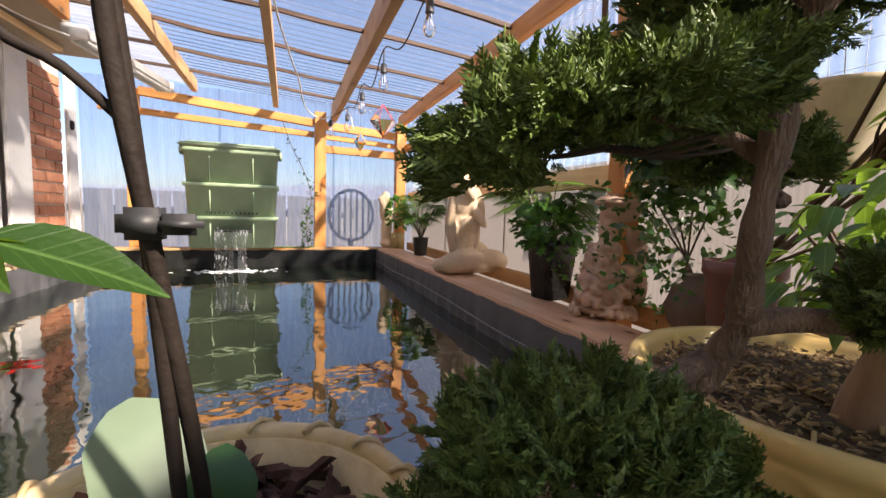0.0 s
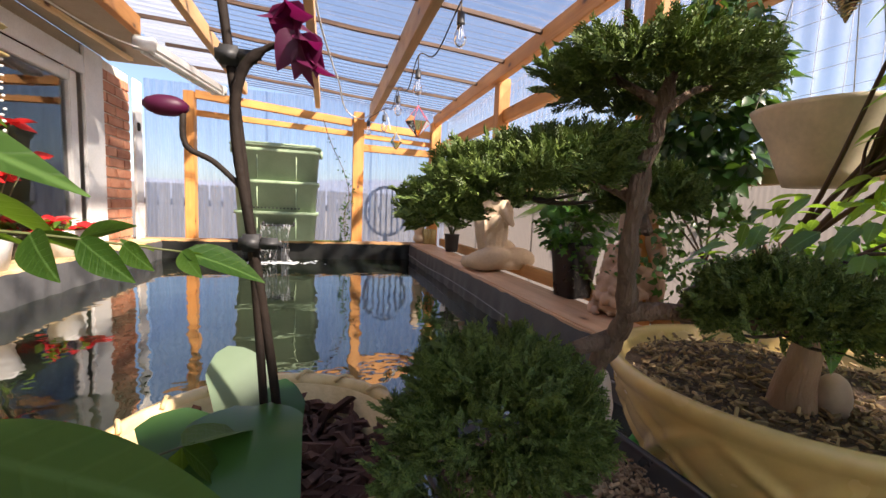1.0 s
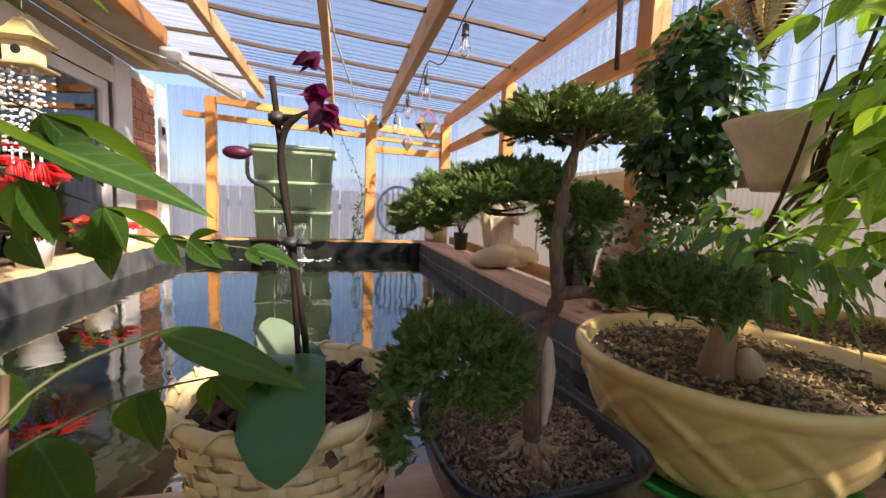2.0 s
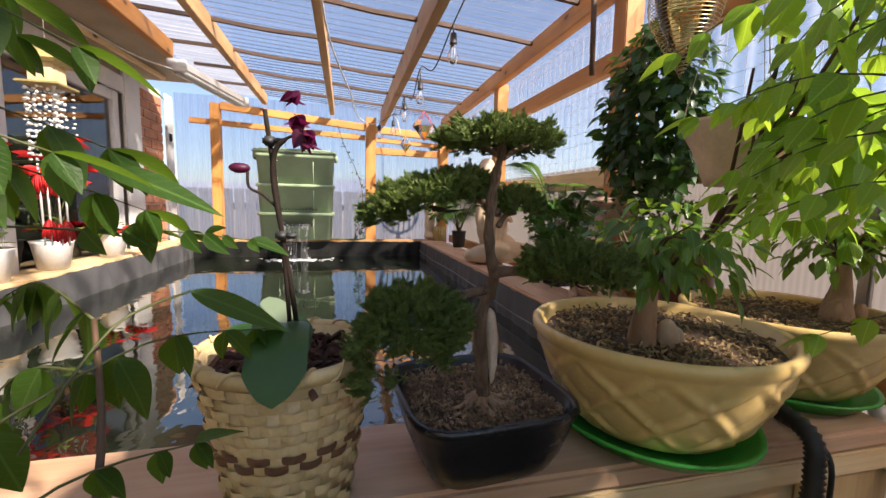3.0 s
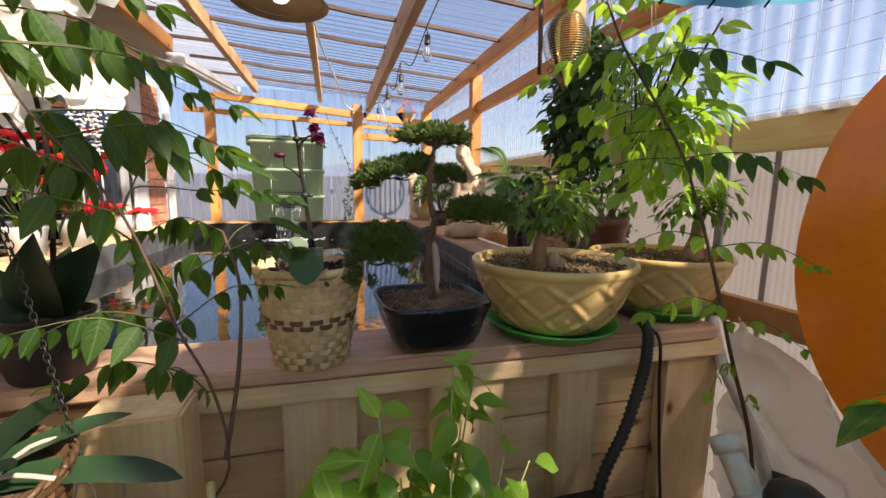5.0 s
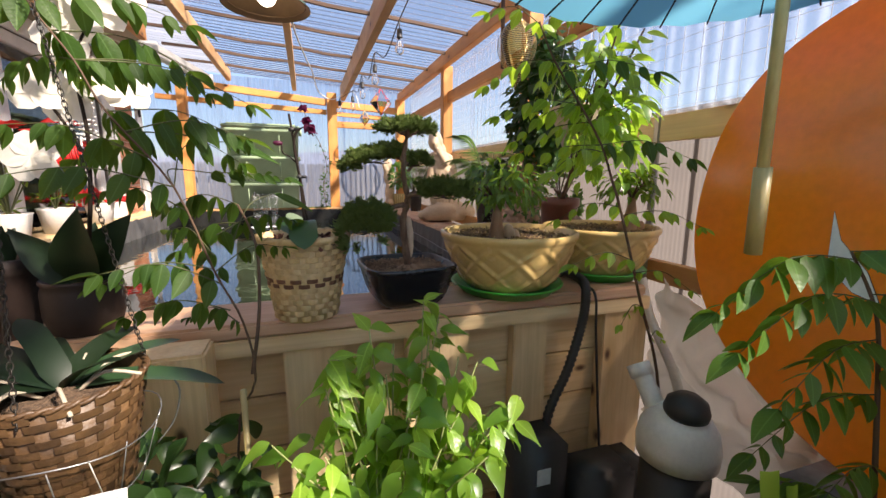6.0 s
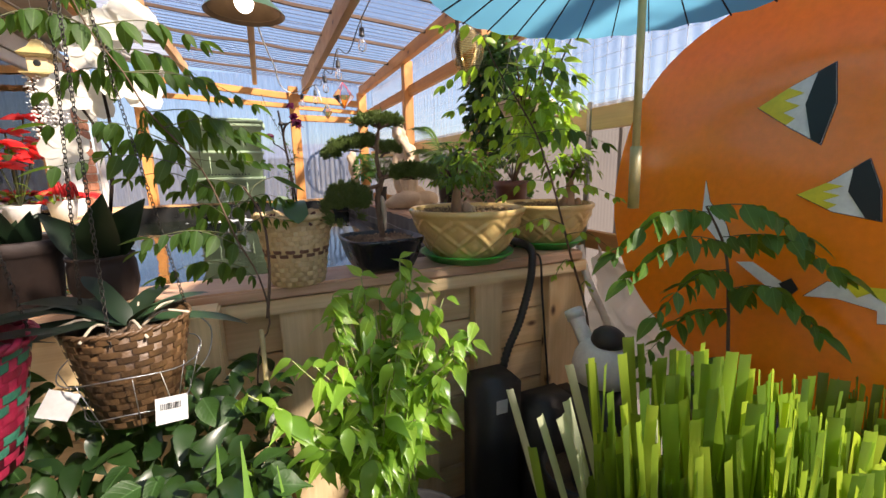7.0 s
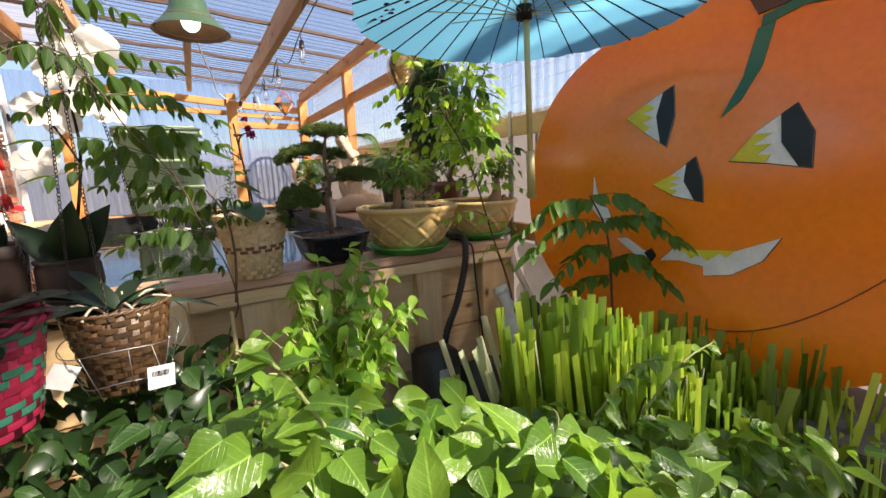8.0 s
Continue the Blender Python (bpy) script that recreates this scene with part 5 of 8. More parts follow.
for a, b, n, s in (((-0.337, -0.2, 1.28), (-0.165, -0.125, 1.252), 7, 0.040), ((-0.316, -0.2, 1.223), (-0.36, -0.06, 1.20), 6, 0.042), ((-0.30, -0.2, 1.20), (-0.20, 0.02, 1.17), 7, 0.046),
                   ((-0.24, -0.2, 1.10), (-0.38, -0.10, 1.12), 7, 0.042), ((-0.215, -0.2, 1.016), (-0.13, -0.10, 1.03), 6, 0.036),
                   ((-0.215, -0.2, 1.02), (-0.36, -0.16, 1.00), 7, 0.042), ((-0.20, -0.06, 1.10), (-0.33, 0.06, 1.09), 7, 0.045), ((-0.19, -0.08, 1.07), (-0.30, -0.02, 1.02), 6, 0.040),
                   ((-0.376, -0.2, 1.34), (-0.24, -0.10, 1.36), 7, 0.044), ((-0.376, -0.2, 1.34), (-0.50, -0.12, 1.36), 7, 0.044), ((-0.40, -0.2, 1.42), (-0.30, -0.08, 1.46), 6, 0.046), ((-0.40, -0.2, 1.42), (-0.52, -0.22, 1.46), 6, 0.046),
                   ((-0.341, -0.2, 1.28), (-0.47, -0.10, 1.26), 7, 0.044), ((-0.19, -0.2, 0.94), (-0.27, -0.12, 0.93), 5, 0.03),
                   ((-0.316, -0.2, 1.223), (-0.205, -0.02, 1.215), 6, 0.052), ((-0.28, -0.2, 1.17), (-0.42, -0.04, 1.17), 7, 0.046), ((-0.36, -0.2, 1.31), (-0.26, -0.02, 1.315), 7, 0.05), ((-0.36, -0.2, 1.31), (-0.40, -0.03, 1.29), 7, 0.048),
                   ((-0.253, -0.2, 1.132), (-0.42, -0.26, 1.14), 7, 0.046), ((-0.30, -0.2, 1.2), (-0.17, -0.14, 1.20), 7, 0.044), ((-0.341, -0.2, 1.28), (-0.23, -0.06, 1.275), 7, 0.046), ((-0.21, -0.2, 1.0), (-0.33, -0.24, 1.03), 7, 0.044), ((-0.376, -0.2, 1.34), (-0.46, -0.28, 1.31), 7, 0.046), ((-0.28, -0.2, 1.17), (-0.44, -0.20, 1.20), 7, 0.046), ((-0.20, -0.2, 0.96), (-0.34, -0.16, 0.95), 7, 0.042), ((-0.22, -0.14, 1.06), (-0.12, 0.02, 1.065), 6, 0.04), ((-0.215, -0.2, 1.04), (-0.30, -0.06, 1.06), 7, 0.044), ((-0.40, -0.2, 1.40), (-0.42, -0.03, 1.43), 7, 0.05)):
    frond(fe, a, b, max(4, n - 1), s * (0.92 if b[1] > -0.05 else 0.78), 0.02, 0.6, hang=-0.95)
tube("rachis", smooth_line([(-0.253, -0.2, 1.132), (-0.29, -0.08, 1.155), (-0.285, 0.0, 1.157), (-0.24, 0.045, 1.150)], 5), 0.0010, STEM_GREEN, fe, 5)
frond(fe, (-0.26, 0.030, 1.153), (-0.128, 0.050, 1.143), 7, 0.031, 0.004, 0.85, (0.1, -0.45, 0.85), -0.25)
piece("leaflet", LEAFLET_LONG, turn_to((-0.213, -0.027, 1.204), (0.085, 0.005, -0.030), (0.2, -0.5, 0.85), 0.090), fe)
tube("rachis", smooth_line([(-0.253, -0.2, 1.132), (-0.26, -0.10, 1.19), (-0.213, -0.027, 1.204)], 5), 0.0009, STEM_GREEN, fe, 5)
piece("leaflet", LEAFLET_LONG, turn_to((-0.142, -0.062, 1.118), (0.063, 0.0, -0.027), (0.1, -0.5, 0.85), 0.070), fe)
tube("rachis", smooth_line([(-0.2, -0.13, 1.05), (-0.18, -0.08, 1.10), (-0.142, -0.062, 1.118)], 5), 0.0009, STEM_GREEN, fe, 5)

nursery_pot(0.60, -0.22, 0.12, 0.30)
f2 = root("feather_leaf_plant", (0.60, -0.2, 0.27), "tall arching young tree with feather-shaped green leaves", "potted tree", "feather-leaf plants")
st2 = smooth_line([(0.60, -0.2, 0.26), (0.615, -0.205, 0.55), (0.592, -0.20, 0.746), (0.542, -0.19, 0.90), (0.521, -0.182, 0.978), (0.494, -0.165, 1.091), (0.474, -0.16, 1.144), (0.448, -0.155, 1.209), (0.396, -0.15, 1.284), (0.344, -0.14, 1.357), (0.318, -0.13, 1.42)], 4)
tube("stem", st2, [0.0036 - 0.00005 * i for i in range(len(st2))], STEM_BROWN, f2, 7)
for a, b, n, s, dark in (((0.36, -0.142, 1.335), (0.485, -0.235, 1.325), 6, 0.056, 1), ((0.448, -0.155, 1.209), (0.615, -0.205, 1.185), 7, 0.056, 1), ((0.455, -0.157, 1.195), (0.315, -0.20, 1.158), 5, 0.054, 0), ((0.398, -0.15, 1.28), (0.32, -0.05, 1.22), 6, 0.048, 0),
                         ((0.345, -0.14, 1.355), (0.39, 0.0, 1.30), 6, 0.048, 0), ((0.42, -0.15, 1.25), (0.50, -0.03, 1.18), 6, 0.050, 0), ((0.494, -0.165, 1.091), (0.42, -0.07, 1.06), 5, 0.048, 0), ((0.50, -0.168, 1.075), (0.665, -0.205, 1.050), 7, 0.046, 0),
                         ((0.521, -0.182, 0.985), (0.37, -0.20, 0.99), 5, 0.048, 0), ((0.525, -0.184, 0.96), (0.60, -0.25, 0.935), 4, 0.034, 0), ((0.32, -0.13, 1.415), (0.25, -0.06, 1.45), 5, 0.044, 0), ((0.32, -0.13, 1.41), (0.42, -0.10, 1.45), 6, 0.046, 0),
                         ((0.545, -0.19, 0.89), (0.47, -0.22, 0.87), 4, 0.030, 0), ((0.57, -0.195, 0.82), (0.63, -0.17, 0.80), 4, 0.028, 0), ((0.35, -0.14, 1.35), (0.45, -0.07, 1.33), 6, 0.046, 0),
                         ((0.398, -0.15, 1.28), (0.29, -0.03, 1.27), 6, 0.050, 0), ((0.345, -0.14, 1.355), (0.27, -0.02, 1.33), 6, 0.050, 0), ((0.42, -0.15, 1.25), (0.36, 0.0, 1.20), 6, 0.050, 0), ((0.448, -0.155, 1.209), (0.34, -0.03, 1.16), 6, 0.046, 0),
                         ((0.36, -0.14, 1.33), (0.43, 0.02, 1.29), 6, 0.050, 0), ((0.41, -0.15, 1.265), (0.50, 0.01, 1.235), 6, 0.050, 0)):
    frond(f2, a, b, max(4, n - 1), s * 0.64, hang=-0.75, form=LEAFLET_NARROW if dark else LEAFLET_ROUND)
nursery_pot(0.62, -0.60, 0.12, 0.30)
f3 = root("feather_leaf_plant", (0.60, -0.58, 0.27), "low feather-leaf plant with drooping dark green fronds", "potted tree", "feather-leaf plants")
st3 = smooth_line([(0.62, -0.6, 0.26), (0.655, -0.54, 0.6), (0.678, -0.50, 0.85), (0.672, -0.485, 0.96), (0.632, -0.465, 1.047)], 5)
tube("stem", st3, [0.0045 - 0.00013 * i for i in range(len(st3))], STEM_BROWN, f3, 7)
for a, b, n, s in (((0.64, -0.468, 1.035), (0.44, -0.425, 0.985), 9, 0.046), ((0.632, -0.465, 1.047), (0.70, -0.60, 1.05), 8, 0.044), ((0.672, -0.482, 0.975), (0.43, -0.47, 0.955), 10, 0.046), ((0.668, -0.48, 0.985), (0.69, -0.66, 0.98), 9, 0.044), ((0.675, -0.49, 0.92), (0.47, -0.50, 0.89), 10, 0.044),
                   ((0.678, -0.495, 0.88), (0.66, -0.66, 0.87), 9, 0.042), ((0.678, -0.50, 0.84), (0.50, -0.46, 0.80), 9, 0.040), ((0.67, -0.52, 0.74), (0.50, -0.54, 0.75), 8, 0.040), ((0.66, -0.53, 0.66), (0.56, -0.44, 0.70), 7, 0.038)):
    b = (b[0], b[1], b[2] - rnd.uniform(0.0, 0.05))
    frond(f3, a, b, n + 1, s * 1.05, rnd.uniform(0.02, 0.045), 1.0, hang=-0.42, form=LEAFLET_MID)

# ---- plants in front of the pond ----
nursery_pot(0.03, -0.36, 0.14, 0.42)
bj = root("benjamin_ficus", (0.03, -0.36, 0.38), "bushy young ficus with light green drooping pointed leaves", "ficus plant")
BJ_STEM = plain("pale_green_stem", (0.30, 0.34, 0.12), 0.6)
bj_me = form_mesh("leaf", leaf_form(0.46, "lance", 0.25, 0.45, 8, 0.18), FICUS)
bj_spots, bj_top = [], []
for k in range(60):
    a = k * 2.4
    e = Vector((-0.015 + (0.05 + 0.18 * rnd.random()) * math.cos(a), -0.36 + (0.03 + 0.13 * rnd.random()) * math.sin(a), rnd.uniform(0.66, 0.90)))
    if k < 4:
        e = Vector(((0.08, -0.21, 0.95), (-0.02, -0.30, 0.945), (-0.075, -0.33, 0.925), (0.11, -0.20, 0.925))[k])
    elif k < 16:
        e = Vector((-0.08 + 0.016 * (k - 4), -0.27 - 0.012 * (k * 5 % 7), 0.85 + 0.011 * (k * 3 % 8)))
    pl = smooth_line([(0.0 + 0.04 * math.cos(a), -0.36 + 0.03 * math.sin(a), 0.38), Vector((0.0, -0.36, 0.60)).lerp(e, 0.35) + rdir() * 0.02, e], 6)
    tube("stem", pl, [0.0024 * (1 - 0.65 * i / len(pl)) for i in range(len(pl))], BJ_STEM, bj, 6)
    for i in range(4, len(pl)):
        for _ in range(1 if i % 3 == 0 or k < 4 else 2):
            d = Vector((rnd.gauss(0, 1), rnd.gauss(-0.25, 1), rnd.uniform(-1.0, 0.2)))
            bj_spots.append(turn_to(pl[i] + rdir() * 0.006, d, Vector((0, -0.2, 1)) + rdir() * 0.4, rnd.uniform(0.032, 0.058)))
for tip in ((0.08, -0.21, 0.95), (0.11, -0.20, 0.925), (-0.02, -0.30, 0.945), (-0.075, -0.33, 0.925)):
    for q in range(5):
        d = Vector((rnd.gauss(0, 1), rnd.gauss(-0.2, 0.8), 0.9 if q == 0 else rnd.uniform(-0.9, 0.3)))
        bj_top.append(turn_to(Vector(tip) + Vector((0, 0, -0.016 * q)), d, Vector((0, -0.4, 1)) + rdir() * 0.5, rnd.uniform(0.034, 0.05)))
rnd.shuffle(bj_spots)
bj_spots = bj_top + bj_spots
for m in bj_spots[:290]:
    piece("leaf", bj_me, m, bj)
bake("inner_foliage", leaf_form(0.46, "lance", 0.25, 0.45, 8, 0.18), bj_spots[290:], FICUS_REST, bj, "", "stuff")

# clipped sheaf of strap blades
gr = root("clipped_strap_plant", (0.42, -0.78, 0.0), "dense clump of flat green blades cut off square at the top", "grass plant")
blade_me = []
for w in (0.0068, 0.0105, 0.0086):
    vs, fs = [], []
    for i in range(6):
        s = i / 5
        for e, up_ in ((-1, 0.18), (0, 0.0), (1, 0.18)):
            vs.append((e * w * (0.8 + 0.2 * s), up_ * w + 0.02 * s * s, s))
    for i in range(5):
        for j in range(2):
            k = 3 * i + j
            fs.append((k, k + 1, k + 4, k + 3))
    blade_form = (np.array(vs), fs)
    blade_me.append(form_mesh("blade", blade_form, BLADE))
pale_blade = form_mesh("blade", blade_form, BLADE_PALE)
blade_rest = []
for i in range(520):
    u, v = rnd.random() ** 0.75, rnd.random()
    x = 0.165 + 0.50 * u + rnd.uniform(-0.02, 0.02)
    y = -0.63 - 0.21 * v - 0.13 * u
    top = 0.900 - 0.14 * max(0, u - 0.35) - 0.13 * v * (0.4 + u) + rnd.uniform(-0.028, 0.014) - (rnd.uniform(0.06, 0.13) if rnd.random() < 0.4 else 0)
    lean = rnd.gauss(0, 2.4) + (u - 0.4) * 9
    if i < 7:
        x, y, lean, top = 0.115 + 0.012 * i, -0.60 - 0.012 * i, -13 - 6 * rnd.random(), 0.815 + 0.010 * i
    h = (top - 0.42)
    if not clear_of_path(Vector((x, y, top)), 0.14):
        continue
    m = pose(x - math.sin(radians(lean)) * h, y, 0.42, rnd.gauss(0, 3), lean, rnd.uniform(-45, 45)) @ Matrix.Diagonal((rnd.uniform(0.65, 1.0), 1, h, 1))
    if i < 7:
        piece("blade", pale_blade, m, gr)
    elif i < 220:
        piece("blade", rnd.choice(blade_me), m, gr)
    else:
        blade_rest.append(m)
for i in range(90):
    x, y = rnd.uniform(0.50, 0.72), rnd.uniform(-1.06, -0.90)
    lean = rnd.uniform(5, 38)
    m = pose(x, y, 0.44, rnd.gauss(0, 6), lean, rnd.uniform(-50, 50)) @ Matrix.Diagonal((rnd.uniform(0.65, 1.0), 1, rnd.uniform(0.22, 0.36), 1))
    if i < 60:
        piece("blade", rnd.choice(blade_me), m, gr)
    else:
        blade_rest.append(m)
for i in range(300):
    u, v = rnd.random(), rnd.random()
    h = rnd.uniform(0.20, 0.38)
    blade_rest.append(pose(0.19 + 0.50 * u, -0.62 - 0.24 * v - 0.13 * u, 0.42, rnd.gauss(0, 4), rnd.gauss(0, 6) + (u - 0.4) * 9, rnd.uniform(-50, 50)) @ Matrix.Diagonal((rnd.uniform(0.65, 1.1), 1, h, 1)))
bake("inner_growth", blade_form, blade_rest, BLADE_SHADED, gr, "", "stuff")
tub2 = root("planter_box", (0.42, -0.78, 0), "dark plastic trough planter full of clipped blades", "planter")
bm = bmesh.new()
add_box(bm, (0.44, -0.85, 0.23), (0.62, 0.56, 0.46), None, 0.02)
part("trough", bm, BLACKPLASTIC, tub2)

# heart-leaved vine close to the end of the walk
nursery_pot(-0.02, -0.86, 0.16, 0.46)
nursery_pot(-0.42, -0.62, 0.15, 0.42)
po = root("heart_leaf_vine", (0.05, -0.80, 0.44), "trailing vine with glossy heart-shaped light green leaves", "vine", "heart-leaf vines")
HEART_FORMS = [leaf_form(0.66, "heart", 0.34, 0.30, 9, 0.16), leaf_form(0.50, "ovate", 0.40, 0.40, 8, 0.14), leaf_form(0.58, "ovate", 0.30, 0.22, 8, 0.18)]
po_mes = [form_mesh("leaf", f, POTHOS) for f in HEART_FORMS]
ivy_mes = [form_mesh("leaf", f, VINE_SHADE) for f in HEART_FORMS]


def vine_bed(plant, mes, rest, x0, x1, y0, y1, top, count, lo, hi, depth=0.16):
    """Overlapping leaves on a bumpy bed; the first 290 are pieces, the deeper ones are joined in a green darkened for
    shade.
    """
    spots = []
    for _ in range(count):
        x, y = rnd.uniform(x0, x1), rnd.uniform(y0, y1)
        q = rnd.random() ** 1.5
        p = Vector((x, y, top(x, y) - depth * q))
        if not clear_of_path(p, 0.16):
            continue
        d = Vector((rnd.gauss(0, 1), rnd.gauss(-0.6, 0.9), rnd.uniform(-0.9, 0.4)))
        spots.append((q, rnd.randrange(3), turn_to(p, d, Vector((0.2, -0.45, 1)) + rdir() * 0.75, lo + (hi - lo) * rnd.random() ** 1.4)))
    spots.sort(key=lambda e: e[0])
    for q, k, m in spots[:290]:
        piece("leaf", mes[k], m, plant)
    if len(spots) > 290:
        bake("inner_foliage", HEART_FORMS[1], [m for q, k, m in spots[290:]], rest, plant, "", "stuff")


vine_bed(po, po_mes, POTHOS_SHADED, -0.24, 0.50, -1.04, -0.79, lambda x, y: 0.955 - 0.44 * (x + 0.193) + 0.16 * max(0, x - 0.2) - 0.30 * (y + 0.86) + 0.022 * math.sin(x * 23 + y * 11), 1500, 0.020, 0.052, 0.2)
for k in range(12):
    x = -0.14 + 0.05 * k
    pl = smooth_line([(0.0 + 0.01 * k, -0.84, 0.44), (x, -0.84, 0.68), (x + 0.02, -0.86, 0.80), (x + 0.03 * math.sin(k), -0.87, 0.93 - 0.50 * (x + 0.193) + 0.14 * max(0, x - 0.2))], 4)
    tube("stem", pl, [0.0025 - 0.0001 * i for i in range(len(pl))], STEM_GREEN, po, 6)
for k in range(7):
    bx, by = -0.20 + 0.075 * k, -0.84 - 0.02 * (k % 3)
    base = Vector((bx, by, 0.925 - 0.50 * (bx + 0.193) + 0.14 * max(0, bx - 0.2)))
    tip = base + Vector((rnd.uniform(-0.05, 0.03), rnd.uniform(-0.03, 0.03), rnd.uniform(0.03, 0.06)))
    tube("stem", smooth_line([base, base.lerp(tip, 0.6) + Vector((0.01, 0, 0.01)), tip], 4), [0.002 - 0.00015 * i for i in range(9)], BJ_STEM, po, 5)
    for i in range(7):
        piece("leaf", po_mes[1], turn_to(base.lerp(tip, 0.3 + 0.11 * i), rdir(-0.4, 0.5), (0, -0.3, 1), 0.026 - 0.002 * i), po)
for a, b in (((0.24, -0.88, 0.80), (0.385, -0.89, 0.865)), ((0.16, -0.87, 0.82), (0.245, -0.895, 0.885)), ((-0.16, -0.88, 0.93), (-0.215, -0.887, 1.015))):
    a, b = Vector(a), Vector(b)
    pl = smooth_line([a, a.lerp(b, 0.55) + Vector((0, 0, 0.016)), b], 6)
    tube("stem", pl, [0.0019 - 0.00008 * i for i in range(len(pl))], BJ_STEM, po, 6)
    for i in range(1, len(pl)):
        d = Vector((rnd.gauss(0.2, 0.8), rnd.gauss(-0.5, 0.5), rnd.uniform(-0.5, 0.4)))
        piece("leaf", po_mes[i % 3], turn_to(pl[i], d, Vector((0, -0.4, 1)) + rdir() * 0.4, 0.034 - 0.0014 * i), po)
# same leaf shapes as above, in the green darkened to stand for shade
po2 = root("heart_leaf_vine", (-0.42, -0.60, 0.4), "heart-leaf ivy coloured dark to stand for shade below the hanging baskets", "vine", "heart-leaf vines")
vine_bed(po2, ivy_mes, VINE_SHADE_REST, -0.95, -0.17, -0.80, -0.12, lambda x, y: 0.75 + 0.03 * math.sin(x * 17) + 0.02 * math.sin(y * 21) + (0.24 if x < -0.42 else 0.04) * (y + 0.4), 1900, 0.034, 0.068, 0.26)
bl = root("strap_leaf_plant", (-0.22, -0.42, 0.3), "plant with long upright sword-shaped leaves", "plant")
sw_me = form_mesh("leaf", leaf_form(0.11, "lance", 0.3, 0.25, 9), FICUS_DARK)
for k in range(9):
    a = k * 0.7
    piece("leaf", sw_me, turn_to((-0.22 + 0.02 * math.cos(a), -0.50 + 0.02 * math.sin(a), 0.42), (0.35 * math.cos(a), 0.35 * math.sin(a), 1), (math.cos(a), math.sin(a), 0.2), rnd.uniform(0.28, 0.42)), bl)
nursery_pot(-0.22, -0.50, 0.10, 0.44)

# ---- hanging baskets at the near end ----
def chain(parent, a, b, link=0.0085):
    a, b = Vector(a), Vector(b)
    n = max(2, int((b - a).length / (link * 0.78)))
    d = (b - a).normalized()
    s = d.orthogonal().normalized()
    bm = bmesh.new()
    for i in range(n):
        c = a.lerp(b, (i + 0.5) / n)
        side = s if i % 2 else d.cross(s)
        pts = [c + d * (link * 0.55 * math.cos(t)) + side * (link * 0.3 * math.sin(t)) for t in np.linspace(0, 2 * math.pi, 9)]
        add_tube(bm, pts, 0.0007, 4, False)
    return part("chain", bm, CHAIN, parent, "dark hanging chain")


HB = (-0.370, -0.262)
hb = root("hanging_wicker_basket", (HB[0], HB[1], 0.755), "brown woven wicker basket hanging on chains in a wire holder", "hanging basket")
basket_core("basket_wall", HB, 0.052, 0.079, 0.760, 0.912, WICKER, hb)
weave("weave", HB, 0.0545, 0.0815, 0.763, 0.912, 14, 26, WICKER, hb, thick=0.0007)
twisted_rim("rim", HB, 0.0795, 0.913, WICKER, hb, 0.0026, 36)
for z, r in ((0.850, 0.090), (0.785, 0.068)):
    tube("wire_ring", [(HB[0] + r * math.cos(a), HB[1] + r * math.sin(a), z + 0.005 * math.sin(3 * a)) for a in np.linspace(0, 2 * math.pi, 33)], 0.0009, METAL, hb, 5)
for k in range(8):
    a = k * math.pi / 4 + 0.2
    tube("wire_stay", [(HB[0] + 0.088 * math.cos(a), HB[1] + 0.088 * math.sin(a), 0.850), (HB[0] + 0.06 * math.cos(a), HB[1] + 0.06 * math.sin(a), 0.757)], 0.0007, METAL, hb, 5)
tube("wire_loop", smooth_line([(HB[0] + 0.075, HB[1] + 0.04, 0.90), (HB[0] + 0.100, HB[1] + 0.05, 0.865), (HB[0] + 0.094, HB[1] + 0.045, 0.82), (HB[0] + 0.072, HB[1] + 0.04, 0.79)], 5), 0.0012, METAL, hb, 5)
for a in (0.5, 2.6, 4.7):
    chain(hb, (HB[0] + 0.082 * math.cos(a), HB[1] + 0.082 * math.sin(a), 0.90), (HB[0] - 0.02, HB[1] + 0.03, 1.55))
soil_disc("bark_bed", HB, 0.073, 0.892, SOIL, hb, 0.01)
tag_at = Matrix.Translation((-0.316, -0.333, 0.787)) @ pose(0, 0, 0, 4, 5, 12)
bm = bmesh.new()
add_box(bm, (0, 0, 0), (0.040, 0.0012, 0.042))
bmesh.ops.transform(bm, matrix=tag_at, verts=bm.verts)
tg = part("price_tag", bm, TAG, hb, "white price tag", False)
tube("tag_thread", [(-0.316, -0.333, 0.808), (-0.322, -0.337, 0.850)], 0.0006, CORD, tg, 4)
for k in range(12):
    bm = bmesh.new()
    add_box(bm, (-0.0135 + 0.0022 * k, -0.0014, 0.007), (rnd.choice((0.0007, 0.0013)), 0.0008, 0.010))
    bmesh.ops.transform(bm, matrix=tag_at, verts=bm.verts)
    part("printed_bar", bm, PAINT_BLACK, tg, "", False)
bm = bmesh.new()
add_box(bm, (-0.448, -0.316, 0.818), (0.036, 0.0015, 0.042), pose(0, 0, 0, 6, 30, 10))
part("card_tag", bm, TAG, hb, "white care card", False)

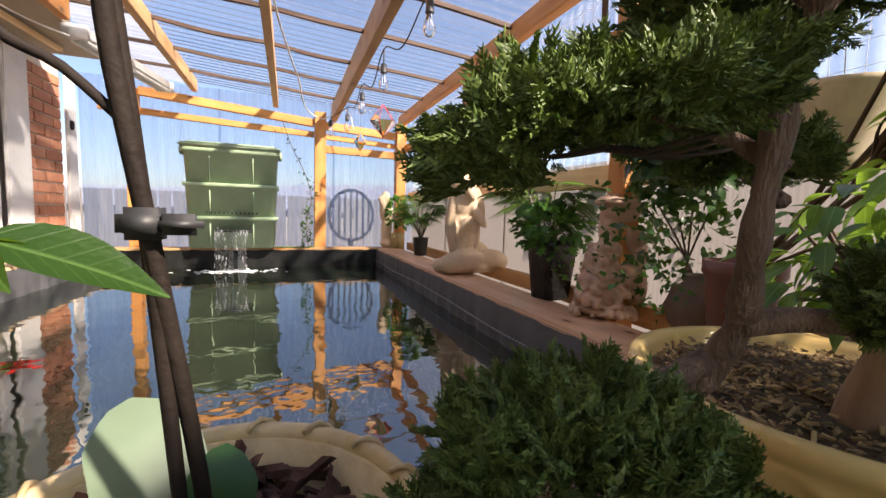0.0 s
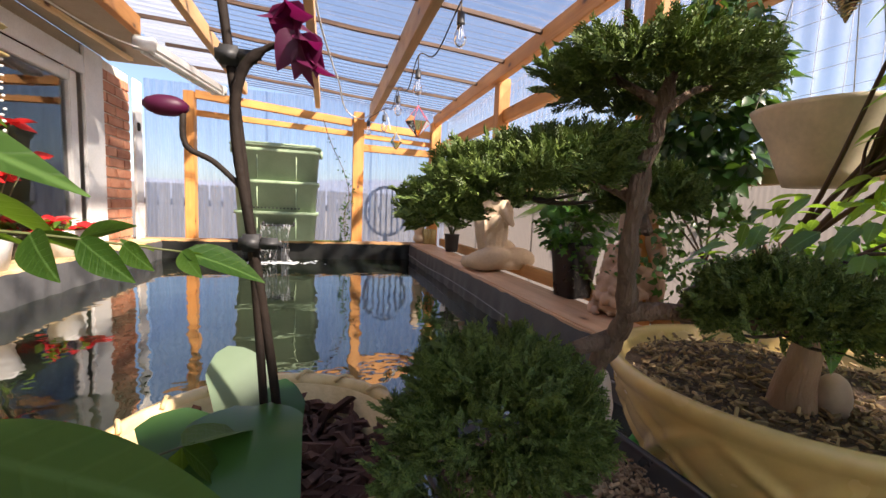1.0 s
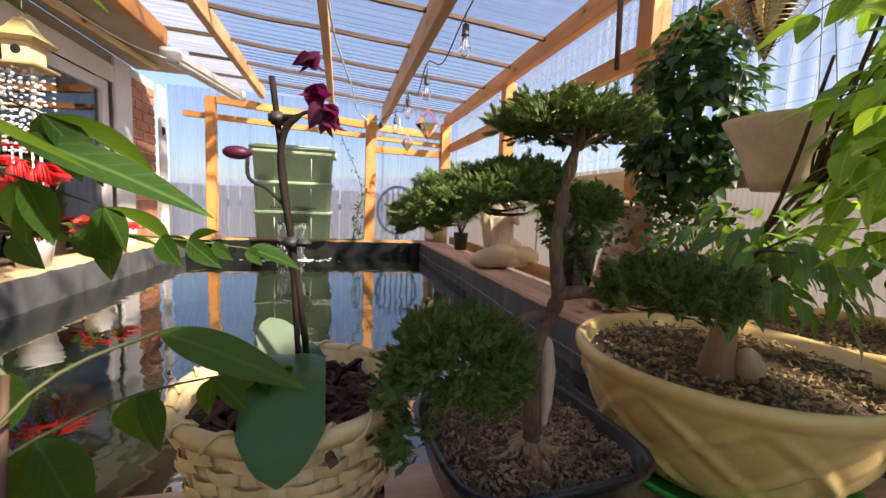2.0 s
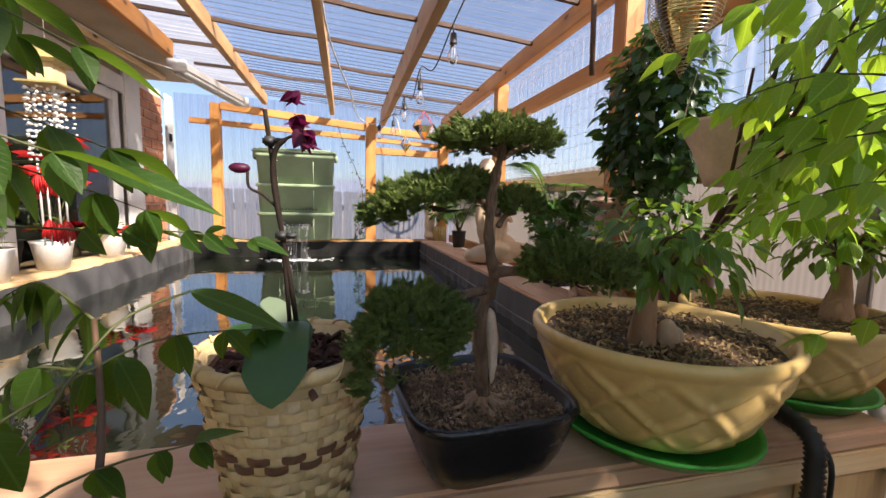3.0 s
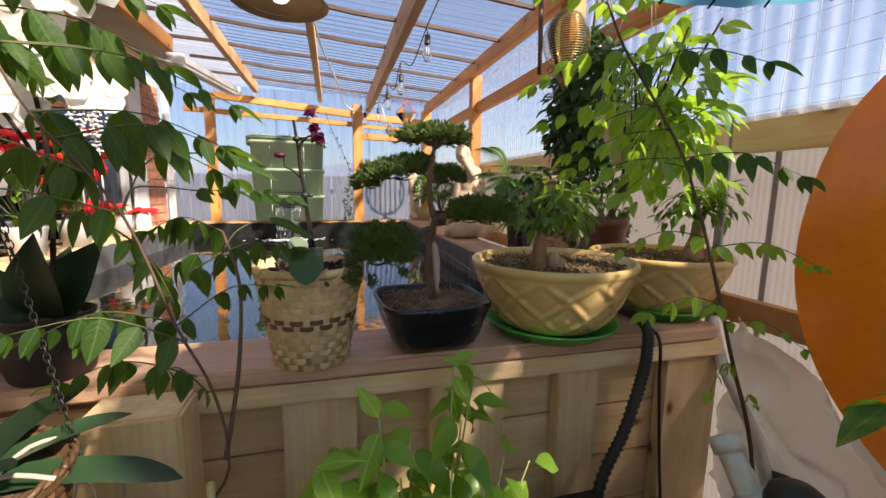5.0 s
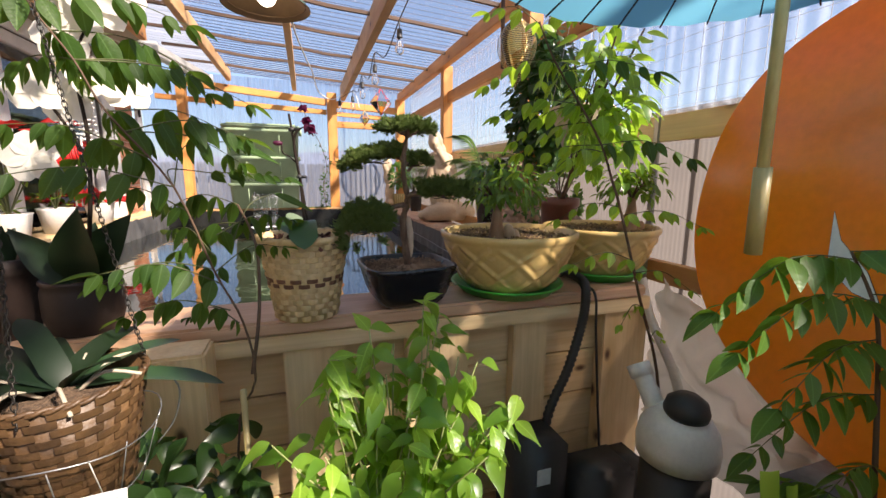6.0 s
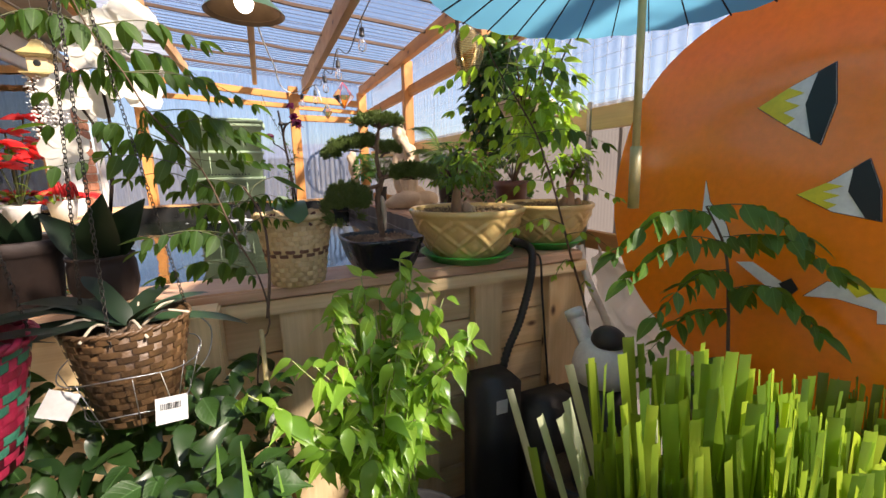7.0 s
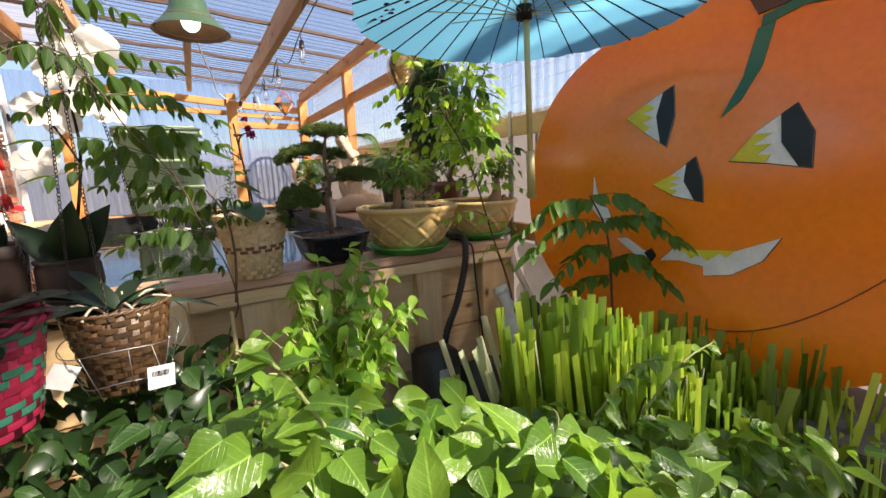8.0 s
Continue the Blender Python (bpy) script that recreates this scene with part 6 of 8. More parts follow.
ho = root("hanging_orchid", (HB[0], HB[1], 0.89), "orchid in the wicker basket, long strap leaves coloured dark to stand for shade", "orchid")
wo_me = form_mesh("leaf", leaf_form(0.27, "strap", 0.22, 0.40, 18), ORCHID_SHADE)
# same strap leaf in near-black green, which stands for deeper shade
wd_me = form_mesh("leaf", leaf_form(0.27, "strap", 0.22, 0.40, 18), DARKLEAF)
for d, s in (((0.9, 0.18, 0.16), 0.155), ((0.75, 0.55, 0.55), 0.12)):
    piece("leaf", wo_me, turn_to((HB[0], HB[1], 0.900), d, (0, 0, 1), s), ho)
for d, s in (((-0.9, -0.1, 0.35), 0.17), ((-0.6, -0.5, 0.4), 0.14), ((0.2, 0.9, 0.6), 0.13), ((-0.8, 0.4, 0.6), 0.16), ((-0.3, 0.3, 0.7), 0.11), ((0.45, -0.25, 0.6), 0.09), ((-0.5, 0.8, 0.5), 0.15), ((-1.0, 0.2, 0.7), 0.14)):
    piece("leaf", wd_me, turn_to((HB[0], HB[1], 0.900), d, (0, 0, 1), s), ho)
for k in range(7):
    a = k * 0.9 + 0.4
    tube("aerial_root", smooth_line([(HB[0] + 0.02 * math.cos(a), HB[1] + 0.02 * math.sin(a), 0.90), (HB[0] + 0.05 * math.cos(a + 0.2), HB[1] + 0.05 * math.sin(a + 0.2), 0.922), (HB[0] + 0.085 * math.cos(a + 0.3), HB[1] + 0.085 * math.sin(a + 0.3), 0.915 - 0.006 * (k % 3))], 4), 0.0022, ROOT_PALE, ho, 6, "pale dry root")

# white orchid in a dark round pot on the cap
op = root("orchid_pot", (-0.505, 0.118, CAP), "dark brown round pot on the cap board", "pot")
bm = bmesh.new()
add_lathe(bm, (-0.505, 0.118, CAP), [(0.001, 0.001), (0.048, 0.001), (0.054, 0.006), (0.063, 0.040), (0.062, 0.085), (0.058, 0.096), (0.062, 0.100), (0.062, 0.106), (0.057, 0.106), (0.055, 0.092), (0.001, 0.090)], 36)
part("pot_body", bm, STONEWARE, op)
soil_disc("bark_bed", (-0.505, 0.118), 0.054, CAP + 0.092, MULCH, op)
wo = root("white_orchid", (-0.50, 0.115, CAP + 0.09), "tall orchid with broad black-green leaves and white blooms", "orchid")
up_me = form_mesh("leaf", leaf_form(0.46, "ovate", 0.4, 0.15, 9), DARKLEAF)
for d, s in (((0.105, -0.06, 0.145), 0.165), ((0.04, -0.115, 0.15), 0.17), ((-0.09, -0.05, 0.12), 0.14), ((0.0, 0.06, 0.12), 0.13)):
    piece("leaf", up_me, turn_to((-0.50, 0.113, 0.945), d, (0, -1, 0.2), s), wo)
tube("stem", smooth_line([(-0.50, 0.115, 0.94), (-0.46, 0.07, 1.06), (-0.425, 0.02, 1.20), (-0.42, 0.0, 1.32), (-0.385, 0.005, 1.40)], 5), [0.0042 - 0.00012 * i for i in range(21)], STEM_DARK, wo, 7)
tube("stem", smooth_line([(-0.43, 0.025, 1.17), (-0.455, 0.01, 1.24), (-0.48, 0.005, 1.28)], 5), 0.0026, STEM_DARK, wo, 6)
pw_me = form_mesh("petal", leaf_form(0.95, "oval", 0.12, 0.12, 6), PETAL_WHITE)
for c in ((-0.380, 0.0, 1.404), (-0.355, 0.01, 1.425), (-0.415, 0.0, 1.385), (-0.433, 0.0, 1.355), (-0.475, 0.0, 1.280), (-0.445, 0.01, 1.268), (-0.395, 0.0, 1.300), (-0.365, 0.02, 1.290), (-0.495, 0.0, 1.175)):
    face = Vector((0.3, -0.9, 0.2)) + rdir() * 0.35
    s1 = face.orthogonal().normalized()
    s2 = face.normalized().cross(s1)
    for k in range(5):
        a = k * 1.2566 + 0.3
        piece("petal", pw_me, turn_to(c, s1 * math.cos(a) + s2 * math.sin(a), face, 0.042), wo)

PB = (-0.525, -0.41)
pb = root("pink_striped_basket", (PB[0], PB[1], 0.78), "pink and green striped woven basket hanging on chains", "hanging basket")
basket_core("basket_wall", PB, 0.070, 0.098, 0.795, 0.945, PINK, pb)
for j in range(6):
    z0 = 0.798 + 0.0245 * j
    weave("weave", PB, 0.072 + 0.0045 * j, 0.0765 + 0.0045 * j, z0, z0 + 0.0245, 2, 28, TEAL if j % 2 else PINK, pb, label="green woven band" if j % 2 else "pink woven band", thick=0.0011)
twisted_rim("rim", PB, 0.10, 0.947, PINK, pb, 0.004, 30)
soil_disc("soil", PB, 0.09, 0.925, SOIL, pb)
for a in (0.3, 2.4, 4.5):
    chain(pb, (PB[0] + 0.098 * math.cos(a), PB[1] + 0.098 * math.sin(a), 0.94), (PB[0] + 0.01, PB[1] + 0.05, 1.56))
pbp = root("basket_foliage", (PB[0], PB[1], 0.92), "dark leafy plant growing in the striped basket", "plant")
for k in range(14):
    a = k * 0.9
    piece("leaf", wd_me, turn_to((PB[0], PB[1], 0.925), (math.cos(a), math.sin(a), rnd.uniform(0.2, 0.9)), (0, 0, 1), rnd.uniform(0.10, 0.17)), pbp)

# dark plant pot on the cap at the left
dp = root("dark_planter", (-0.645, 0.125, CAP), "dark brown round pot on the cap board with broad dark leaves", "pot")
bm = bmesh.new()
add_lathe(bm, (-0.645, 0.125, CAP), [(0.001, 0.001), (0.055, 0.001), (0.060, 0.006), (0.072, 0.120), (0.079, 0.124), (0.080, 0.146), (0.076, 0.150), (0.072, 0.146), (0.070, 0.13), (0.001, 0.128)], 36)
part("pot_body", bm, STONEWARE, dp)
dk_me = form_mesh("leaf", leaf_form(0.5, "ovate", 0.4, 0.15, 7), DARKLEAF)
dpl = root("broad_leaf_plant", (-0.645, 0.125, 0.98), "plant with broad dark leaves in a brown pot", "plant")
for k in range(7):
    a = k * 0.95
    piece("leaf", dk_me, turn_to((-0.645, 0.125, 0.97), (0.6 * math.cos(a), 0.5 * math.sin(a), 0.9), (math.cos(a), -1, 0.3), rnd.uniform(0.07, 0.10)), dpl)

# ---- painted pumpkin board leaning on the side wall ----
PUM = Vector((0.0, -0.725, 1.135))


def on_board(y, z, lift=0.0):
    """A place on the leaning board's face."""
    x = 0.489 - 0.065 * y + 0.239 * z
    n = Vector((1, 0.065, -0.239)).normalized()
    return Vector((x, y, z)) - n * lift


pum = root("pumpkin_sign", (0.72, -0.72, 0.66), "big orange pumpkin-shaped plywood sign with a painted face", "sign")
outline = []
for k in range(96):
    a = 2 * math.pi * k / 96
    c, s = math.cos(a), math.sin(a)
    e = 2.7 if s > 0 else 2.15
    rr = 1 / (abs(c) ** e + abs(s) ** e) ** (1 / e)
    y, z = PUM.y + (0.61 if c > 0 else 0.46) * rr * c, PUM.z + (0.385 if s > 0 else 0.475) * rr * s
    if s > 0:
        z -= 0.035 * math.exp(-((y + 0.74) / 0.10) ** 2)
    outline.append((y, z))


def slab(name, pts, lift, thick, material, label=""):
    bm = bmesh.new()
    f = [bm.verts.new(on_board(y, z, lift)) for y, z in pts]
    b = [bm.verts.new(on_board(y, z, lift - thick)) for y, z in pts]
    bm.faces.new(f)
    bm.faces.new(b[::-1])
    for k in range(len(pts)):
        bm.faces.new((f[k], b[k], b[(k + 1) % len(pts)], f[(k + 1) % len(pts)]))
    bmesh.ops.recalc_face_normals(bm, faces=bm.faces)
    return part(name, bm, material, pum, label, False)


slab("board", outline, 0.0, 0.016, ORANGE, "glossy orange painted board")


def inset(pts, k):
    cy, cz = sum(p[0] for p in pts) / len(pts), sum(p[1] for p in pts) / len(pts)
    return [(cy + (y - cy) * k, cz + (z - cz) * k) for y, z in pts]


EYES = [
    ([(-0.434, 1.242), (-0.485, 1.277), (-0.545, 1.310), (-0.562, 1.235), (-0.556, 1.161), (-0.50, 1.196)], 0.545),
    ([(-0.704, 1.119), (-0.742, 1.178), (-0.802, 1.229), (-0.838, 1.17), (-0.846, 1.101), (-0.775, 1.112)], 0.80),
    ([(-0.543, 1.067), (-0.585, 1.092), (-0.630, 1.132), (-0.655, 1.08), (-0.666, 1.029), (-0.60, 1.040)], 0.63),
    ([(-0.365, 1.090), (-0.385, 1.045), (-0.43, 1.00), (-0.455, 0.955), (-0.42, 0.965), (-0.378, 1.00)], 0.44),
]
for pts, _ in EYES:
    slab("eye_outline", inset(pts, 1.03), 0.0015, 0.0014, PAINT_BLACK, "black outline")
    slab("eye_white", pts, 0.003, 0.0014, PAINT_WHITE, "white painted eye")
    y0 = min(p[0] for p in pts)
    y1 = max(p[0] for p in pts)
    w = y1 - y0
    if w > 0.1:
        a, b, c, d, e, f = [Vector(p) for p in pts]
        slab("pupil", [tuple(v) for v in (b.lerp(c, 0.62), c, d, e, e.lerp(f, 0.30), d.lerp(a, 0.36))], 0.0045, 0.0014, PAINT_BLACK, "black painted pupil")
        up_, lo_ = a.lerp(b, 0.92), a.lerp(f, 0.88)
        zig = []
        for i in range(7):
            q = up_.lerp(lo_, i / 6)
            zig.append(q + (d - a) * (0.16 + 0.05 * math.sin(2.1 * i) if i % 2 else -0.05 + (0.05 if i in (0, 6) else 0)))
        slab("eye_yellow", [tuple(a)] + [tuple(v) for v in zig], 0.0045, 0.0014, PAINT_YELLOW, "yellow jagged paint")
mouth = [(-0.595, 0.885), (-0.622, 0.918), (-0.68, 0.920), (-0.75, 0.928), (-0.822, 0.963), (-0.80, 0.915), (-0.75, 0.877), (-0.697, 0.866), (-0.693, 0.886), (-0.64, 0.892)]
slab("mouth_outline", inset(mouth, 1.02), 0.0015, 0.0014, PAINT_BLACK, "black outline")
slab("mouth", mouth, 0.003, 0.0014, PAINT_WHITE, "white painted mouth")
slab("teeth", [(-0.628, 0.919), (-0.68, 0.921), (-0.75, 0.929), (-0.735, 0.912), (-0.72, 0.920), (-0.70, 0.900), (-0.68, 0.912), (-0.665, 0.900), (-0.652, 0.912)], 0.0045, 0.0014, PAINT_YELLOW, "yellow painted teeth")
slab("mouth_corner", [(-0.47, 0.925), (-0.50, 0.93), (-0.56, 0.900), (-0.575, 0.875), (-0.54, 0.885)], 0.003, 0.0014, PAINT_WHITE, "white painted mouth corner")
slab("mouth_dark", [(-0.553, 0.898), (-0.575, 0.878), (-0.585, 0.895), (-0.57, 0.912)], 0.0045, 0.0014, PAINT_BLACK, "black paint")
slab("stem", [(-0.64, 1.62), (-0.665, 1.49), (-0.70, 1.43), (-0.76, 1.44), (-0.79, 1.50), (-0.80, 1.62)], 0.004, 0.018, PAINT_BROWN, "brown painted stem")
slab("leaf_stroke", [(-0.666, 1.216), (-0.695, 1.30), (-0.705, 1.40), (-0.735, 1.41), (-0.728, 1.32), (-0.70, 1.25)], 0.0025, 0.0024, PAINT_GREEN, "dark green painted stroke")
slab("leaf_stroke", [(-0.71, 1.40), (-0.78, 1.425), (-0.86, 1.415), (-0.95, 1.40), (-0.95, 1.41), (-0.86, 1.433), (-0.78, 1.445), (-0.71, 1.425)], 0.0035, 0.0024, PAINT_GREEN, "dark green painted stroke")
crease = [on_board(-0.72 - 0.26 * s, 0.755 + 0.16 * s * s, 0.002) for s in np.linspace(0, 1, 14)]
tube("crease", crease, 0.0012, PAINT_BROWN, pum, 4, "brown painted line")
sg = root("letter_sign", (0.93, -0.56, 1.53), "small white sign with red letters behind the pumpkin", "sign")
bm = bmesh.new()
add_box(bm, (0.925, -0.57, 1.545), (0.012, 0.20, 0.10))
part("panel", bm, PAINT_WHITE, sg, smooth=False)
tx = bpy.data.curves.new("letters", "FONT")
tx.body, tx.size, tx.align_x, tx.extrude = "EAR", 0.055, "CENTER", 0.0008
tx.materials.append(PAINT_RED)
txo = new("letters", tx)
attach(txo, sg)
txo.matrix_basis = Matrix.Translation((0.917, -0.585, 1.525)) @ pose(0, 0, 0, 90, 0, -90)
sh = board("plank_shelf", (0.74, -0.42, 0.645), (0.74, -1.6, 0.645), 0.26, 0.035, FENCE)
tagged(sh, "grey weathered plank shelf along the side wall", "shelf")
for y in (-0.5, -1.0, -1.5):
    b_ = board("concrete_block", (0.74, y, 0.0), (0.74, y, 0.627), 0.2, 0.16, plain("grey_concrete", (0.3, 0.29, 0.27), 0.9) if y == -0.5 else bpy.data.materials["grey_concrete"], up=(1, 0, 0))
    tagged(b_, "grey concrete block pillar under the plank shelf", "block", "shelf pillars")

# ---- paper parasol ----
um = root("paper_parasol", (0.40, -0.48, 1.06), "blue oiled-paper parasol hanging open, painted with small flowers", "parasol")
UC, UR, UZ, UT = (0.395, -0.485), 0.345, 1.425, 1.525
NR = 28
vs, fs = [], []
RN = 8
for j in range(RN + 1):
    s = j / RN
    for k in range(NR * 2):
        a = 2 * math.pi * k / (NR * 2)
        dip = 0.006 * s if k % 2 else 0.0
        r = (0.012 + (UR - 0.012) * s) * (0.985 if k % 2 and j == RN else 1.0)
        vs.append((UC[0] + r * math.cos(a), UC[1] + r * math.sin(a), UT - (UT - UZ) * s ** 1.25 - dip))
for j in range(RN):
    for k in range(NR * 2):
        a, b = j * NR * 2 + k, j * NR * 2 + (k + 1) % (NR * 2)
        fs.append((a, b, b + NR * 2, a + NR * 2))
from_arrays("canopy", vs, fs, PAPER_BLUE, um, "sky-blue oiled paper canopy")
for k in range(NR):
    a = 2 * math.pi * 2 * k / (NR * 2)
    pts = [(UC[0] + r * math.cos(a), UC[1] + r * math.sin(a), UT - (UT - UZ) * ((r - 0.012) / (UR - 0.012)) ** 1.25 - 0.004) for r in np.linspace(0.014, UR, 6)]
    rib = tube("rib", pts, 0.0016, STEM_DARK, um, 4)
    if k % 2 == 0:
        mid = pts[3]
        tube("strut", [(UC[0] + 0.014 * math.cos(a), UC[1] + 0.014 * math.sin(a), 1.43), mid], 0.0012, BAMBOO, rib, 4)
tube("shaft", [(0.432, -0.468, 1.06), (UC[0], UC[1], UT + 0.02)], 0.0065, BAMBOO, um, 10, "varnished bamboo shaft")
tube("handle", [(0.432, -0.468, 1.055), (0.424, -0.472, 1.16)], 0.0095, BAMBOO, um, 10, "thick bamboo handle")
bm = bmesh.new()
add_lathe(bm, (UC[0], UC[1], 0), [(0.001, 1.445), (0.016, 1.445), (0.016, 1.42), (0.001, 1.42)], 14)
add_lathe(bm, (UC[0], UC[1], 0), [(0.001, UT + 0.006), (0.018, UT + 0.004), (0.018, UT - 0.02), (0.001, UT - 0.02)], 14)
part("hub", bm, STEM_DARK, um)
MAROON = plain("maroon_paint", (0.15, 0.01, 0.03), 0.6)
for k in range(46):
    bm = bmesh.new()
    a = rnd.choice((2.6, 3.4, 4.3, 5.2)) + rnd.gauss(0, 0.09)
    r = 0.26 + rnd.gauss(0, 0.035)
    z = UT - (UT - UZ) * ((r - 0.012) / (UR - 0.012)) ** 1.25 - 0.0045
    add_ball(bm, (UC[0] + r * math.cos(a), UC[1] + r * math.sin(a), z), (rnd.uniform(0.004, 0.009), rnd.uniform(0.004, 0.008), 0.001), None, 8, 4)
    part("painted_flower", bm, MAROON, um, "dark red painted flower")
tube("hanging_string", [(UC[0], UC[1], UT + 0.02), (0.36, -0.47, 1.90)], 0.0012, CORD, um, 4)

# ---- hanging lamp ----
LC = (-0.165, 0.45)
lm = root("hanging_lamp", (LC[0], LC[1], 1.615), "dark green enamel dome lamp with a bulb hanging from the roof", "lamp")
bm = bmesh.new()
add_lathe(bm, (LC[0], LC[1], 1.590), [(0.112, 0.0), (0.104, 0.010), (0.078, 0.034), (0.058, 0.062), (0.050, 0.095), (0.03, 0.108), (0.001, 0.110)], 36)
part("shade", bm, LAMP_GREEN, lm, "green enamel shade")
bm = bmesh.new()
add_lathe(bm, (LC[0], LC[1], 1.590), [(0.111, 0.0005), (0.101, 0.009), (0.075, 0.031), (0.055, 0.058), (0.001, 0.085)], 36)
part("shade_lining", bm, LAMP_IN, lm, "ribbed brown inside")
for k in range(4):
    r = 0.099 - 0.012 * k
    tube("ridge", [(LC[0] + r * math.cos(a), LC[1] + r * math.sin(a), 1.600 + 0.014 * k) for a in np.linspace(0, 2 * math.pi, 33)], 0.0016, LAMP_IN, lm, 4)
m_, t_, p_, o_ = nodes_of("lamp_bulb_glow")
p_.inputs["Base Color"].default_value = (0.9, 0.9, 0.88, 1)
p_.inputs["Emission Color"].default_value = (1.0, 0.95, 0.85, 1)
p_.inputs["Emission Strength"].default_value = 2.0
bm = bmesh.new()
add_ball(bm, (LC[0], LC[1], 1.622), (0.027, 0.027, 0.030), None, 16, 12)
part("bulb", bm, m_, lm, "lit white bulb")
tube("cable", smooth_line([(LC[0], LC[1], 1.735), (LC[0] + 0.01, LC[1], 1.85), (-0.145, LC[1] + 0.02, 1.95)], 4), 0.003, BLACKPLASTIC, lm, 6)
lead = tube("cable_lead", smooth_line([(-0.145, 0.47, 1.95), (0.0, 0.42, 1.74), (0.12, 0.5, 1.76), (0.26, 0.62, 1.88), (0.30, 0.9, 1.86)], 6), 0.003, BLACKPLASTIC)
tagged(lead, "black lamp cable slung between the roof beams", "cable")


# ---- string of bulbs, cord ----
def bulb_at(x, y, top, drop=0.1, label="clear glass bulb in a dark socket on the light string"):
    b = root("string_light_bulb", (x, y, top), label, "light bulb", "string lights")
    tube("lead", [(x, y, top), (x, y, top - drop + 0.07)], 0.003, BLACKPLASTIC, b, 6)
    bm = bmesh.new()
    add_lathe(bm, (x, y, top - drop), [(0.001, 0.075), (0.013, 0.073), (0.014, 0.04), (0.016, 0.036), (0.012, 0.03), (0.001, 0.029)], 14)
    part("socket", bm, BLACKPLASTIC, b)
    bm = bmesh.new()
    add_lathe(bm, (x, y, top - drop), [(0.011, 0.03), (0.014, 0.018), (0.021, -0.004), (0.023, -0.018), (0.019, -0.033), (0.010, -0.042), (0.001, -0.044)], 16)
    part("glass", bm, BULB, b, "clear glass")
    bm = bmesh.new()
    add_tube(bm, [(x - 0.004, y, top - drop + 0.02), (x - 0.006, y, top - drop - 0.015), (x + 0.006, y, top - drop - 0.018), (x + 0.004, y, top - drop + 0.02)], 0.0012, 4)
    part("filament", bm, FOAM, b)


bulb_at(0.383, 1.288, 1.90, 0.115)
bulb_at(0.346, 1.818, 1.885, 0.14)
bulb_at(0.34, 2.35, 1.875, 0.12)
bulb_at(0.33, 2.9, 1.87, 0.12)
bulb_at(0.25, 3.25, 1.86, 0.09)
string = tube("light_string", smooth_line([(0.34, 0.6, 1.89), (0.383, 1.288, 1.90), (0.36, 1.55, 1.80), (0.346, 1.818, 1.885), (0.35, 2.1, 1.80), (0.34, 2.35, 1.875), (0.34, 2.6, 1.81), (0.33, 2.9, 1.87), (0.25, 3.25, 1.86)], 6), 0.003, BLACKPLASTIC)
tagged(string, "black cord of the light string along the beam", "cable")
wc = tube("white_cable", smooth_line([(-0.12, -1.0, 1.94), (-0.12, 0.4, 1.94), (-0.118, 1.5, 1.935), (-0.05, 2.2, 1.93), (0.0, 2.55, 1.92), (0.06, 3.0, 1.86), (0.20, 3.3, 1.86), (0.32, 3.3, 1.94), (0.40, 3.32, 1.93), (0.44, 3.33, 1.80)], 6), 0.0045, CORD)
tagged(wc, "white cable slung under the roof beams", "cable")
wc2 = tube("white_cable", smooth_line([(-1.30, 1.0, 1.97), (-1.2, 1.6, 1.94), (-1.12, 2.2, 1.93), (-1.02, 2.55, 1.96)], 6), 0.004, CORD)
tagged(wc2, "white cable along the eave", "cable")

# white strip light along the eave
fx = root("strip_light", (-0.95, 2.9, 1.97), "white strip light fitting fixed along the eave beam", "strip light")
a_, b_ = Vector((-1.02, 2.52, 1.985)), Vector((-0.86, 3.36, 1.985))
board("housing", a_, b_, 0.085, 0.05, WHITE, fx, "white enamel housing", bevel=0.006)
for s in (-0.025, 0.025):
    board("tube_cover", a_ + Vector((s, 0.01, -0.036)), b_ + Vector((s, -0.01, -0.036)), 0.022, 0.022, PVC, fx, bevel=0.008)
for x, y in ((-1.02, 2.50), (-0.86, 3.375)):
    bm = bmesh.new()
    add_box(bm, (x, y, 1.98), (0.11, 0.03, 0.07), None, 0.006)
    part("end_cap", bm, WHITE, fx)


# ---- hanging glass and paper ornaments ----
def facet_ornament(x, y, z, r, h, material, label, top):
    o = root("hanging_ornament", (x, y, z), label, "ornament", "hanging ornaments")
    bm = bmesh.new()
    add_lathe(bm, (x, y, z), [(0.001, h), (r, 0.0), (0.001, -h * 0.9)], 6)
    part("faceted_glass", bm, AMBER, o, smooth=False)
    for k in range(6):
        a = 2 * math.pi * k / 6
        e = (x + r * math.cos(a), y + r * math.sin(a), z)
        tube("leading", [(x, y, z + h), e, (x, y, z - h * 0.9)], 0.0022, material, o, 4)
    tube("hanger", [(x, y, z + h), (x, y, top)], 0.001, CHAIN, o, 4)


facet_ornament(0.517, 2.6, 1.735, 0.085, 0.11, PAINT_RED, "red-edged faceted glass star hanging under the beam", 1.95)
facet_ornament(0.47, 3.2, 1.69, 0.05, 0.075, BAMBOO, "small amber faceted glass ornament", 1.95)
od = root("teardrop_ornament", (0.415, 0.125, 1.37), "teardrop ornament of spiralled gold wire", "ornament")
bm = bmesh.new()
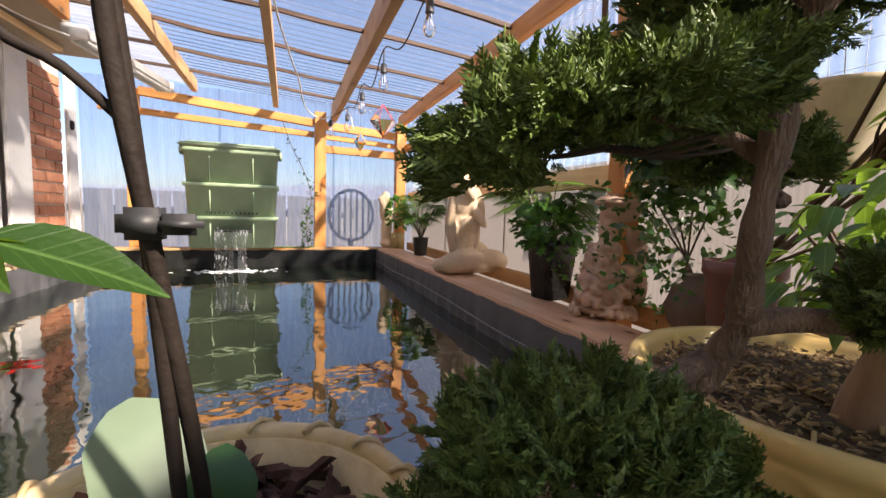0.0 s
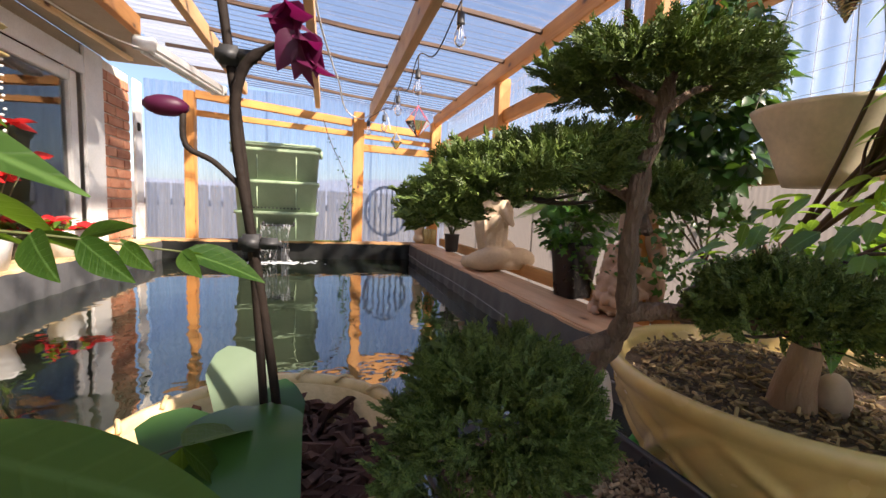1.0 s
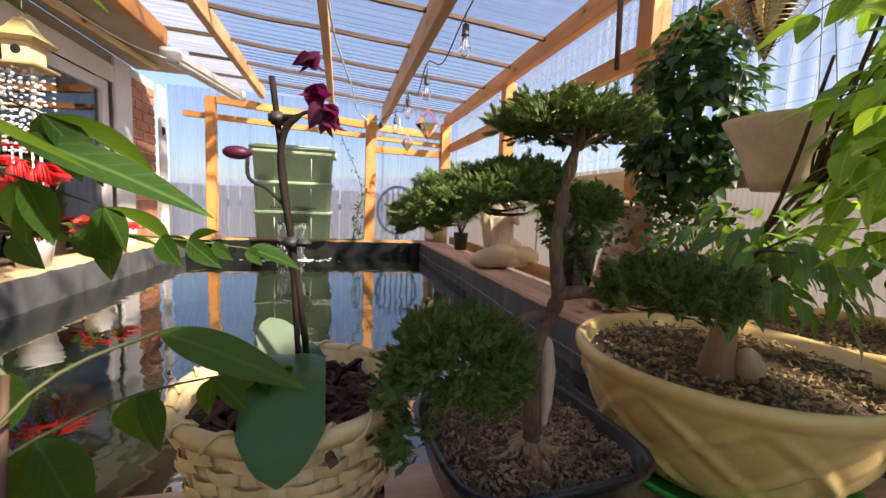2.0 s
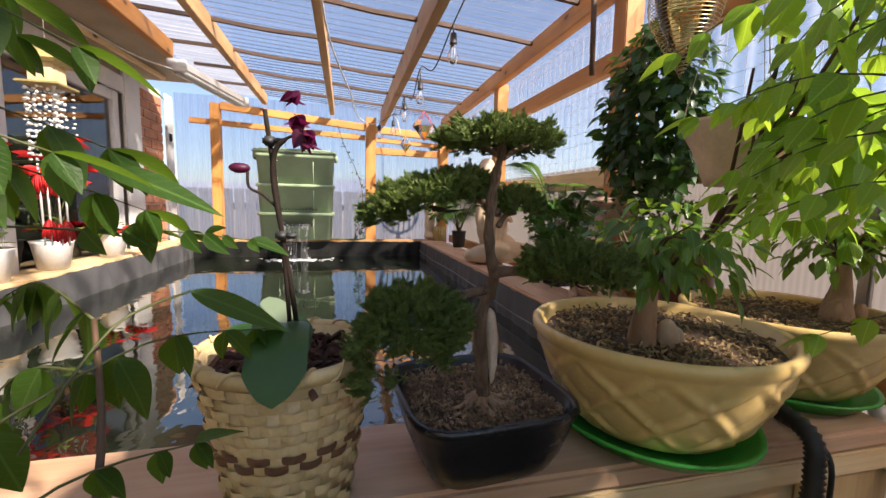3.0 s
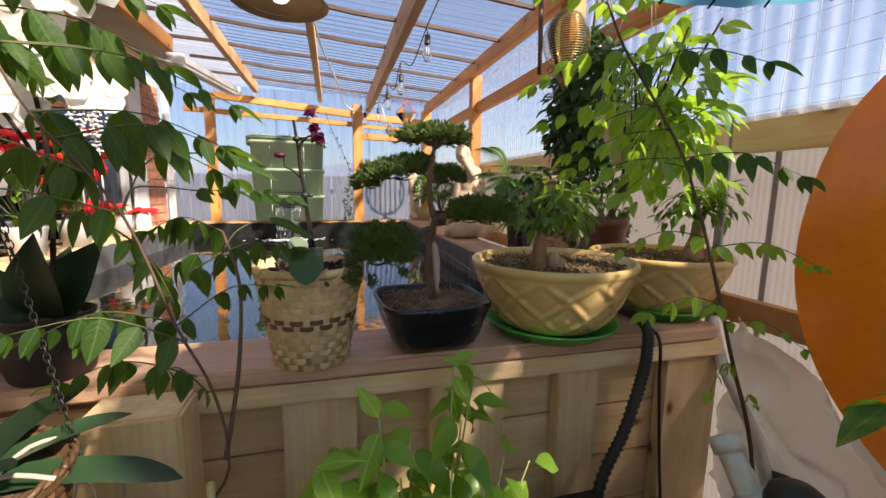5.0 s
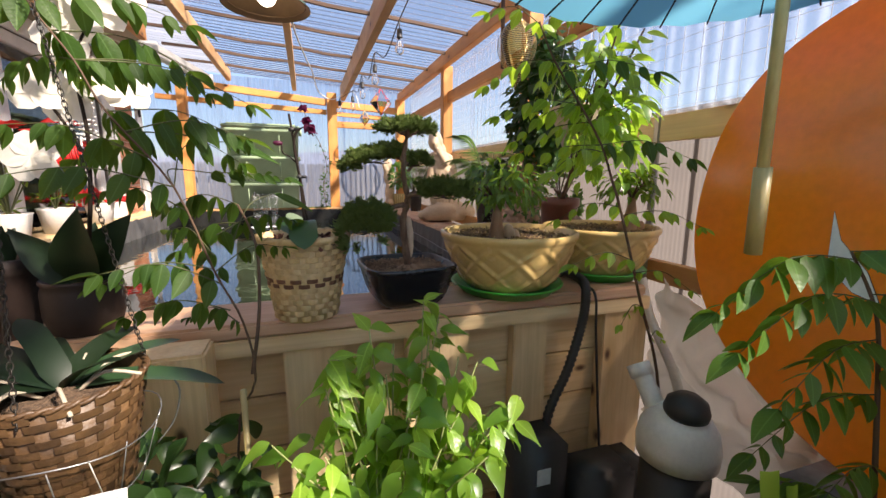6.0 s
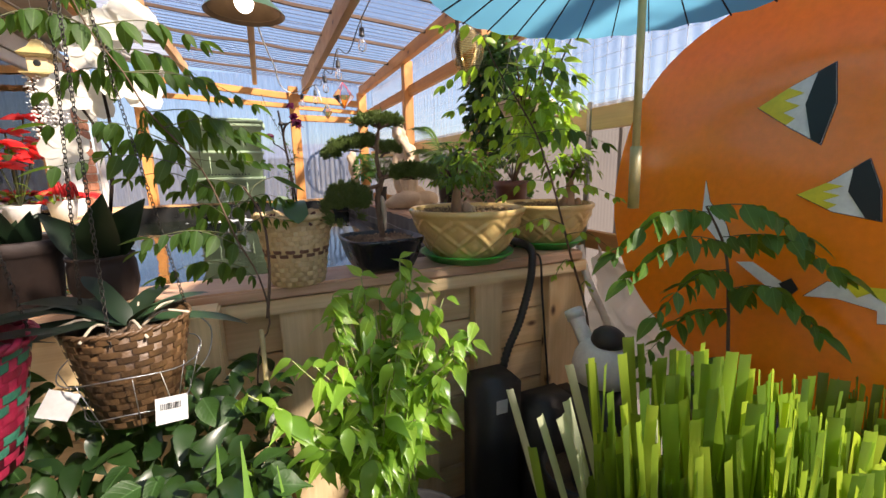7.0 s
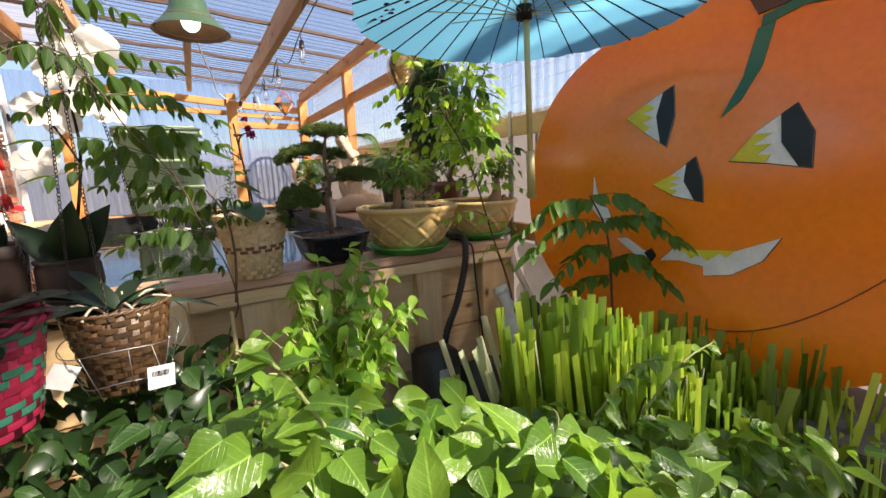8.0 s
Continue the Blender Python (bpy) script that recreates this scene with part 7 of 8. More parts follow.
for ph in (0.0, 3.14):
    pts = []
    for i in range(360):
        s = i / 359
        z = 1.362 + 0.165 * s
        r = 0.047 * math.sin(math.pi * s ** 1.35) ** 0.8 if 0 < s < 1 else 0.001
        a = ph + s * 2 * math.pi * 19
        pts.append((0.412 + r * math.cos(a), 0.13 + r * math.sin(a), z))
    add_tube(bm, pts, 0.0006, 4)
part("wire_spiral", bm, plain("gold_wire", (0.70, 0.54, 0.24), 0.3, 0.8), od)
bm = bmesh.new()
add_lathe(bm, (0.412, 0.13, 1.362), [(0.001, 0.0), (0.014, 0.035), (0.032, 0.08), (0.040, 0.115), (0.028, 0.145), (0.001, 0.16)], 18)
part("glass_core", bm, AMBER, od, "amber glass core")
tube("hanger", [(0.412, 0.13, 1.525), (0.40, 0.13, 1.90)], 0.001, CHAIN, od, 4)
ch = root("small_black_clip", (0.37, 0.12, 1.60), "small black clip hanging by the ornament", "clip")
bm = bmesh.new()
add_box(bm, (0.375, 0.12, 1.62), (0.02, 0.012, 0.04), None, 0.004)
part("clip_body", bm, BLACKPLASTIC, ch)
tube("hanger", [(0.375, 0.12, 1.64), (0.36, 0.12, 1.9)], 0.001, CHAIN, ch, 4)

# hanging vine ball and clay pot by the side wall
vb = root("hanging_vine", (0.76, 0.90, 1.2), "dense dark trailing vine hanging in a basket by the side wall", "hanging plant")
vine_form = leaf_form(0.62, "ovate", 0.2, 0.3, 4)
ps = []
for _ in range(1500):
    d = rdir(-1, 1)
    q = rnd.uniform(0.5, 1.0)
    p = Vector((0.82 + 0.13 * d.x * q, 0.66 + 0.18 * d.y * q, 1.45 + 0.27 * d.z * q))
    ps.append(turn_to(p, Vector((d.x, d.y, -0.5)) + rdir() * 0.7, d + Vector((0, 0, 0.6)), rnd.uniform(0.026, 0.052)))
for _ in range(260):
    x = 0.80 + rnd.gauss(0, 0.08)
    p = Vector((x, 0.68 + rnd.gauss(0, 0.10), rnd.uniform(0.98, 1.25)))
    ps.append(turn_to(p, rdir(-1, 0), rdir(), rnd.uniform(0.012, 0.03)))
bake("foliage", vine_form, ps, VINE, vb, "dark green trailing leaves")
tube("hanger", [(0.82, 0.66, 1.66), (0.85, 0.66, 1.92)], 0.004, STEM_BROWN, vb, 6)
tube("hanger", [(0.722, 0.835, 1.60), (0.722, 0.85, 1.93)], 0.009, STEM_BROWN, vb, 6, "brown hanging strap")
cp = root("hanging_clay_pot", (0.735, 0.38, 1.21), "wide beige clay pot hanging on wires", "hanging pot")
bm = bmesh.new()
add_lathe(bm, (0.785, 0.37, 1.225), [(0.001, 0.01), (0.05, 0.01), (0.06, 0.035), (0.08, 0.09), (0.105, 0.14), (0.108, 0.148), (0.10, 0.149), (0.08, 0.10), (0.055, 0.035), (0.001, 0.03)], 36, lambda a, r, z: 0.003 * math.sin(3 * a + 1) if r > 0.09 else 0)
part("pot_body", bm, FELT, cp)
for a in (0.2, 2.3, 4.4):
    tube("wire", [(0.785 + 0.104 * math.cos(a), 0.37 + 0.104 * math.sin(a), 1.372), (0.79, 0.37, 1.93)], 0.001, METAL, cp, 4)

# hose, cable and pipes over the cap
hs = root("black_hose", (0.56, 0.05, 0.0), "black ribbed hose running over the cap down to the pump", "hose")
hp = smooth_line([(0.62, 0.33, 0.70), (0.61, 0.27, 0.86), (0.595, 0.16, 0.885), (0.575, 0.035, 0.885), (0.568, 0.012, 0.83), (0.555, 0.01, 0.76), (0.52, 0.005, 0.66), (0.47, 0.0, 0.56), (0.43, -0.02, 0.42), (0.41, -0.04, 0.28)], 16)
bm = bmesh.new()
add_tube(bm, hp, [0.0118 + 0.0016 * (1 if i % 2 else -1) for i in range(len(hp))], 12)
part("ribbed_tube", bm, BLACKPLASTIC, hs)
cb_ = tube("black_cable", smooth_line([(0.65, 0.30, 0.75), (0.645, 0.22, 0.857), (0.625, 0.10, 0.856), (0.605, 0.022, 0.85), (0.612, 0.018, 0.75), (0.632, 0.02, 0.58), (0.64, 0.0, 0.35), (0.60, -0.05, 0.01)], 6), 0.0035, BLACKPLASTIC)
tagged(cb_, "thin black cable over the edge of the pond cap", "cable")
pmp = root("pond_pump", (0.40, -0.03, 0.0), "black pump box with a white rating label beside the pond", "pump")
bm = bmesh.new()
add_box(bm, (0.40, -0.04, 0.27), (0.14, 0.12, 0.54), None, 0.015)
part("housing", bm, BLACKPLASTIC, pmp)
bm = bmesh.new()
add_box(bm, (0.395, -0.1035, 0.47), (0.035, 0.002, 0.04))
part("rating_label", bm, TAG, pmp, "white rating label", False)
bm = bmesh.new()
add_box(bm, (0.58, -0.06, 0.22), (0.16, 0.12, 0.44), None, 0.015)
add_box(bm, (0.70, -0.02, 0.20), (0.10, 0.12, 0.40), None, 0.015)
part("filter_box", bm, BLACKPLASTIC, pmp)
pv = root("white_pipe", (0.82, 0.05, 0.4), "white plastic pipe with an elbow and black coupling", "pipe")
tube("pipe", smooth_line([(0.83, 0.10, 0.86), (0.835, 0.06, 0.75), (0.85, -0.02, 0.62), (0.86, -0.06, 0.50)], 6), 0.013, PVC, pv, 14)
tube("coupling", [(0.86, -0.06, 0.53), (0.90, -0.08, 0.52)], 0.024, BLACKPLASTIC, pv, 16, "black coupling")
tube("pipe", [(0.86, -0.06, 0.50), (0.85, -0.07, 0.0)], 0.013, PVC, pv, 14)
cn = root("filter_canister", (0.605, -0.255, 0.0), "white plastic filter canister with a black domed lid", "canister")
CN = (0.605, -0.255, 0)
bm = bmesh.new()
add_lathe(bm, CN, [(0.001, 0.002), (0.062, 0.002), (0.066, 0.02), (0.066, 0.59), (0.001, 0.592)], 32)
part("canister_body", bm, BLACKPLASTIC, cn, "black lower body")
bm = bmesh.new()
add_lathe(bm, CN, [(0.068, 0.585), (0.076, 0.588), (0.078, 0.620), (0.072, 0.650), (0.058, 0.674), (0.036, 0.690), (0.001, 0.692)], 32)
part("shoulder", bm, PVC, cn, "white rounded shoulder")
bm = bmesh.new()
add_lathe(bm, (0.604, -0.268, 0.684), [(0.001, 0.0), (0.040, 0.0), (0.042, 0.012), (0.037, 0.030), (0.022, 0.042), (0.001, 0.045)], 28)
part("lid", bm, BLACKPLASTIC, cn, "black domed lid")
tube("neck", smooth_line([(0.595, -0.215, 0.65), (0.587, -0.19, 0.70), (0.585, -0.16, 0.74)], 5), 0.021, PVC, cn, 18, "thick white pipe neck")
tube("collar", [(0.586, -0.172, 0.722), (0.585, -0.155, 0.744)], 0.025, PVC, cn, 18)
sk = root("plastic_sheeting", (0.80, -0.12, 0.3), "crumpled white plastic sheeting behind the pond corner", "sheeting")
vs, fs = [], []
for i in range(41):
    for j in range(33):
        u, v = i / 40, j / 32
        vs.append((0.862 - 0.05 * u + 0.05 * noise.noise((u * 5, v * 4, 1)) + 0.022 * noise.noise((u * 13, v * 11, 3)) + 0.04 * v, 0.09 - 0.56 * u + 0.03 * noise.noise((v * 5, u * 3, 8)), 0.44 + 0.42 * v * (1 - 0.6 * u) + 0.05 * noise.noise((u * 4, v * 3, 4)) + 0.02 * noise.noise((u * 15, v * 9, 6))))
for i in range(40):
    for j in range(32):
        k = i * 33 + j
        fs.append((k, k + 33, k + 34, k + 1))
from_arrays("sheet_fold", vs, fs, leafy("white_thin_plastic", (0.84, 0.85, 0.86), (0.80, 0.81, 0.82), (0.9, 0.9, 0.9), 0.35, 0.4), sk)

# ---- statues and plants on the far caps ----
def figure(name, at, blobs, material, label, voxel=0.014, tall=1.0, soft=5):
    """One plain cast figure, melted together from rounded lumps."""
    bm = bmesh.new()
    at = Vector(at)
    for c, size, turn in blobs:
        c, size = (c[0], c[1], c[2] * tall), (size[0], size[1], size[2] * (tall + 1) / 2)
        add_ball(bm, at + Vector(c), size, pose(0, 0, 0, *turn), 16, 11)
    me = bpy.data.meshes.new(name)
    bm.to_mesh(me)
    bm.free()
    me.materials.append(material)
    ob = new(name, me)
    rm = ob.modifiers.new("melt", "REMESH")
    rm.mode, rm.voxel_size, rm.use_smooth_shade = "VOXEL", voxel, True
    sm = ob.modifiers.new("soften", "SMOOTH")
    sm.factor, sm.iterations = 0.6, soft
    return tagged(ob, label, "statue")


figure("kneeling_statue", (0.80, 1.89, CAP), [
    ((0.04, 0, 0.035), (0.19, 0.11, 0.04), (0, 0, 0)), ((-0.03, -0.07, 0.06), (0.15, 0.055, 0.058), (0, -4, 8)), ((0.13, -0.05, 0.06), (0.10, 0.07, 0.06), (0, 0, -20)), ((0.0, 0.01, 0.20), (0.095, 0.075, 0.14), (0, -4, 0)), ((0.0, 0.0, 0.34), (0.085, 0.066, 0.11), (0, -4, 0)), ((-0.11, -0.05, 0.03), (0.05, 0.03, 0.025), (0, 10, 0)), ((-0.12, 0.03, 0.035), (0.04, 0.04, 0.035), (0, 0, 0)), ((0.08, 0.05, 0.08), (0.10, 0.06, 0.08), (0, 12, 0)),
    ((0.01, 0.02, 0.13), (0.085, 0.07, 0.09), (0, -6, 0)), ((0.0, 0.02, 0.23), (0.068, 0.06, 0.11), (0, -8, 0)), ((-0.005, 0.02, 0.33), (0.070, 0.056, 0.09), (0, -6, 0)), ((0.005, 0.02, 0.405), (0.088, 0.046, 0.034), (0, 6, 0)),
    ((-0.075, -0.005, 0.31), (0.026, 0.028, 0.11), (6, 10, 0)), ((-0.03, -0.055, 0.225), (0.028, 0.028, 0.07), (30, 35, 0)), ((0.075, -0.02, 0.32), (0.028, 0.03, 0.10), (12, -16, 0)), ((0.04, -0.06, 0.29), (0.026, 0.026, 0.09), (-22, -28, 0)), ((-0.01, -0.075, 0.385), (0.022, 0.022, 0.05), (-8, -30, 0)), ((-0.035, -0.06, 0.43), (0.024, 0.02, 0.022), (0, 0, 0)),
    ((-0.062, -0.02, 0.485), (0.036, 0.042, 0.052), (0, -14, 0)), ((-0.045, 0.005, 0.515), (0.046, 0.05, 0.045), (0, 0, 0)), ((-0.068, -0.055, 0.48), (0.012, 0.014, 0.012), (0, 0, 0)), ((-0.02, 0.01, 0.445), (0.028, 0.028, 0.05), (0, -14, 0)), ((-0.01, 0.045, 0.50), (0.035, 0.03, 0.04), (0, 0, 0)), ((0.01, 0.055, 0.42), (0.045, 0.025, 0.08), (0, 0, 0))]
    + [((-0.06 + 0.028 * k, -0.055 + 0.004 * (k % 2), 0.17), (0.010, 0.012, 0.10), (0, -8 + 4 * k, 0)) for k in range(5)],
    STATUE, "cream cast-stone kneeling figure resting on the pond cap", 0.0065, 1.08, 3)
figure("garden_statue", (0.735, 3.40, CAP), [((0, 0, 0.04), (0.06, 0.06, 0.04), (0, 0, 0)), ((0, 0, 0.16), (0.05, 0.05, 0.13), (0, 4, 0)), ((0.0, 0, 0.30), (0.065, 0.05, 0.09), (0, -6, 0)), ((-0.04, -0.02, 0.38), (0.03, 0.03, 0.07), (0, -25, 0)), ((-0.01, 0, 0.43), (0.042, 0.045, 0.055), (0, 0, 0))], STATUE, "small cream cast-stone figure on the far corner", 0.014)
blobs = [((0, 0, 0.02), (0.09, 0.09, 0.025), (0, 0, 0)), ((-0.02, -0.02, 0.25), (0.026, 0.026, 0.12), (0, 8, 0)), ((0.01, -0.03, 0.31), (0.06, 0.045, 0.035), (0, 0, 0)), ((0.04, -0.04, 0.22), (0.022, 0.022, 0.05), (0, -20, 0)), ((0.055, -0.065, 0.17), (0.024, 0.022, 0.06), (0, 8, 0)), ((0.055, -0.07, 0.10), (0.024, 0.022, 0.06), (0, -6, 0)), ((0.05, -0.06, 0.235), (0.024, 0.024, 0.027), (0, 0, 0)), ((0.0, 0.0, 0.34), (0.05, 0.045, 0.02), (0, 0, 0))]
blobs += [((-0.02, 0, 0.08), (0.07, 0.07, 0.09), (0, 0, 0)), ((-0.02, 0, 0.17), (0.045, 0.045, 0.06), (0, 0, 0)), ((-0.01, 0.0, 0.27), (0.032, 0.03, 0.09), (0, 0, 0)), ((0.0, -0.02, 0.335), (0.075, 0.06, 0.018), (0, 0, 0)), ((0.03, -0.05, 0.13), (0.03, 0.03, 0.03), (0, 0, 0))]
for k in range(190):
    a, z = rnd.uniform(0, 6.28), rnd.uniform(0.005, 0.21)
    r = 0.092 * (1 - 0.52 * z / 0.21)
    s = rnd.uniform(0.006, 0.017)
    blobs.append(((r * math.cos(a) - 0.015, r * math.sin(a), z), (s * rnd.uniform(0.7, 1.5), s, s * rnd.uniform(0.6, 1.1)), (rnd.uniform(-40, 40), rnd.uniform(-40, 40), 0)))
figure("cherub_statue", (0.875, 0.93, CAP), blobs, STATUE_PINK, "pinkish cast-stone rock pile with a small figure and a basin", 0.0045, 1.05, 1)

# square black pot with ivy
bp = root("square_planter", (0.855, 1.20, CAP), "tall black square planter with trailing ivy", "planter")
bm = bmesh.new()
prev = None
for half, z in ((0.001, 0.002), (0.05, 0.002), (0.066, 0.195), (0.072, 0.197), (0.072, 0.215), (0.064, 0.215), (0.06, 0.19), (0.001, 0.188)):
    ring_ = square_ring(bm, (0.855, 1.20), half, CAP + z, 24, 14.0, 0.15)
    if prev:
        for k in range(24):
            bm.faces.new((prev[k], prev[(k + 1) % 24], ring_[(k + 1) % 24], ring_[k]))
    prev = ring_
part("pot_body", bm, BLACK, bp)
iv = root("ivy_plant", (0.855, 1.20, CAP + 0.2), "bushy green ivy spilling over the black planter", "ivy")
IVY = (np.array([(0, 0, 0), (0.25, -0.4, 0.05), (0.38, -0.16, 0.0), (0.75, -0.42, -0.02), (0.7, -0.12, 0.0), (1.0, 0, -0.1), (0.7, 0.12, 0.0), (0.75, 0.42, -0.02), (0.38, 0.16, 0.0), (0.25, 0.4, 0.05), (0.45, 0, 0.04)]),
       [(10, 0, 1, 2), (10, 2, 3, 4), (10, 4, 5, 6), (10, 6, 7, 8), (10, 8, 9, 0)])
ps = []
for _ in range(420):
    d = rdir(-0.7, 1)
    p = Vector((0.855, 1.20, CAP + 0.26)) + Vector((d.x * 0.14, d.y * 0.14, d.z * 0.10)) * rnd.uniform(0.5, 1)
    ps.append(turn_to(p, d + rdir() * 0.6 + Vector((0, 0, -0.3)), Vector((0, -0.4, 1)) + rdir() * 0.5, rnd.uniform(0.025, 0.05)))
for s in range(5):
    x, y = 0.80 + 0.03 * s, 1.12
    for k in range(9):
        ps.append(turn_to((x + rnd.gauss(0, 0.01), y + rnd.gauss(0, 0.01), CAP + 0.22 - 0.017 * k), rdir(-1, 0.2), rdir(), rnd.uniform(0.015, 0.03)))
bake("foliage", IVY, ps, leafy("ivy_leaf_green", (0.03, 0.12, 0.025), (0.08, 0.22, 0.04), (0.25, 0.45, 0.05), 0.35, 0.3, True), iv, "small lobed ivy leaves")
# ivy climbing behind the rock pile
iv2 = root("ivy_plant", (0.97, 0.72, CAP), "ivy with yellowish leaves climbing behind the cherub", "ivy")
ps = []
for _ in range(320):
    d = rdir(-1, 1)
    p = Vector((0.965, 0.78, CAP + 0.20)) + Vector((d.x * 0.05, d.y * 0.17, d.z * 0.18))
    ps.append(turn_to(p, d + rdir() * 0.8, rdir(0, 1), rnd.uniform(0.02, 0.042)))
bake("foliage", IVY, ps, bpy.data.materials["ivy_leaf_green"], iv2)
for k in range(5):
    tube("stem", smooth_line([(0.97, 0.70 + 0.03 * k, CAP), (0.96 + 0.01 * k, 0.74, CAP + 0.15), (0.95, 0.66 + 0.06 * k, CAP + 0.36)], 4), 0.003, STEM_BROWN, iv2, 5)
# big ribbed urn
ur = root("grooved_urn", (0.90, 0.62, CAP), "dark brown grooved round urn on the cap", "urn")
bm = bmesh.new()
add_lathe(bm, (0.90, 0.62, CAP), [(0.001, 0.001), (0.05, 0.001), (0.085, 0.05), (0.095, 0.09), (0.08, 0.135), (0.05, 0.155), (0.055, 0.17), (0.045, 0.168), (0.04, 0.15), (0.001, 0.10)], 72, lambda a, r, z: 0.003 * math.sin(24 * a + 40 * z) if 0.06 < r else 0)
part("urn_body", bm, plain("brown_stoneware", (0.13, 0.085, 0.055), 0.5), ur)


# palms
def palm(x, y, z, reach, count, label, sz):
    p = root("parlour_palm", (x, y, z), label, "palm", "palms on the cap")
    ps = []
    form = leaf_form(0.09, "lance", 0.3, 0.25, 5)
    for k in range(count):
        a = k * 2.4
        e = Vector((x, y, z)) + Vector((reach * math.cos(a) * rnd.uniform(0.5, 1), reach * math.sin(a) * rnd.uniform(0.5, 1), sz * rnd.uniform(0.45, 1)))
        top = Vector((x, y, z)).lerp(e, 0.55) + Vector((0, 0, sz * 0.28))
        pl = smooth_line([(x, y, z), top, e], 9)
        tube("frond_stem", pl, [0.003 - 0.00012 * i for i in range(len(pl))], STEM_GREEN, p, 5)
        ax = (pl[-1] - pl[8]).normalized()
        sd = Vector((0, 0, 1)).cross(ax).normalized()
        for i in range(5, len(pl)):
            for half in (0, 0.5):
                q = pl[i] if not half or i == len(pl) - 1 else pl[i].lerp(pl[i + 1], 0.5)
                ln = 0.4 * sz * math.sin(math.pi * (0.12 + 0.8 * (i - 4 + half) / (len(pl) - 4)))
                for sg_ in (-1, 1):
                    ps.append(turn_to(q, ax * 0.7 + sd * sg_ * 0.85 + Vector((0, 0, -0.15)), Vector((0, 0, 1)), max(0.03, ln)))
    bake("frond_foliage", form, ps, PALM, p, "narrow green palm leaflets", "stuff")
    return p


palm(0.92, 1.33, CAP + 0.14, 0.27, 17, "parlour palm with arching feathery fronds", 0.38)
ppot = root("palm_pot", (0.92, 1.33, CAP), "small dark pot holding a palm", "pot")
bm = bmesh.new()
add_lathe(bm, (0.92, 1.33, CAP), [(0.001, 0.001), (0.035, 0.001), (0.045, 0.13), (0.048, 0.14), (0.042, 0.14), (0.001, 0.12)], 24)
part("pot_body", bm, BLACKPLASTIC, ppot)
palm(0.84, 2.75, CAP + 0.10, 0.20, 22, "light green bushy palm near the far corner", 0.32)
fp = root("bamboo_pot", (0.82, 3.36, CAP), "yellowish bamboo-cane planter on the far corner", "planter")
for k in range(14):
    a = 2 * math.pi * k / 14
    tube("cane", [(0.82 + 0.045 * math.cos(a), 3.36 + 0.045 * math.sin(a), CAP), (0.82 + 0.05 * math.cos(a), 3.36 + 0.05 * math.sin(a), CAP + 0.13)], 0.0105, BAMBOO, fp, 7)
ps = []
for _ in range(260):
    d = rdir(-0.6, 1)
    p = Vector((0.82, 3.36, CAP + 0.27)) + Vector((d.x * 0.08, d.y * 0.08, d.z * 0.15))
    ps.append(turn_to(p, d + rdir() * 0.6, rdir(0, 1), rnd.uniform(0.03, 0.05)))
fpp = root("corner_vine", (0.82, 3.36, CAP + 0.12), "bushy climbing vine in the bamboo planter", "plant")
bake("foliage", vine_form, ps, bpy.data.materials["ivy_leaf_green"], fpp)
pp3 = root("palm_pot", (0.84, 2.75, CAP), "small dark pot holding a light green palm", "pot")
bm = bmesh.new()
add_lathe(bm, (0.84, 2.75, CAP), [(0.001, 0.001), (0.045, 0.001), (0.055, 0.12), (0.06, 0.13), (0.05, 0.13), (0.001, 0.11)], 24)
part("pot_body", bm, BLACKPLASTIC, pp3)
# thin climber on the far post
cl = root("post_climber", (0.10, 3.45, CAP), "thin leafy climber trailing up the far post", "climber")
pl = smooth_line([(0.10, 3.44, CAP), (0.08, 3.44, 1.05), (0.12, 3.45, 1.25), (0.07, 3.45, 1.45), (-0.03, 3.45, 1.66), (-0.10, 3.46, 1.86)], 6)
tube("stem", pl, 0.003, STEM_BROWN, cl, 5)
ps = []
for _ in range(170):
    i = int(abs(rnd.gauss(0, 0.34)) * (len(pl) - 1)) % len(pl)
    ps.append(turn_to(pl[i] + rdir() * 0.045, rdir(), rdir(0, 1), rnd.uniform(0.015, 0.032)))
bake("foliage", vine_form, ps, VINE, cl)

# ---- along the house side ----
# wind chime under a little bird house
bh = root("bird_house_chime", (-0.83, 1.12, 1.2), "small wooden bird house with strings of white shells below", "wind chime")
bm = bmesh.new()
add_box(bm, (-0.83, 1.12, 1.575), (0.085, 0.085, 0.08), None, 0.004)
part("house_box", bm, WOOD_PALE, bh, smooth=False)
bm = bmesh.new()
add_lathe(bm, (0, 0, 0), [(0.001, 1.605), (0.085, 1.610), (0.098, 1.622), (0.092, 1.626), (0.05, 1.655), (0.022, 1.695), (0.001, 1.70)], 4)
bmesh.ops.transform(bm, matrix=pose(-0.83, 1.12, 0, 0, 0, 45), verts=bm.verts)
part("pagoda_roof", bm, BAMBOO, bh, "curved straw-coloured roof", False)
board("perch_board", (-0.83, 1.05, 1.53), (-0.83, 1.19, 1.53), 0.14, 0.010, BAMBOO, bh)
bm = bmesh.new()
add_ball(bm, (-0.83, 1.0765, 1.58), (0.016, 0.002, 0.016), None, 12, 6)
part("doorway", bm, PAINT_BLACK, bh)
tube("hanger", [(-0.83, 1.12, 1.69), (-0.83, 1.12, 2.16)], 0.0012, CORD, bh, 4)
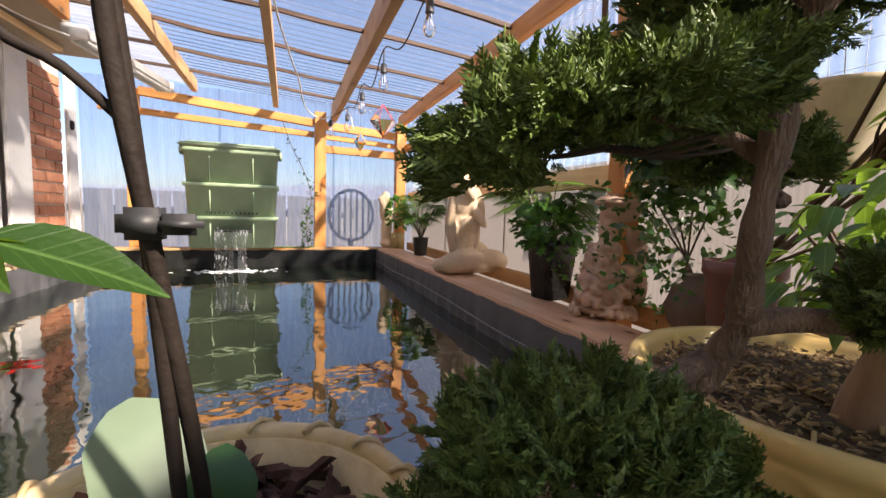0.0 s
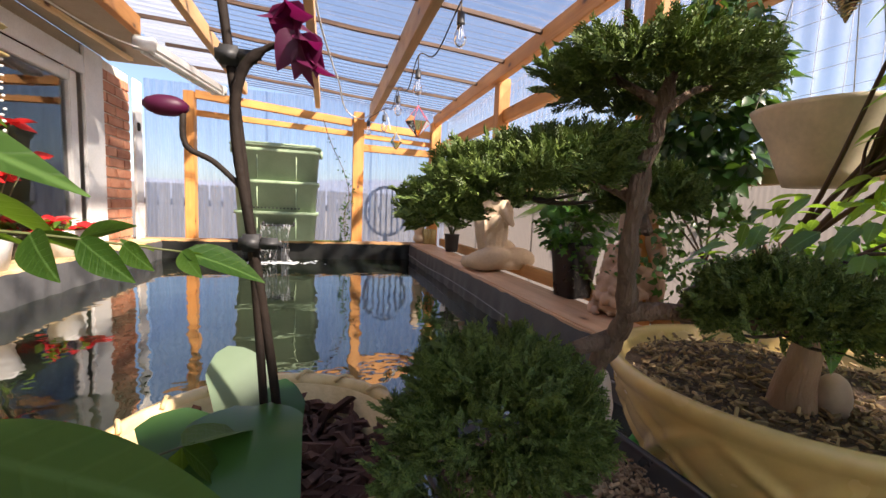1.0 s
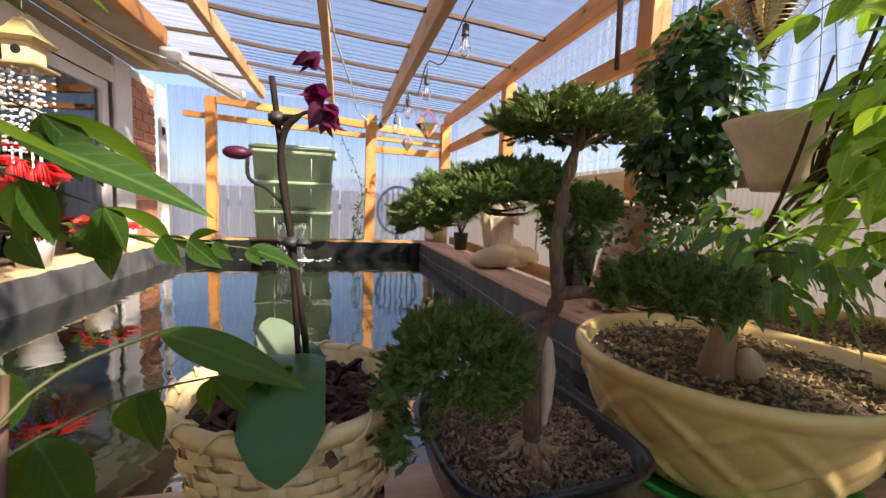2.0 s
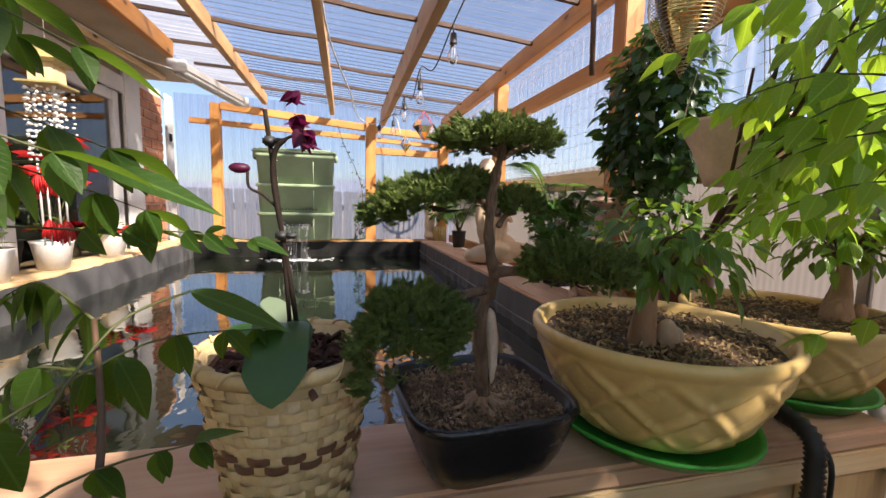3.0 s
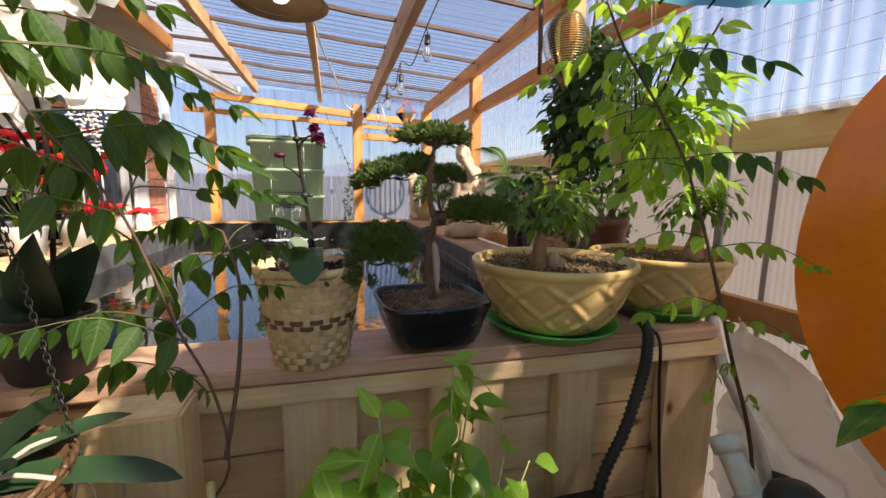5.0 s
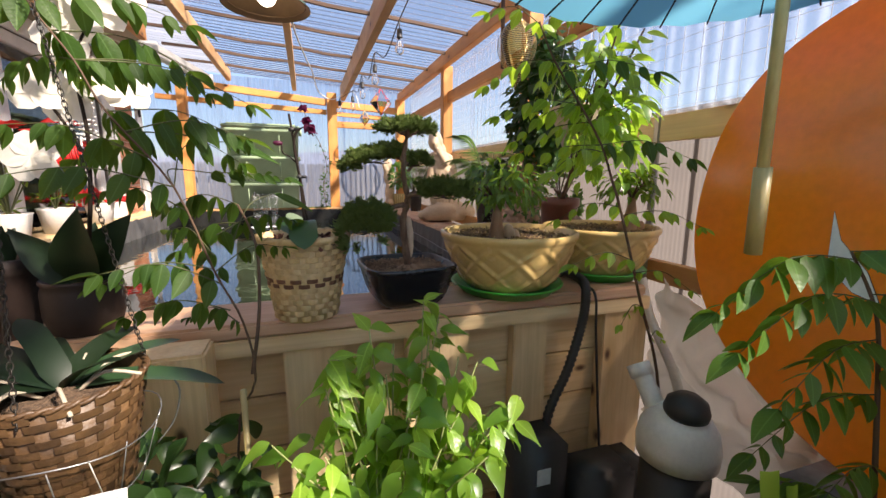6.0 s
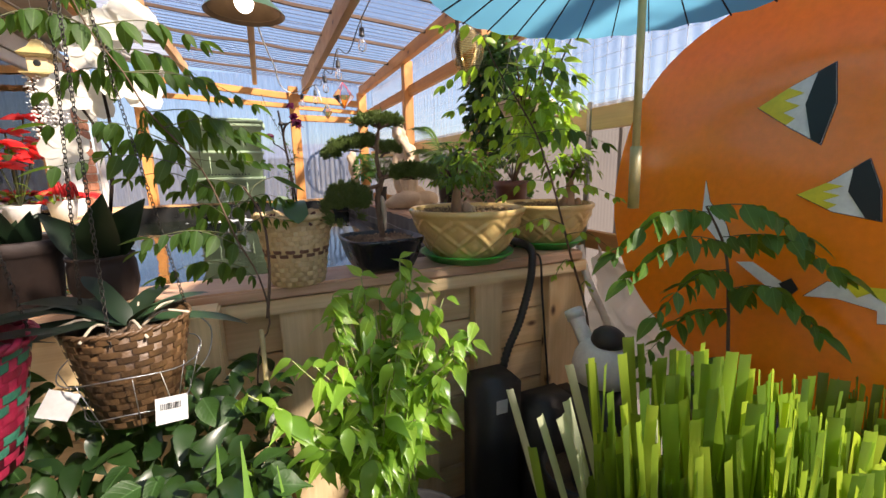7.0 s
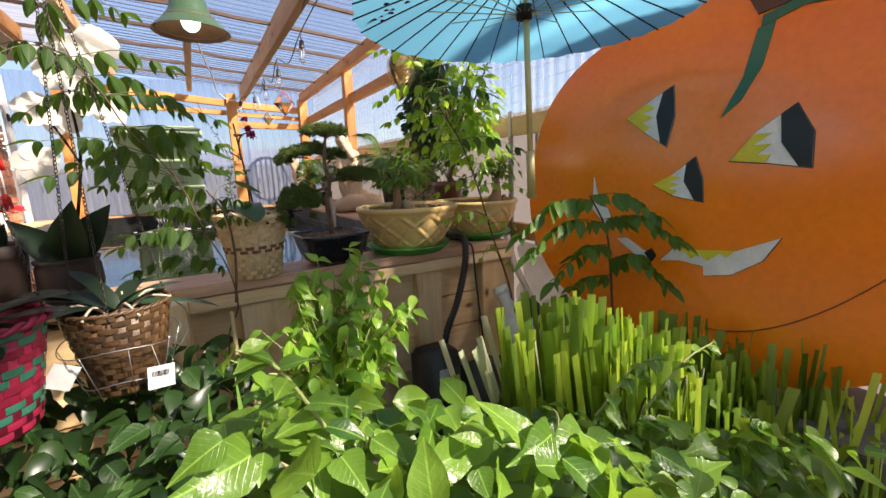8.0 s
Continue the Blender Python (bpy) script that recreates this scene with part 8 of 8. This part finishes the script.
for k in range(22):
    bm = bmesh.new()
    a, r = k * 2.4, 0.02 + 0.055 * ((k * 7) % 11) / 11
    x, y = -0.83 + r * math.cos(a) * 1.2, 1.12 + r * math.sin(a)
    for j in range(13):
        add_ball(bm, (x + rnd.gauss(0, 0.003), y + rnd.gauss(0, 0.003), 1.52 - 0.023 * j - rnd.uniform(0, 0.012)), (rnd.uniform(0.005, 0.0085), rnd.uniform(0.004, 0.008), rnd.uniform(0.003, 0.007)), None, 6, 4)
    part("shell_string", bm, SHELL, bh, "string of small white shells")
for x, zs in ((-0.86, (1.17, 0.97)), (-0.825, (1.14, 0.955)), (-0.885, (1.155,)), (-0.80, (1.165, 0.965))):
    tube("ribbon", [(x, 1.12, 1.25), (x + 0.004, 1.12, 0.90)], 0.004, SHELL, bh, 5, "white hanging ribbon")
    for z in zs:
        bm = bmesh.new()
        for q in range(26):
            a, w = q * 2.4, 0.010 + 0.016 * ((q * 5) % 7) / 7
            add_tube(bm, smooth_line([(x, 1.12, z + 0.035), (x + w * 0.7 * math.cos(a), 1.12 + w * 0.7 * math.sin(a), z + 0.012), (x + w * math.cos(a + 0.2), 1.12 + w * math.sin(a + 0.2), z - 0.03 - 0.02 * ((q * 3) % 5) / 5)], 2), 0.0032, 4)
        part("tassel", bm, PETAL_RED, bh, "bright red thread tassel")


bh.matrix_basis = Matrix.Translation((-0.889, 1.12, 1.255)) @ Matrix.Scale(0.75, 4)


def red_flower(x, y, z, n, label, spread=0.10):
    p = root("poinsettia", (x, y, CAP), label, "flowering plant", "red flowers on the house-side cap")
    bm = bmesh.new()
    add_lathe(bm, (x, y, CAP), [(0.001, 0.001), (0.055, 0.001), (0.075, 0.12), (0.08, 0.13), (0.07, 0.13), (0.001, 0.11)], 24)
    part("pot_body", bm, WHITE, p, "white pot")
    me = form_mesh("bract", leaf_form(0.5, "ovate", 0.15, 0.2, 5), PETAL_RED)
    gm = form_mesh("leaf", leaf_form(0.5, "ovate", 0.15, 0.25, 5), FICUS_DARK)
    tube("stem", [(x, y, CAP + 0.1), (x, y, z)], 0.006, STEM_GREEN, p, 6)
    for c in range(n):
        q = Vector((x, y, z)) + Vector((rnd.gauss(0, spread), rnd.gauss(0, spread), rnd.gauss(0, spread * 0.6)))
        tube("stem", [(x, y, CAP + 0.12), q], 0.003, STEM_GREEN, p, 5)
        for k in range(9):
            d = Vector((math.cos(k * 0.7 + c), math.sin(k * 0.7 + c), rnd.uniform(-0.2, 0.4)))
            piece("bract", me, turn_to(q, d, (0.6, -0.4, 0.6), rnd.uniform(0.06, 0.09)), p)
    for k in range(22):
        piece("leaf", gm, turn_to((x + rnd.gauss(0, 0.06), y + rnd.gauss(0, 0.06), CAP + rnd.uniform(0.14, z - CAP)), rdir(-0.5, 0.4), (0, 0, 1), rnd.uniform(0.05, 0.09)), p)


red_flower(-1.33, 1.84, 1.31, 8, "tall red-flowered plant in a white pot on the house-side cap")
red_flower(-1.32, 2.30, 1.03, 5, "small red poinsettia in a white pot on the house-side cap", 0.06)
red_flower(-1.34, 1.50, 1.28, 8, "red-flowered plant beside the glass door")
red_flower(-1.33, 0.95, 1.12, 5, "red poinsettia with dark leaves on the cap")
gp = root("yellow_green_planter", (-1.33, 0.62, CAP), "pale green glazed pot with a bushy plant on the cap", "planter")
bm = bmesh.new()
add_lathe(bm, (-1.33, 0.62, CAP), [(0.001, 0.001), (0.07, 0.001), (0.10, 0.10), (0.09, 0.17), (0.08, 0.17), (0.001, 0.14)], 28)
part("pot_body", bm, plain("pale_green_glaze", (0.35, 0.45, 0.12), 0.3), gp)
gpl = root("bushy_plant", (-1.33, 0.62, CAP + 0.15), "bushy plant with mid-green leaves in a glazed pot", "plant")
gm_ = form_mesh("leaf", leaf_form(0.45, "ovate", 0.15, 0.25, 5), FICUS_DARK)
crown_leaves(gpl, gm_, (-1.33, 0.62, CAP + 0.30), (0.14, 0.16, 0.15), 90, 0.06, 0.10)

# ---- bricks of the pier ----
for j in range(29):
    z = 0.035 + 0.067 * j
    if j % 2:
        spans = ((2.895 + 0.0975, 0), (3.10 + 0.0975, 0))
    else:
        spans = ((2.895 + 0.046, 1), (2.997 + 0.0975, 0), (3.202 + 0.046, 1))
    for y, which in spans:
        piece("brick", brick_me[which], pose(HX - 0.014 + rnd.uniform(-0.001, 0.001), y, z, 0, 0, rnd.uniform(-0.3, 0.3)), house)
